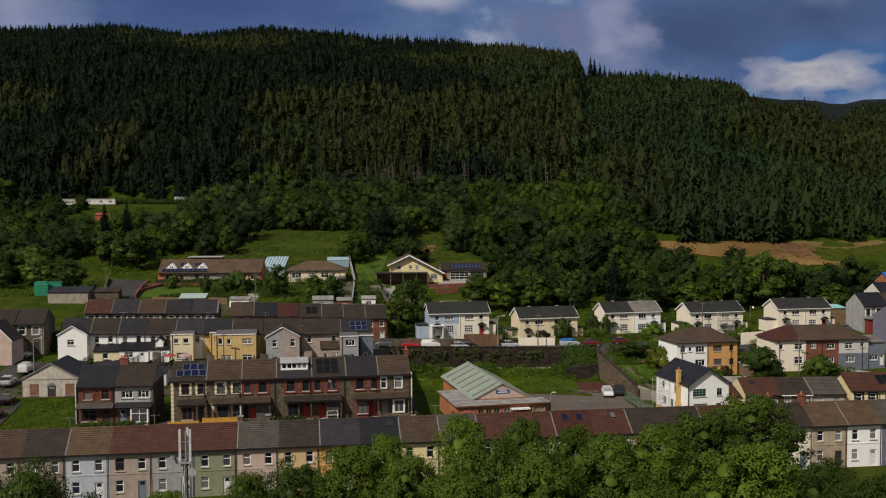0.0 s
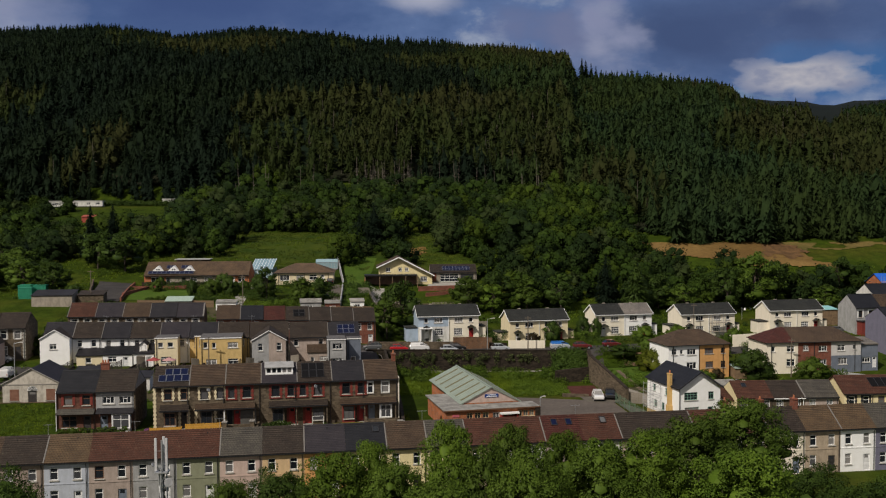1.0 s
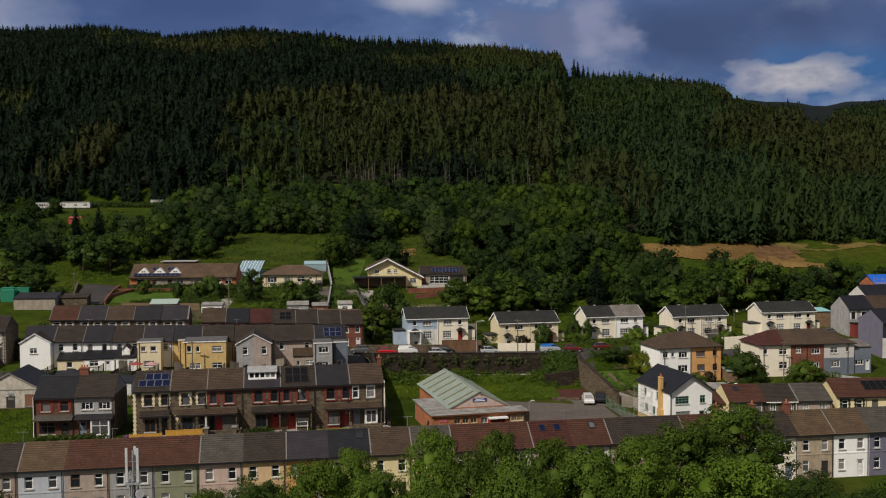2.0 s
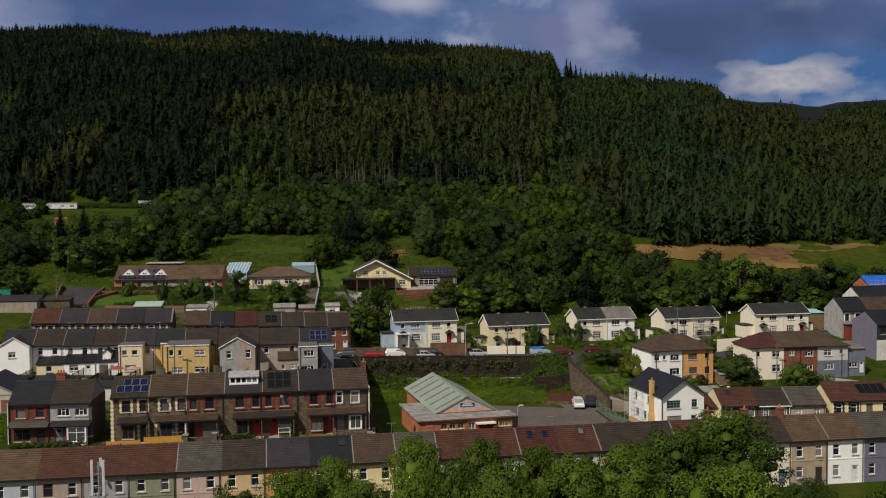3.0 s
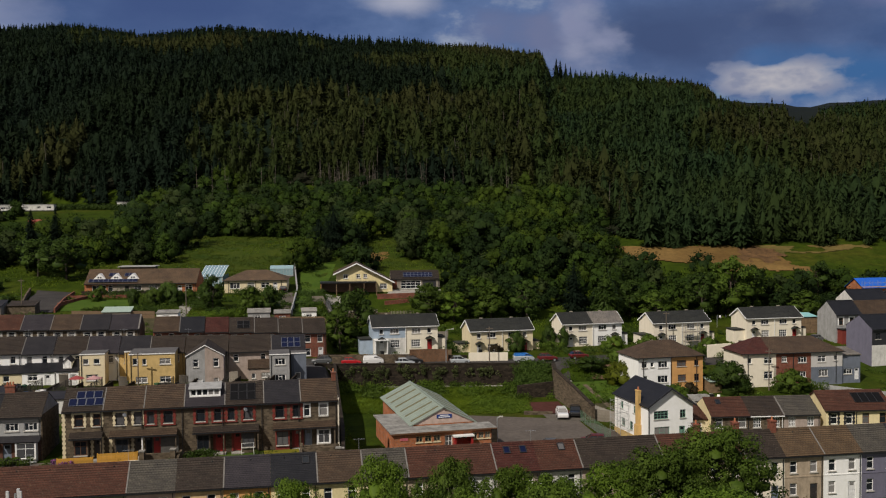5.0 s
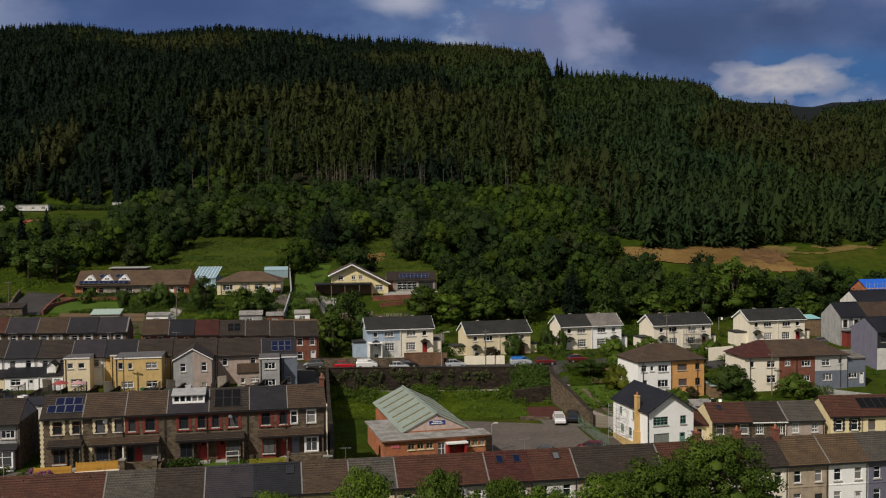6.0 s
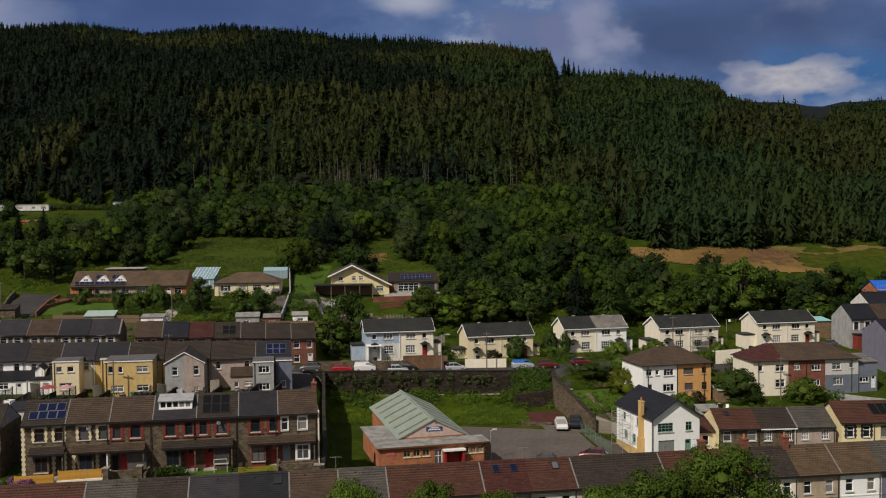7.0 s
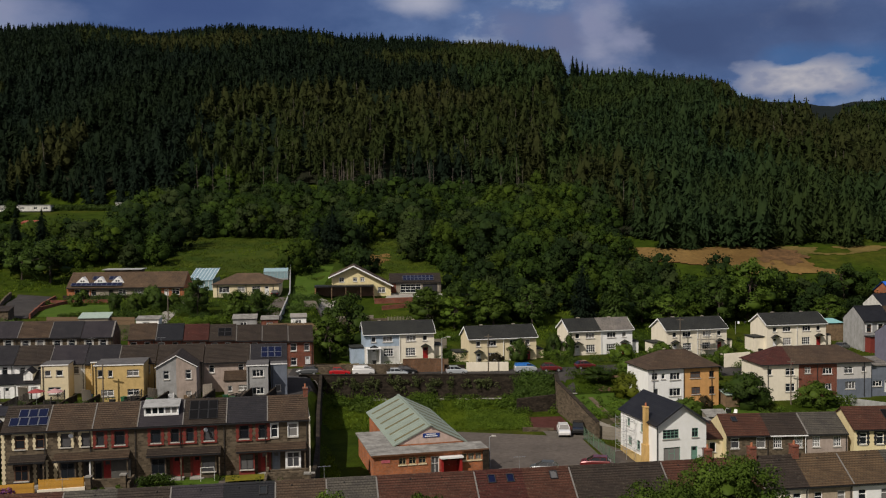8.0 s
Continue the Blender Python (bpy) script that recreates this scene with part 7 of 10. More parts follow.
def leaf_cloud(rng, centres, radii, per, size, flat=0.85, up=0.3, loose=0.5, three=False, rise=0.0):
    """Leaves on the shells of many lobes, of four or three corners each. Returns arrays of verts and faces."""
    n = len(centres) * per
    c = np.repeat(centres, per, 0)
    r = np.repeat(radii, per)
    d = rng.normal(size=(n, 3))
    d[:, 2] = d[:, 2] * 0.9 + up * 0.6
    d /= np.linalg.norm(d, axis=1)[:, None]
    p = c + d * (r * rng.uniform(0.72, 1.08, n))[:, None] * np.array([1, 1, flat])
    nrm = d + rng.normal(size=(n, 3)) * loose + np.array([0, 0, rise])
    nrm /= np.linalg.norm(nrm, axis=1)[:, None]
    a = np.cross(nrm, rng.normal(size=(n, 3)))
    a /= np.linalg.norm(a, axis=1)[:, None]
    b = np.cross(nrm, a)
    s = size * rng.uniform(0.6, 1.35, n)[:, None]
    if three:
        v = np.stack([p - a * s * 0.9 - b * s * 0.5, p + a * s * 0.9 - b * s * 0.4, p + b * s * 0.95], 1)
        return v.reshape(-1, 3), np.arange(n * 3).reshape(-1, 3)
    v = np.stack([p - a * s - b * s * 0.25, p + b * s * -0.75, p + a * s + b * s * 0.2, p + b * s * 0.8], 1)
    return v.reshape(-1, 3), np.arange(n * 4).reshape(-1, 4)


ICO = np.array([(0, 0, 1), (0.894, 0, 0.447), (0.276, 0.851, 0.447), (-0.724, 0.526, 0.447), (-0.724, -0.526, 0.447), (0.276, -0.851, 0.447),
                (0.724, 0.526, -0.447), (-0.276, 0.851, -0.447), (-0.894, 0, -0.447), (-0.276, -0.851, -0.447), (0.724, -0.526, -0.447), (0, 0, -1)])
ICO_F = [(0, i, i % 5 + 1) for i in range(1, 6)] + [(i, i + 5, i % 5 + 1) for i in range(1, 6)] + [(i % 5 + 1, i + 5, i % 5 + 6) for i in range(1, 6)] + [(i + 5, 11, i % 5 + 6) for i in range(1, 6)]
ICO_T = ICO[np.array(ICO_F)]


def hearts(rng, centres, radii, k=0.72, flat=0.85):
    """The dense inside of each lobe, as uneven lumps under the leaves."""
    t = ICO_T[None]
    ph = rng.uniform(0, 6.28, (len(radii), 1, 1, 2))
    lump = 1 + 0.13 * np.sin(5 * t[..., 0:1] + 3 * t[..., 1:2] + ph[..., 0:1]) + 0.11 * np.sin(7 * t[..., 2:3] - 4 * t[..., 0:1] + ph[..., 1:2])
    return (t * lump * (radii[:, None, None, None] * k) * np.array([1, 1, flat]) + centres[:, None, None, :]).reshape(-1, 3)


def crown_lobes(rng, r, h, n, base=0.25):
    """Lobe centres in an uneven crown of radius r and height h above z = 0."""
    out, rad = [], []
    for i in range(n):
        z = (i + rng.uniform(0.0, 1.0)) / n
        prof = math.sin(math.pi * (0.16 + 0.80 * z)) ** 0.8
        q = r * prof * math.sqrt(rng.uniform(0.25, 0.72))
        a = i * 2.4 + rng.uniform(-0.6, 0.6)
        out.append((q * math.cos(a), q * math.sin(a), h * (0.1 + 0.78 * z)))
        rad.append(r * rng.uniform(0.30, 0.48))
    return np.array(out), np.array(rad)


def sprays(rng, centres, radii, k):
    """Small leafy sprays standing out of each lobe."""
    c, r = np.repeat(centres, k, 0), np.repeat(radii, k)
    d = rng.normal(size=c.shape) + np.array([0, 0, 0.35])
    d /= np.linalg.norm(d, axis=1)[:, None]
    return c + d * (r * rng.uniform(0.66, 0.98, len(r)))[:, None] * np.array([1, 1, 0.85]), r * rng.uniform(0.30, 0.52, len(r))


def trunk_mesh(rng, h, r, limbs):
    bm = bmesh.new()
    pts = [Vector((0, 0, -1.0)), Vector((rng.normal() * 0.1, rng.normal() * 0.1, h * 0.35)), Vector((rng.normal() * 0.3, rng.normal() * 0.3, h * 0.7))]
    prism(bm, pts[0], pts[1], r, r * 0.75, 7)
    prism(bm, pts[1], pts[2], r * 0.75, r * 0.35, 7)
    for c in limbs:
        s = pts[1].lerp(pts[2], rng.uniform(0.0, 0.9))
        prism(bm, s, Vector(c), r * 0.32, r * 0.08, 5)
    return bm


def broadleaf(name, rng, r, h, lobes, k, per, leaf, stem=0.3, dense=0.42):
    """Leaf corners of a broadleaf tree of crown radius r and height h, and its lobe centres."""
    c, rad = crown_lobes(rng, r, h * (1 - stem), lobes)
    c[:, 2] += h * stem
    sc, sr = sprays(rng, c, rad, k)
    v, f = leaf_cloud(rng, sc, sr, per, leaf, 0.85, 0.35, 0.5, True, 0.3)
    q = np.repeat(np.repeat(np.repeat(c, k, 0), per, 0), 3, 0)
    p = np.repeat(np.repeat(sc, per, 0), 3, 0)
    mid = np.array([0, 0, h * (0.3 + 0.3 * stem)])
    nv = unit(unit(v - q) * 0.34 + unit(v - p) * 0.22 + unit(v - mid) * 0.55 + np.repeat(rng.normal(size=(len(v) // 3, 3)) * 0.24, 3, 0) + np.array([0, 0, 0.15]))
    hv = hearts(rng, c, rad, dense, 0.85)
    return np.concatenate([v, hv]), np.concatenate([nv, unit(unit(hv - np.repeat(c, 60, 0)) * 0.4 + unit(hv - mid) * 0.6)]), c


PROTO = {}


def proto(kind, seed, r, h, lobes, k, per, leaf, material, stem=0.28):
    key = (kind, seed)
    if key not in PROTO:
        rng = np.random.default_rng(seed)
        v, nv, c = broadleaf(kind, rng, r, h, lobes, k, per, leaf, stem, {"mid": 0.56, "bush": 0.72, "near": 0.38}[kind])
        me = mesh_arrays("crown", v, np.arange(len(v)).reshape(-1, 3), material, nv)
        bm = trunk_mesh(rng, h, max(0.12, h * 0.022), c[:: max(1, len(c) // 10)])
        tm = bpy.data.meshes.new("trunk")
        bm.to_mesh(tm)
        bm.free()
        tm.materials.append(M_BARK)
        PROTO[key] = (tm, me, h, r)
    return PROTO[key]


def tree(x, y, height, spread, p, label, z=None, name="tree", rot=None, group=""):
    """A tree from a prototype, scaled to its height and crown radius."""
    tm, me, h, r = p
    t = thing(name, pose(x, y, gz(x, y) if z is None else z, 0, 0, random.uniform(0, 360) if rot is None else rot) @ Matrix.Diagonal((spread / r, spread / r, height / h, 1)), label, "tree", group)
    part_mesh("trunk", tm, None, t)
    part_mesh("crown", me, None, t)
    return t


NEAR = [proto("near", 10 + i, 4.5, 11, 28, 10, 128, 0.098, m, 0.10) for i, m in enumerate((M_LEAF, M_LEAF_B, M_LEAF_D, M_LEAF))]
MIDP = [proto("mid", 30 + i, 3.2, 8, 14, 7, 54, 0.145, m, 0.02) for i, m in enumerate((M_LEAF, M_LEAF_D, M_LEAF_B, M_LEAF_Y, M_LEAF_D, M_LEAF_COP))]
BUSH = [proto("bush", 50 + i, 3.0, 4.6, 18, 6, 54, 0.115, m, 0.0) for i, m in enumerate((M_LEAF, M_LEAF_D, M_LEAF_B, M_LEAF_Y, M_LEAF_D, M_LEAF_COP))]

# trees between the camera and the lower street: x, y, top z, crown radius, prototype
NEAR_TREES = [(-39, 92, 8.6, 4.2, 2), (-33.5, 90, 6.2, 3.0, 2), (-26, 92, 6.0, 3.2, 1), (-19.5, 98, 6.4, 3.0, 0), (-14.5, 97, 7.6, 3.4, 2), (-9, 97, 9.0, 4.6, 1), (-3.5, 96, 8.6, 3.8, 0), (-5.8, 100, 9.4, 3.0, 1), (5.6, 97, 9.4, 3.2, 3), (13.2, 100, 10.2, 3.2, 1), (-43.5, 93, 7.8, 3.2, 2),
              (2.0, 99, 11.4, 3.5, 1), (1.0, 93, 7.5, 4.4, 0), (9.5, 96, 9.0, 4.2, 3), (8.3, 101, 11.2, 2.9, 0), (16.5, 99, 10.0, 4.6, 0), (22, 100, 10.1, 4.6, 1), (20, 92, 6.0, 4.6, 3),
              (27.5, 103, 11.4, 5.2, 0), (33.6, 106.5, 12.4, 5.6, 0), (39.0, 101, 6.4, 3.8, 2), (29, 92, 10.2, 6.0, 1), (41, 95, 6.2, 4.6, 2), (46, 97, 6.6, 4.6, 3), (52, 101, 7.2, 4.4, 0), (59, 101, 7.2, 4.4, 1), (36, 88, 6.0, 4.4, 2), (12, 86, 3.5, 4.6, 2)]
for x, y, top, r, k in NEAR_TREES:
    b = gz(x, y)
    tree(x, y, top - b, r, NEAR[k], {0: "leafy green broadleaf tree by the lower street", 1: "bright green broadleaf tree by the lower street", 2: "dark green broadleaf tree by the lower street", 3: "full-crowned green tree by the lower street"}[k], group="trees below the street")


# single trees and tall shrubs about the village: x, y, height, crown radius, prototype, words
MID_TREES = [(-6.6, 204.0, 11.6, 4.6, 1, "full dark green tree beside a garden"), (-9.2, 200.8, 8.6, 3.9, 0, "green tree beside a garden"), (-66.5, 171.0, 3.6, 2.5, 1, "dark hedge shrub beside the street"), (-63.2, 174.5, 3.2, 2.3, 1, "dark hedge shrub beside the street"), (8.0, 222.0, 8.0, 4.4, 0, "leafy green tree below the garage"), (13.2, 221.0, 6.4, 3.4, 2, "bright green tree below the garage"), (-35.6, 213.4, 7.4, 2.6, 4, "dark evergreen tree in a garden"),
             (-27.9, 210.3, 5.9, 2.5, 0, "round green garden tree beside the houses"), (-23.7, 210.5, 6.2, 2.6, 1, "round green garden tree beside the houses"), (-44.0, 216.5, 4.6, 2.1, 1, "dense garden shrub beside the houses"),
             (-47.4, 214.1, 4.4, 2.3, 0, "dense garden shrub beside the houses"), (-52.0, 216.0, 3.6, 1.4, 4, "dark conical shrub beside the houses"), (-61.5, 226.0, 2.6, 1.3, 0, "round clipped bush beside the houses"), (-81.1, 213.6, 7.0, 3.8, 1, "broad dark shrub on the slope"),
             (-88.5, 216.0, 7.5, 4.2, 0, "broad green tree on the slope"), (-76.0, 246.0, 10.5, 5.6, 1, "large dark spreading tree"), (-84.0, 250.0, 9.5, 4.6, 1, "large dark tree beside the houses"), (-97.0, 236.0, 8.0, 4.6, 0, "large green tree beside the houses"),
             (28.9, 223.8, 8.8, 4.0, 4, "dark tree behind the semi-detached houses"), (21.0, 222.0, 8.0, 4.0, 0, "green tree behind the semi-detached houses"), (14.5, 226.0, 8.4, 4.4, 1, "large green tree beside the gardens"), (9.6, 228.0, 5.0, 3.2, 0, "green shrubby tree beside the gardens"),
             (76.1, 236.0, 13.0, 6.6, 0, "large leafy tree behind the houses"), (69.0, 233.0, 10.5, 4.6, 1, "dark leafy tree behind the houses"), (83.0, 239.0, 10.5, 4.8, 1, "dark leafy tree behind the houses"), (101.3, 247.0, 8.8, 4.9, 4, "dark rounded tree on the slope"),
             (-92.0, 224.0, 7.0, 3.8, 1, "dark spreading tree on the slope"), (-100.0, 227.0, 8.0, 4.4, 0, "broad green tree on the slope"), (-97.0, 214.5, 6.0, 3.6, 1, "dark spreading tree on the slope"), (-106.0, 220.0, 7.5, 4.2, 1, "dark spreading tree on the slope"), (-112.0, 231.0, 8.5, 4.6, 0, "broad green tree on the slope"), (-90.0, 233.0, 6.0, 3.4, 4, "dark shrubby tree beside the lawn"), (-104.0, 241.0, 9.0, 4.6, 1, "dark spreading tree on the slope"), (-75.6, 209.5, 2.8, 2.2, 4, "dark shrub beside the steep drive"), (-60.6, 219.0, 2.6, 1.5, 0, "round green shrub beside the steep drive"), (-47.0, 222.5, 4.0, 2.0, 4, "dark garden shrub below the bungalow"), (-41.5, 219.0, 3.2, 1.9, 0, "green garden shrub below the bungalow"), (-39.0, 224.0, 3.6, 2.0, 1, "dark garden shrub below the bungalow"), (92.0, 233.0, 6.5, 4.2, 0, "green shrubby tree behind the houses"), (58.0, 228.0, 7.5, 4.2, 0, "green tree behind the houses"), (52.5, 231.0, 8.5, 4.0, 1, "dark tree behind the houses"), (40.6, 181.0, 4.6, 3.2, 3, "yellow-green garden tree beside the houses"),
             (57.4, 177.6, 5.4, 4.2, 1, "dark green garden tree between houses"), (68.0, 177.6, 4.2, 3.2, 0, "leafy garden shrub beside the houses"), (50.0, 174.2, 2.8, 1.3, 5, "coppery garden shrub beside the houses"), (46.8, 171.5, 3.4, 2.8, 0, "low green garden shrub"),
             (30.9, 203.2, 4.6, 1.5, 4, "narrow dark conifer by the houses"), (33.4, 202.6, 4.4, 1.2, 4, "narrow dark conifer by the houses"), (24.0, 199.0, 4.2, 2.0, 4, "conical dark garden shrub"),
             (20.0, 196.2, 2.2, 1.5, 5, "purple-leaved shrub in a garden"), (42.5, 199.5, 3.2, 2.3, 2, "bright green garden shrub"), (50.2, 203.5, 3.4, 2.4, 0, "green garden shrub beside the houses"), (46.0, 187.6, 3.4, 2.6, 0, "leafy hedge tree below the road"),
             (36.0, 187.5, 2.2, 2.6, 1, "leafy scrub below the road"), (41.5, 189.0, 2.8, 2.4, 0, "leafy scrub below the road"), (62.0, 204.0, 3.4, 2.0, 0, "green garden shrub beside the houses"), (56.5, 193.5, 4.2, 2.2, 0, "green garden tree beside the houses")]
for x, y, h, r, k, lb in MID_TREES:
    low = h <= 4.6 or 170 < y < 182
    tree(x, y, h, r, (BUSH if low else MIDP)[k], lb, z=gz(x, y) - (0.12 * h if low else 0.0), name="tree" if h > 4.5 else "shrub", group="village trees and shrubs")


# woods on the valley side: one mesh of many crowns
def wood_mask(x, y):
    """Where scrub and trees stand between the houses and the forest."""
    d = noise.noise(Vector((x * 0.03, y * 0.03, 0.0)))
    if y < 258:
        if (18 if y < 240 else 14) < x < 66 and y > 222 + 0.1 * x:
            return d > -0.6
        if 66 <= x < 125 and 236 < y < 250:
            return d > -0.15
        return -200 < x < -100 and y > 222 and d > -0.3
    if 60 < x < 170 and y >= 288:
        return False
    if x > 58 and y < 288:
        return (x < 62 and y < 264) or (x > 138 and d > -0.2)
    if -57 < x < -26 and y < 297:
        return y > 282 and d > 0.3
    if -40 < x < 44 and y > 357:
        return False
    if -10 <= x < 3 and y < 294:
        return d > 0.40
    if -20 < x < 12 and y < 266:
        return False
    if -124 < x < -84 and 308 < y < 345:
        return False
    if -146 < x < -90 and y > 345:
        return False
    if -96 < x < -48 and y < 264:
        return False
    return d > -0.62


def leafy_crown(rng, c, rad, per, leaf, flat=0.9, k=0.66):
    """Leaf corners and their rounded normals on the lobes of one crown, with the dense inside."""
    v, f = leaf_cloud(rng, c, rad * rng.uniform(0.8, 1.1, len(rad)), per, leaf, flat, 0.35, 0.6, True, 0.25)
    v = v + np.repeat(rng.normal(size=(len(v) // 3, 3)) * rad.mean() * 0.24, 3, 0)
    q = np.repeat(np.repeat(c, per, 0), 3, 0)
    mid = c.mean(0) - np.array([0, 0, rad.mean()])
    jit = np.repeat(rng.normal(size=(len(v) // 3, 3)) * 0.34, 3, 0)
    nv = unit(unit(v - q) * 0.34 + unit(v - mid) * 0.8 + jit + np.array([0, 0, 0.15]))
    hv = hearts(rng, c, rad, k, flat)
    hn = unit(unit(hv - np.repeat(c, 60, 0)) * 0.3 + unit(hv - mid) * 0.8)
    return np.concatenate([v, hv]), np.concatenate([nv, hn])


WOOD_KINDS = (("a", M_WOOD_A, "green scrub and broadleaf trees on the slope"), ("b", M_WOOD_B, "dark green broadleaf trees on the slope"), ("c", M_WOOD_C, "yellow-green scrub on the slope"), ("d", M_WOOD_D, "grey-green willows and birches on the slope"))
rng = np.random.default_rng(5)
wv = {q[0]: [] for q in WOOD_KINDS}
wn = {q[0]: [] for q in WOOD_KINDS}
taken = {}
for _ in range(5600):
    x, y = rng.uniform(-215, 190), rng.uniform(220, 375)
    if abs(x - 4) > 20 + 0.452 * y or not wood_mask(x, y):
        continue
    r = rng.uniform(2.4, 5.6) * (0.98 + 0.4 * noise.noise(Vector((x * 0.05, y * 0.05, 4.0))))
    key = (int(x // 5.2), int(y // 5.4))
    if key in taken:
        continue
    taken[key] = 1
    if -150 < x < -80 and y > 290:
        r *= 0.55
    if x > 12 and y < 258:
        r *= 0.78
    h = r * rng.uniform(1.3, 2.3)
    c, rad = crown_lobes(rng, r * 0.95, h, 15)
    rad = rad * rng.uniform(0.6, 1.2, len(rad))
    v, nrm = leafy_crown(rng, c, rad, 66, 0.25)
    v += np.array([x, y, gz(x, y) - 0.6])
    n = noise.noise(Vector((x * 0.04, y * 0.04, 9.0))) + rng.normal() * 0.34 + 0.5 * math.exp(-((x - 42) / 14) ** 2 - ((y - 325) / 34) ** 2)
    k = "d" if rng.random() < 0.10 else "b" if n < -0.08 else "c" if n > 0.40 else "a"
    wv[k].append(v)
    wn[k].append(nrm)
for k, m, lb in WOOD_KINDS:
    v = np.concatenate(wv[k])
    tagged(new("woodland", mesh_arrays("woodland", v, np.arange(len(v)).reshape(-1, 3), m, np.concatenate(wn[k]))), lb, "woodland", kind="stuff")


# conifers
def conifer(rng, h, r, n, bare=0.06, blunt=0.8, leaf=0.075, droop=0.5):
    """Short drooping sprays all over a narrow cone, with a leading shoot."""
    t = 1 - np.sqrt(rng.uniform(0.0, 1.0, n)) * 0.99
    t = bare + (1 - bare) * t
    a = rng.uniform(0, 2 * math.pi, n)
    u = (t - bare) / (1 - bare)
    ring = 0.82 + 0.18 * np.sin(u * 26.0 + a * 1.0) + 0.16 * np.sin(2 * a + u * 7.0 + rng.uniform(0, 6.28)) + rng.normal(size=n) * 0.12
    q = r * (1 - u) ** blunt * np.minimum(1.0, 0.55 + u * 3.0) * ring * rng.uniform(0.7, 1.05, n)
    out = np.stack([np.cos(a), np.sin(a), np.zeros(n)], 1)
    side = np.stack([-np.sin(a), np.cos(a), rng.normal(size=n) * 0.3], 1)
    p = out * q[:, None] + np.array([0, 0, 1]) * (t * h)[:, None]
    s = h * leaf * (1.15 - 0.6 * u)[:, None] * rng.uniform(0.6, 1.3, n)[:, None]
    fall = out * 0.8 + np.array([0, 0, -droop]) + rng.normal(size=(n, 3)) * 0.22
    v = np.stack([p - fall * s * 0.8 - side * s * 0.5, p + fall * s, p - fall * s * 0.7 + side * s * 0.5], 1)
    core = []
    sides, levels = 5, (0.0, 0.32, 0.66)
    rings = []
    for lv in levels:
        b0 = np.arange(sides) * 2 * math.pi / sides + lv * 2
        q0 = r * (1 - lv) ** blunt * min(1.0, 0.6 + lv * 3.0) * 0.55 * rng.uniform(0.65, 1.25, sides)
        rings.append(np.stack([np.cos(b0) * q0, np.sin(b0) * q0, np.full(sides, h * (bare + (1 - bare) * lv)) + rng.normal(size=sides) * 0.02 * h], 1))
    for lo, hi in zip(rings[:-1], rings[1:]):
        for i in range(sides):
            j = (i + 1) % sides
            core += [(lo[i], lo[j], hi[j]), (lo[i], hi[j], hi[i])]
    core += [(rings[-1][i], rings[-1][(i + 1) % sides], np.array([0, 0, h * 0.90])) for i in range(sides)]
    lead = [[(-0.02 * h, 0, h * 0.88), (0.02 * h, 0, h * 0.88), (0, 0, h * 1.0)], [(0, -0.02 * h, h * 0.88), (0, 0.02 * h, h * 0.88), (0, 0, h * 1.0)]]
    v = np.concatenate([v, np.array(core + lead)]).reshape(-1, 3)
    nv = unit(v * np.array([1, 1, 0])) * 0.7 + np.array([0, 0, 0.65]) + np.repeat(rng.normal(size=(len(v) // 3, 3)) * 0.36, 3, 0)
    return v, unit(nv)


def conifer_tree(x, y, h, r, seed, material, label):
    rg = np.random.default_rng(seed)
    v, nv = conifer(rg, h, r, 2600, 0.03, 0.7, 0.032)
    t = thing("conifer", pose(x, y, gz(x, y)), label, "tree", "village trees and shrubs")
    part_mesh("crown", mesh_arrays("crown", v, np.arange(len(v)).reshape(-1, 3), material, nv), None, t)
    bm = bmesh.new()
    prism(bm, (0, 0, -0.6), (0, 0, h * 0.9), h * 0.018, 0.03, 6)
    part("trunk", bm, M_BARK, t)


for i, (x, y, h, r, m, lb) in enumerate(((39.2, 225.0, 12.6, 3.3, M_SPRUCE, "tall dark conifer behind the houses"), (46.2, 225.0, 13.0, 3.9, M_LEAF_D, "tall olive-green conifer behind the houses"), (-16.4, 277.0, 13.2, 4.4, M_SPRUCE, "single dark spruce on the slope"),
                                        (-20.5, 279.0, 9.0, 3.4, M_SPRUCE, "single dark spruce on the slope"), (-88.0, 257.0, 15.0, 2.7, M_SPRUCE, "tall dark pine beside the lawn"), (-83.8, 262.0, 14.6, 2.8, M_SPRUCE, "tall dark pine beside the lawn"), (-97.5, 240.0, 9.0, 2.4, M_SPRUCE, "tall thin pine beside the lawn"))):
    conifer_tree(x, y, h, r, 70 + i, m, lb)

protos_s = [conifer(rng, 1.0, rng.uniform(0.25, 0.33), 116, 0.06, rng.uniform(0.6, 0.85), 0.084) for _ in range(16)]
protos_l = [conifer(rng, 1.0, rng.uniform(0.24, 0.32), 116, 0.08, rng.uniform(0.42, 0.60), 0.084, 0.2) for _ in range(16)]
protos_e = [conifer(rng, 1.0, 0.19, 100, 0.30, 0.55, 0.06, 0.2) for _ in range(8)]
protos_f = [conifer(rng, 1.0, 0.27, 130, 0.02, 0.75, 0.07) for _ in range(8)]
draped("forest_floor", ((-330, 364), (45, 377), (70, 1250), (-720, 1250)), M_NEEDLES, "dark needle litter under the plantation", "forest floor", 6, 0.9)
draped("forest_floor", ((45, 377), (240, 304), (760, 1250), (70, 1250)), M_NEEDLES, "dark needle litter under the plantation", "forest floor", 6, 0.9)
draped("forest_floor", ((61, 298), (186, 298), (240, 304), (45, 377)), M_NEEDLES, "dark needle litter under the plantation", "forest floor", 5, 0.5)


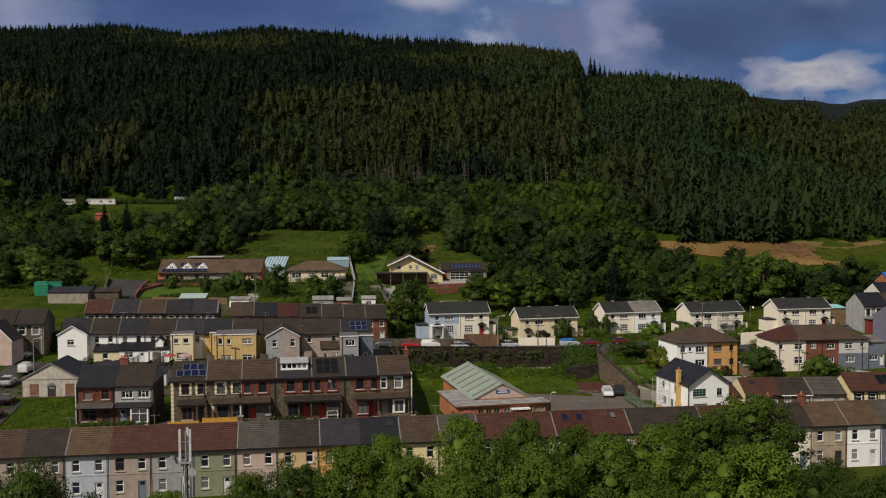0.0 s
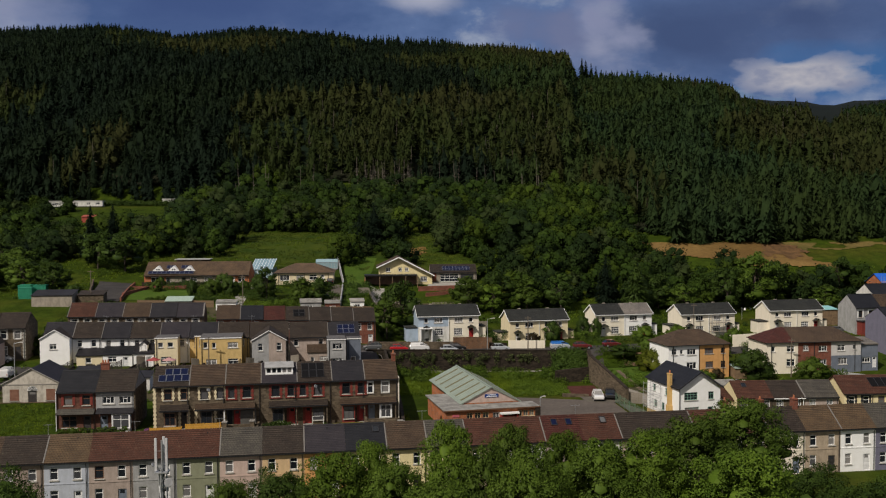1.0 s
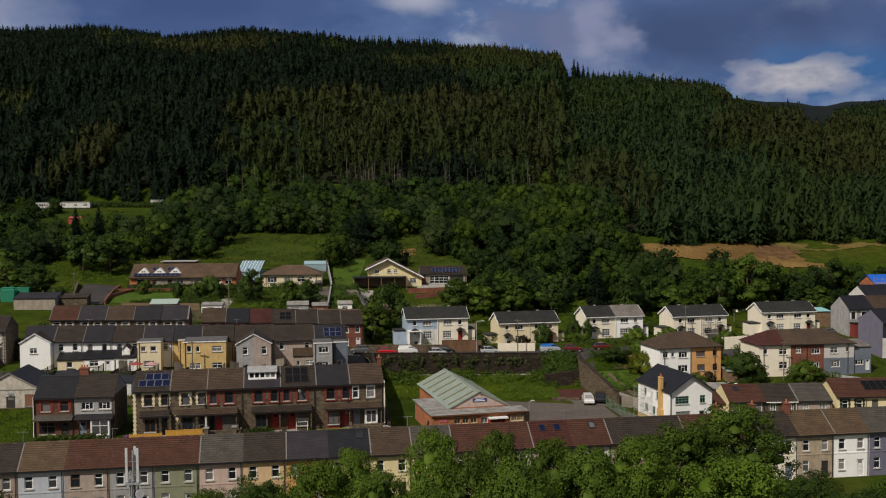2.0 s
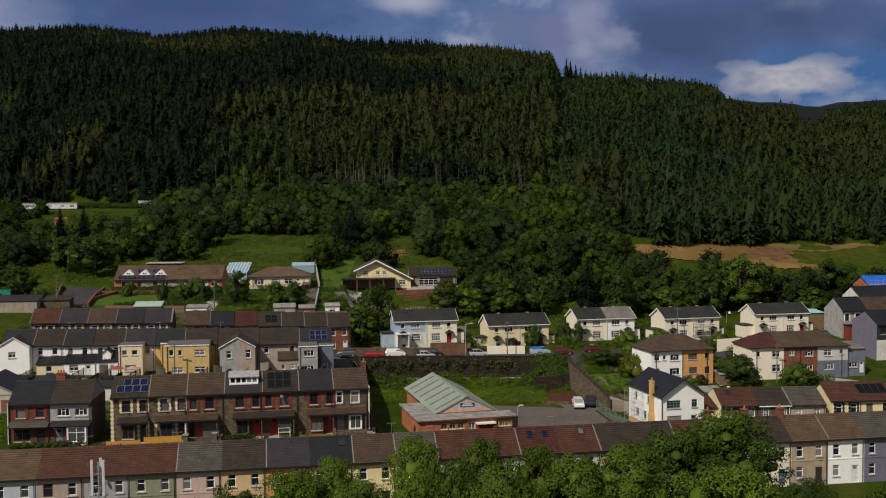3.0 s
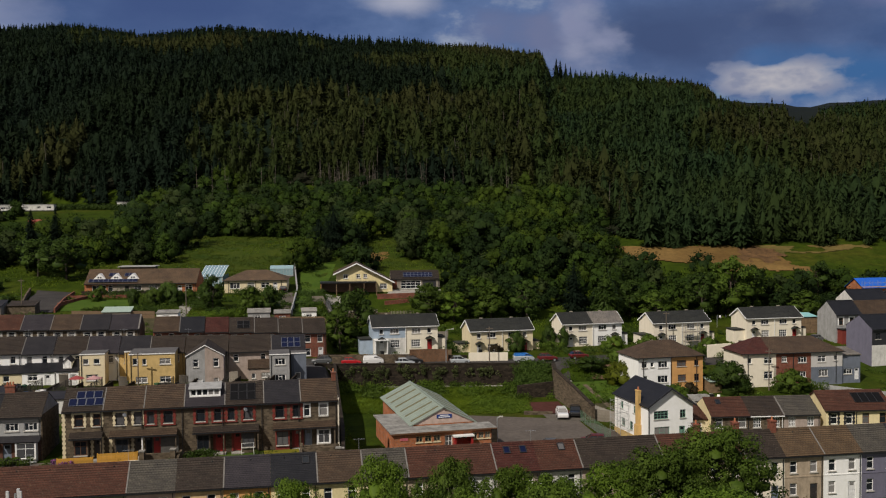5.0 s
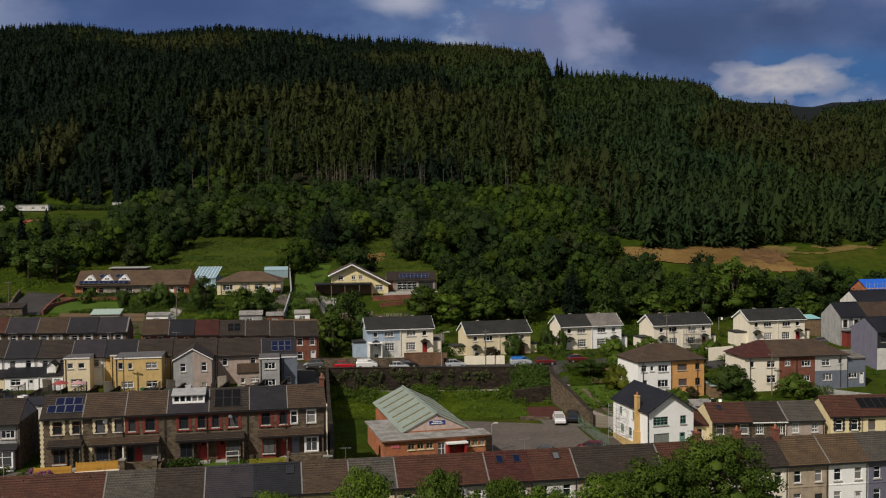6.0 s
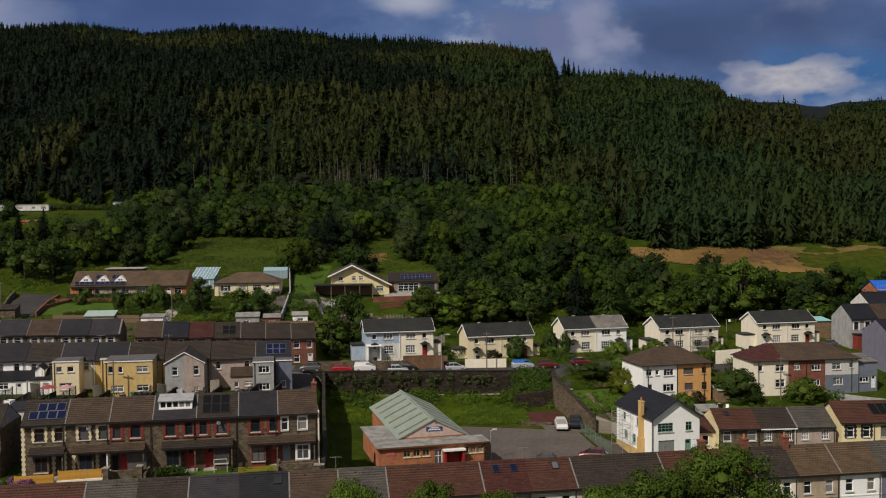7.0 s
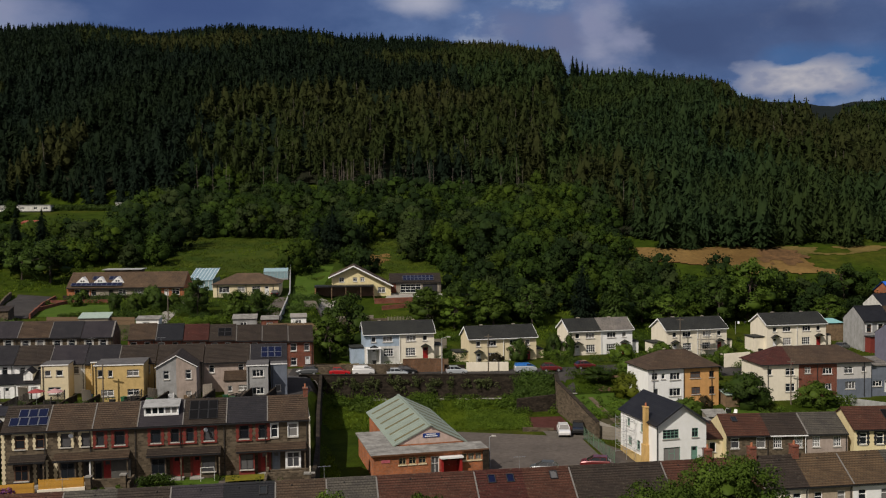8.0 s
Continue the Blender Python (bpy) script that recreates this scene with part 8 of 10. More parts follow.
def larch_share(x, y):
    """How far larch outweighs spruce: above zero on the lower middle, up to the shoulder and along the right flank."""
    b, t = (x - 4) / (y - 13), (y - 360) / 330
    bump2 = lambda b0, bw, t0, tw: math.exp(-((b - b0) / bw) ** 2 - ((t - t0) / tw) ** 2)
    return -0.32 + 0.62 * bump2(0.02, 0.12, 0.22, 0.34) + 0.6 * bump2(0.09, 0.05, 0.75, 0.35) + 0.72 * bump2(0.38, 0.17, 0.2, 0.65) + 0.24 * bump2(-0.25, 0.2, 0.08, 0.12) - 0.4 * bump2(0.21, 0.06, 0.6, 0.35)


def stem(x, y, z, h, r, lean):
    """A bare pole of a trunk, three-sided."""
    k = np.array([[1.0, 0], [-0.5, 0.87], [-0.5, -0.87]]) * r
    lo = np.concatenate([k + (x, y), np.full((3, 1), z - 0.5)], 1)
    hi = np.concatenate([k * 0.4 + (x, y) + lean, np.full((3, 1), z + h)], 1)
    out = []
    for i in range(3):
        j = (i + 1) % 3
        out += [np.stack([lo[i], lo[j], hi[j]]), np.stack([lo[i], hi[j], hi[i]])]
    return out


def snag(x, y, z, h, r):
    """A dead trunk with a few broken branches."""
    out = stem(x, y, z, h, r, rng.normal(size=2) * 0.5)
    for q in rng.uniform(0.35, 0.92, 5):
        a, l = rng.uniform(0, 6.28), h * 0.13 * (1.1 - q)
        p = np.array([x, y, z + h * q])
        tip = p + np.array([math.cos(a) * l, math.sin(a) * l, l * rng.uniform(-0.2, 0.8)])
        out.append(np.stack([p, p + (0, 0, 0.16), tip]))
    return out


def gap_sheet():
    """One uneven sheet added between the stems so that the gaps catch light."""
    x, y = np.arange(-330, 474, 3.2), np.arange(290, 712, 3.2)
    X, Y = np.meshgrid(x, y)
    rg = np.random.default_rng(77)
    rim = 369 - 87 * smooth(44, 70, X) - 9 * smooth(-72, -92, X)
    Z = ground(X, Y) - 1.4 + 4.6 * smooth(rim + 8, rim + 34, Y) + rg.uniform(-1.6, 1.6, X.shape) + 1.2 * np.sin(X * 0.11) * np.cos(Y * 0.13)
    X, Y = X + rg.uniform(-1.1, 1.1, X.shape), Y + rg.uniform(-1.1, 1.1, X.shape)
    i = np.arange(X.size).reshape(X.shape)
    f = np.stack([i[:-1, :-1], i[:-1, 1:], i[1:, 1:], i[1:, :-1]], -1).reshape(-1, 4)
    f = f[(np.abs(X.ravel()[f[:, 0]] - 4) < 20 + 0.452 * Y.ravel()[f[:, 0]]) & (Y > rim + 6).ravel()[f[:, 0]]]
    tagged(new("lower_boughs", mesh_arrays("lower_boughs", np.stack([X.ravel(), Y.ravel(), Z.ravel()], -1), f, M_SPRUCE)), "uneven green sheet added to lighten the gaps in the plantation", "forest", kind="stuff")


gap_sheet()
sv, lv, tv, yv, sn_, ln_, yn_ = [], [], [], [], [], [], []
step = 4.8
for gyv in np.arange(274, 710, step):
    for gxv in np.arange(-330, 470, step):
        x, y = gxv + rng.uniform(-2.4, 2.4), gyv + rng.uniform(-2.4, 2.4)
        edge = 369 - 87 * float(smooth(44, 70, x)) - 9 * float(smooth(-72, -92, x)) + 5 * noise.noise(Vector((x * 0.03, 3.0, 0.0)))
        if y < edge or abs(x - 4) > 22 + y * 0.452 or y > 708:
            continue
        z = gz(x, y)
        n = noise.noise(Vector((x * 0.013, y * 0.013, 5.0))) + 0.3 * noise.noise(Vector((x * 0.05, y * 0.05, 2.0)))
        larch = n + larch_share(x, y) > 0.0 and not (x > 58 and y - edge < 26 and rng.random() < 0.8)
        calm = float(smooth(520, 660, y))
        h = (rng.uniform(9.5, 15.0) * (1 - calm) + rng.uniform(11.0, 13.6) * calm) * (1.0 + (0.5 - 0.28 * calm) * noise.noise(Vector((x * 0.03, y * 0.03, 8.0))))
        if x > 60 and rng.random() < 0.12:
            h *= rng.uniform(1.1, 1.35 - 0.12 * calm)
        front = y - edge < 26 and -40 < x < 75
        p = (protos_e if front and larch else protos_f if y - edge < 14 else protos_l if larch else protos_s)
        p, pn = p[rng.integers(len(p))]
        a = rng.uniform(0, 6.28)
        s, c = math.sin(a), math.cos(a)
        w = h * rng.uniform(0.85, 1.25)
        v = np.stack([(p[:, 0] * c - p[:, 1] * s) * w + x, (p[:, 0] * s + p[:, 1] * c) * w + y, p[:, 2] * h + z - 0.3], 1)
        nv = np.stack([pn[:, 0] * c - pn[:, 1] * s, pn[:, 0] * s + pn[:, 1] * c, pn[:, 2]], 1)
        # cloud shade by colour: darker spruce on the left, sunlit copy to the right
        sunlit_stand = (x - 4) / (y - 13) + 0.08 * noise.noise(Vector((x * 0.012, y * 0.012, 21.0))) > 0.02
        (lv if larch else yv if sunlit_stand else sv).append(v)
        (ln_ if larch else yn_ if sunlit_stand else sn_).append(nv)
        if larch and y - edge < 60:
            tv += stem(x, y, z, h * 0.8, 0.12, rng.normal(size=2) * 0.5)
        if larch and y < 560 and rng.random() < (0.09 if x > 90 else 0.04):
            tv += snag(x + 1.6, y - 2.2, z, h * rng.uniform(0.75, 1.0), 0.13)
# dead stems along the foot of the plantation
for x0, x1, n in ((-28, -18, 26), (-19, -7, 18), (1, 9, 8), (14, 40, 12), (-75, -40, 9)):
    for _ in range(n):
        x, y = rng.uniform(x0, x1), rng.uniform(356.0, 364)
        tv += snag(x, y, gz(x, y), rng.uniform(7.0, 15.5), rng.uniform(0.09, 0.15))
# a few tall spruces stand free where the crest steps down
for x, y, h in ((102.5, 688, 24.5), (105.5, 690, 23.0), (109.0, 689, 20.5), (112.5, 690, 19.0), (116.0, 689, 17.5), (119.5, 690, 17.0), (124.0, 689, 16.0)):
    p, pn = conifer(rng, 1.0, 0.21, 460, 0.02, 0.8, 0.05)
    sn_.append(pn)
    sv.append(p * np.array([h * 1.1, h * 1.1, h]) + np.array([x, y, gz(x, y)]))
for nm, arr, nrm, m, lb in (("spruce_forest", sv, sn_, M_SPRUCE, "dense spruce plantation on the hill, its colour darkened for cloud shade"), ("young_spruce_forest", yv, yn_, M_SPRUCE_LIT, "blue-green spruce plantation on the hill in its sunlit colour"), ("larch_forest", lv, ln_, M_LARCH, "olive green larch plantation on the hill"), ("bare_trunks", tv, None, M_PALEBARK, "pale bare larch trunks at the forest edge")):
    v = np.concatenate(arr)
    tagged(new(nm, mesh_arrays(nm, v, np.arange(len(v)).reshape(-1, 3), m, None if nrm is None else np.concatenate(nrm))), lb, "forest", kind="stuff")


# ---- vehicles ----
def car_paint(name, c):
    m, nt, b, N, L = mat(name)
    b.inputs["Base Color"].default_value = rgba(c)
    b.inputs["Roughness"].default_value, b.inputs["Metallic"].default_value = 0.3, 0.2
    b.inputs["Coat Weight"].default_value = 0.6
    return m


M_RUBBER = plain("tyre_rubber", (0.015, 0.015, 0.016), 0.8)
M_LAMPG = plain("headlight_glass", (0.6, 0.62, 0.65), 0.15)
M_TAIL = plain("tail_light", (0.35, 0.01, 0.01), 0.2)
PAINTS = {k: car_paint(k + "_car_paint", c) for k, c in dict(red=(0.42, 0.012, 0.018), white=(0.72, 0.72, 0.72), black=(0.014, 0.015, 0.017), silver=(0.42, 0.45, 0.48), blue=(0.02, 0.16, 0.50), maroon=(0.13, 0.015, 0.018), grey=(0.10, 0.105, 0.11)).items()}


def loft(bm, sections):
    """Skin over closed rings of equal count."""
    rings = [[bm.verts.new(p) for p in s] for s in sections]
    n = len(rings[0])
    for a, b2 in zip(rings[:-1], rings[1:]):
        for i in range(n):
            bm.faces.new((a[i], a[(i + 1) % n], b2[(i + 1) % n], b2[i]))
    bm.faces.new(list(reversed(rings[0])))
    bm.faces.new(rings[-1])


def car(x, y, heading, paint, label, kind="hatch", z=None):
    """A parked car; x forward. kind: hatch, suv or van."""
    L_, W_, H_ = {"hatch": (3.5, 1.58, 1.40), "suv": (3.7, 1.66, 1.55), "van": (3.7, 1.6, 1.66)}[kind]
    t = thing("van" if kind == "van" else "car", pose(x, y, (gz(x, y) if z is None else z) + 0.08, 0, 0, heading), label, "van" if kind == "van" else "car", "parked vehicles")
    hw = W_ / 2
    prof = {"hatch": [(-0.5, 0.55, 0.80), (-0.46, 0.30, 0.95), (-0.25, 0.24, 0.98), (0.12, 0.24, 0.95), (0.30, 0.24, 0.88), (0.46, 0.30, 0.72), (0.5, 0.42, 0.62)],
            "suv": [(-0.5, 0.55, 0.95), (-0.47, 0.34, 1.08), (-0.25, 0.28, 1.10), (0.12, 0.28, 1.08), (0.30, 0.28, 1.02), (0.46, 0.34, 0.90), (0.5, 0.45, 0.75)],
            "van": [(-0.5, 0.45, 1.15), (-0.48, 0.30, 1.2), (-0.2, 0.28, 1.2), (0.2, 0.28, 1.18), (0.34, 0.28, 1.08), (0.47, 0.34, 0.92), (0.5, 0.45, 0.7)]}[kind]
    bm = bmesh.new()
    secs = []
    for fx, lo, hi in prof:
        k = 0.9 if abs(fx) > 0.47 else 1.0
        secs.append([(fx * L_, -hw * k, lo + 0.1), (fx * L_, -hw * k * 0.92, lo), (fx * L_, hw * k * 0.92, lo), (fx * L_, hw * k, lo + 0.1), (fx * L_, hw * k, hi - 0.12), (fx * L_, hw * k * 0.9, hi), (fx * L_, -hw * k * 0.9, hi), (fx * L_, -hw * k, hi - 0.12)])
    loft(bm, secs)
    bmesh.ops.bevel(bm, geom=[e for e in bm.edges if len(e.link_faces) == 2 and e.calc_face_angle(0) > 0.6], offset=0.05, segments=2, affect="EDGES")
    part("body", bm, PAINTS["silver" if paint == "blue" else paint], t)
    b0 = prof[2][2] - 0.04
    cab = {"hatch": [(-0.475, -0.33, 0.26, 0.05)], "suv": [(-0.485, -0.38, 0.28, 0.07)], "van": [(-0.495, -0.46, 0.41, 0.16)]}[kind][0]
    bm = bmesh.new()
    w0, w1 = hw * 0.9, hw * 0.74
    lo = [(cab[0] * L_, -w0, b0), (cab[2] * L_, -w0, b0), (cab[2] * L_, w0, b0), (cab[0] * L_, w0, b0)]
    hi = [(cab[1] * L_, -w1, H_ - 0.06), (cab[3] * L_, -w1, H_ - 0.06), (cab[3] * L_, w1, H_ - 0.06), (cab[1] * L_, w1, H_ - 0.06)]
    loft(bm, [lo, hi])
    if kind == "van":
        bmesh.ops.bevel(bm, geom=bm.edges[:], offset=0.10, segments=2, affect="EDGES")
    part("cabin_glass" if kind != "van" else "cargo_body", bm, M_PANE if kind != "van" else PAINTS[paint], t)
    bm = bmesh.new()
    slab(bm, [(p[0], p[1] * (1.02 if kind != "van" else 0.84), H_) for p in hi], 0.07)
    bmesh.ops.bevel(bm, geom=bm.edges[:], offset=0.03, segments=2, affect="EDGES")
    part("roof_panel", bm, PAINTS[paint], t)
    for s in (-1, 1):
        for fx in (cab[1] + 0.02, (cab[1] + cab[3]) / 2, cab[3] - 0.01):
            bm = bmesh.new()
            prism(bm, ((fx + (cab[2] - cab[3] if fx == cab[3] - 0.01 else 0.0)) * L_, s * w0 * 1.005, b0), (fx * L_, s * w1 * 1.01, H_ - 0.05), 0.04, n=4)
            part("pillar", bm, PAINTS[paint], t)
        for fx in (-0.31, 0.31):
            bm = bmesh.new()
            prism(bm, (fx * L_, s * (hw - 0.2), 0.24), (fx * L_, s * (hw + 0.01), 0.24), 0.32, n=14)
            w = part("wheel", bm, M_RUBBER, t)
            bm = bmesh.new()
            prism(bm, (fx * L_, s * (hw + 0.01), 0.24), (fx * L_, s * (hw + 0.025), 0.24), 0.19, n=10)
            part("rim", bm, M_METAL, w)
        part("headlight", boxes((0.475 * L_, 0.497 * L_, min(s * hw * 0.55, s * hw * 0.86), max(s * hw * 0.55, s * hw * 0.86), prof[-1][2] - 0.12, prof[-1][2] + 0.0)), M_LAMPG, t)
        part("tail_light", boxes((-0.503 * L_, -0.485 * L_, min(s * hw * 0.6, s * hw * 0.85), max(s * hw * 0.6, s * hw * 0.85), 0.65, 0.78)), M_TAIL, t)
    if kind == "van":
        run, high = (cab[2] - cab[3]) * L_, H_ - 0.06 - b0
        for s in (-1, 1):
            bm = bmesh.new()
            slab(bm, [(cab[3] * L_ + run * 0.75, s * (w0 + w1) * 0.52, b0 + high * 0.3), (cab[3] * L_ - 0.5, s * (w0 + w1) * 0.52, b0 + high * 0.3), (cab[3] * L_ - 0.5, s * (w1 + 0.06), b0 + high * 0.82), (cab[3] * L_ + run * 0.2, s * (w1 + 0.06), b0 + high * 0.82)], 0.03)
            part("side_window", bm, M_PANE, t)
        bm = bmesh.new()
        slab(bm, [(cab[2] * L_ - run * 0.15 + 0.02, -w0 * 0.86, b0 + high * 0.18), (cab[2] * L_ - run * 0.15 + 0.02, w0 * 0.86, b0 + high * 0.18), (cab[3] * L_ + run * 0.12 + 0.03, w1 * 0.84, b0 + high * 0.9), (cab[3] * L_ + run * 0.12 + 0.03, -w1 * 0.84, b0 + high * 0.9)], 0.03)
        part("windscreen", bm, M_PANE, t)
    return t


car(-6.3, 188.2, 4, "red", "red hatchback parked on the road")
car(-2.4, 188.4, 4, "white", "white van parked on the road", "van")
car(4.6, 189.3, 4, "black", "black hatchback parked by the wall")
car(3.2, 187.0, 4, "silver", "silver hatchback parked on the road")
car(12.9, 188.6, 6, "silver", "silver hatchback parked on the road")
car(24.4, 189.6, 8, "blue", "blue and silver van parked on the road", "van")
car(28.8, 190.6, 8, "maroon", "dark red hatchback parked on the road")
car(34.8, 192.6, 12, "maroon", "dark red car parked on the road")
car(-11.0, 183.0, 184, "grey", "dark grey car parked near the terrace end")
car(27.3, 163.2, 268, "white", "white hatchback parked in the bay", "suv")
car(29.5, 164.4, 262, "black", "black off-road car parked in the bay", "suv")
car(28.9, 145.7, 168, "maroon", "dark red estate car parked in the car park", "suv")
car(22.4, 144.1, 170, "grey", "dark grey hatchback behind the terrace")
car(-24.0, 233.0, 94, "black", "black car on the bungalow drive")
car(-61.6, 138.4, 100, "black", "dark car parked on the side street")
car(-60.4, 131.8, 100, "red", "red hatchback parked on the side street")
car(-65.0, 146.6, 97, "silver", "silver off-road car parked on the side street", "suv")
car(-65.2, 153.2, 97, "white", "white van parked on the side street", "van")
car(-70.2, 163.0, 10, "silver", "silver car parked by the stone houses")
car(87.2, 213.6, 40, "grey", "dark grey car by the end house")


# ---- poles, mast, fences, sheds ----
def lamp_post(x, y, h, label, arm=1.0):
    t = thing("street_lamp", pose(x, y, gz(x, y)), label, "street lamp")
    bm = bmesh.new()
    prism(bm, (0, 0, -0.4), (0, 0, h), 0.09, 0.055, 8)
    part("pole", bm, M_METAL, t)
    bm = bmesh.new()
    prism(bm, (0, 0, h - 0.05), (arm, 0, h + 0.15), 0.04)
    part("arm", bm, M_METAL, t)
    part("lamp_head", boxes((arm - 0.1, arm + 0.45, -0.12, 0.12, h + 0.08, h + 0.22)), M_SILL, t)


def telegraph_pole(x, y, h, bars=1):
    t = thing("telegraph_pole", pose(x, y, gz(x, y)), "brown wooden telegraph pole beside the road", "pole", "telegraph poles")
    bm = bmesh.new()
    prism(bm, (0, 0, -0.5), (0, 0, h), 0.11, 0.075, 8)
    part("pole", bm, M_POLE, t)
    for i in range(bars):
        part("crossarm", boxes((-0.6, 0.6, -0.06, 0.06, h - 0.4 - 0.5 * i, h - 0.28 - 0.5 * i)), M_POLE, t)


lamp_post(16.0, 146.4, 3.9, "short pale car park lamp post", 0.35)
lamp_post(10.5, 189.4, 6.0, "grey street lamp on the upper road")
lamp_post(-63.0, 151.0, 6.0, "grey street lamp on the side street")
telegraph_pole(18.2, 188.9, 6.6)
telegraph_pole(54.0, 205.0, 7.5)
telegraph_pole(-69.7, 203.9, 7.0)
telegraph_pole(-35.9, 160.6, 5.6)
telegraph_pole(-39.2, 206.2, 6.6)
telegraph_pole(64.5, 178.0, 7.0)


M_ANTENNA = plain("grey_white_antenna", (0.46, 0.46, 0.47), 0.5)


def radio_mast(x, y, top):
    z0 = gz(x, y)
    t = thing("phone_mast", pose(x, y, z0), "grey steel lattice phone mast with white antennas and dish", "mast")
    h = top - z0
    body = h - 2.6
    r = lambda z: 0.46 - 0.12 * z / body
    cs = [(math.cos(a), math.sin(a)) for a in (0.5, 0.5 + 2.094, 0.5 + 4.189)]
    for c, s in cs:
        bm = bmesh.new()
        prism(bm, (c * r(0), s * r(0), -0.5), (c * r(body), s * r(body), body), 0.075, 0.06, 6)
        part("leg", bm, M_METAL, t)
    n = 14
    for i in range(n):
        za, zb = body * i / n, body * (i + 1) / n
        for j in range(3):
            a, b2 = cs[j], cs[(j + 1) % 3]
            bm = bmesh.new()
            if i % 2:
                prism(bm, (a[0] * r(za), a[1] * r(za), za), (b2[0] * r(zb), b2[1] * r(zb), zb), 0.035, n=4)
            else:
                prism(bm, (b2[0] * r(za), b2[1] * r(za), za), (a[0] * r(zb), a[1] * r(zb), zb), 0.035, n=4)
            part("brace", bm, M_METAL, t)
            bm = bmesh.new()
            prism(bm, (a[0] * r(zb), a[1] * r(zb), zb), (b2[0] * r(zb), b2[1] * r(zb), zb), 0.03, n=4)
            part("ring_bar", bm, M_METAL, t)
    bm = bmesh.new()
    prism(bm, (0, 0, body * 0.6), (0, 0, h - 0.4), 0.07, n=8)
    part("top_pole", bm, M_METAL, t)
    for c, s in ((-0.42, -0.15), (0.40, -0.2), (0.03, 0.42)):
        a = part("antenna", boxes((c - 0.09, c + 0.09, s - 0.06, s + 0.06, h - 2.7, h - 0.2)), M_ANTENNA, t, "white panel antenna")
        bm = bmesh.new()
        prism(bm, (c, s, h - 1.2), (0, 0, h - 1.2), 0.03, n=4)
        prism(bm, (c, s, h - 2.2), (0, 0, h - 2.2), 0.03, n=4)
        part("bracket", bm, M_METAL, a)
    bm = bmesh.new()
    prism(bm, (0.55, -0.4, body - 0.9), (0.62, -0.56, body - 0.9), 0.3, 0.32, 16)
    part("dish", bm, M_ANTENNA, t, "small white microwave dish")
    part("platform", boxes((-0.5, 0.5, -0.45, 0.45, body - 0.25, body - 0.17)), M_METAL, t)
    part("cable_tray", boxes((-0.12, 0.12, 0.1, 0.2, -0.3, body)), M_GUTTER, t)


radio_mast(-20.2, 76.6, 15.7)


def board_fence(pts, h, material, label, name="fence", step=0.137, posts=2.0):
    """Upright boards on rails between posts; each board is a piece."""
    t = thing(name, pose(0, 0, 0), label, "fence", "fences")
    bmb = boxes((-0.065, 0.065, -0.012, 0.012, 0.0, h))
    board = bpy.data.meshes.new("board")
    bmb.to_mesh(board)
    bmb.free()
    for (xa, ya), (xb, yb) in zip(pts[:-1], pts[1:]):
        d = math.hypot(xb - xa, yb - ya)
        ang = math.degrees(math.atan2(yb - ya, xb - xa))
        n = int(d / step)
        for i in range(n):
            f = (i + 0.5) / n
            px, py = xa + (xb - xa) * f, ya + (yb - ya) * f
            part_mesh("board", board, material, t, m=pose(px, py, gz(px, py) + 0.04, 0, 0, ang))
        k = max(1, int(d / posts))
        for i in range(k + 1):
            f = i / k
            px, py = xa + (xb - xa) * f, ya + (yb - ya) * f
            o = part("post", boxes((-0.06, 0.06, 0.015, 0.13, -0.5, h + 0.08)), material, t)
            o.matrix_basis = pose(px, py, gz(px, py), 0, 0, ang)
    return t


def wire_fence(pts, h, material, label):
    t = thing("wire_fence", pose(0, 0, 0), label, "fence", "fences")
    for (xa, ya), (xb, yb) in zip(pts[:-1], pts[1:]):
        d = math.hypot(xb - xa, yb - ya)
        k = max(1, int(d / 2.2))
        bm = bmesh.new()
        for i in range(k + 1):
            f = i / k
            px, py = xa + (xb - xa) * f, ya + (yb - ya) * f
            b2 = bmesh.new()
            prism(b2, (px, py, gz(px, py) - 0.3), (px, py, gz(px, py) + h), 0.04)
            part("post", b2, material, t)
        for j in range(12):
            z = 0.1 + (h - 0.1) * j / 11
            prism(bm, (xa, ya, gz(xa, ya) + z), (xb, yb, gz(xb, yb) + z), 0.012, n=3)
        m = int(d / 0.25)
        for i in range(m):
            f = i / m
            px, py = xa + (xb - xa) * f, ya + (yb - ya) * f
            prism(bm, (px, py, gz(px, py) + 0.1), (px, py, gz(px, py) + h), 0.01, n=3)
        part("mesh_panel", bm, material, t)


M_GREENFENCE = plain("green_fence_wire", (0.10, 0.17, 0.11), 0.6)
M_GREYWOOD = plain("weathered_grey_wood", (0.23, 0.20, 0.16), 0.9, 0, 0.4)
wire_fence([(29.8, 160.9), (31.6, 147.6)], 1.7, M_GREENFENCE, "green wire mesh fence beside the car park")
board_fence([(31.8, 162.6), (35.3, 162.0)], 1.8, M_GREYWOOD, "weathered grey board fence beside the white house")
board_fence([(4.2, 192.6), (11.6, 193.8)], 1.5, M_WOOD, "brown board fence in front of the house")
board_fence([(-31.1, 126.4), (-26.8, 127.1)], 1.5, M_YWOOD, "yellow-stained board fence in front of the terrace")
board_fence([(-35.4, 125.7), (-31.6, 126.3)], 1.2, M_YWOOD, "yellow-stained board fence in front of the terrace")
board_fence([(-4.2, 192.2), (3.6, 193.2)], 0.9, M_UPVC, "low white picket fence before the house", step=0.26)
board_fence([(-20.5, 203.5), (-12.0, 205.0)], 1.5, M_WOOD, "brown garden fence behind the terrace")
board_fence([(-1.5, 206.5), (11.5, 209.0)], 1.8, M_GREYWOOD, "weathered grey garden fence above the houses")
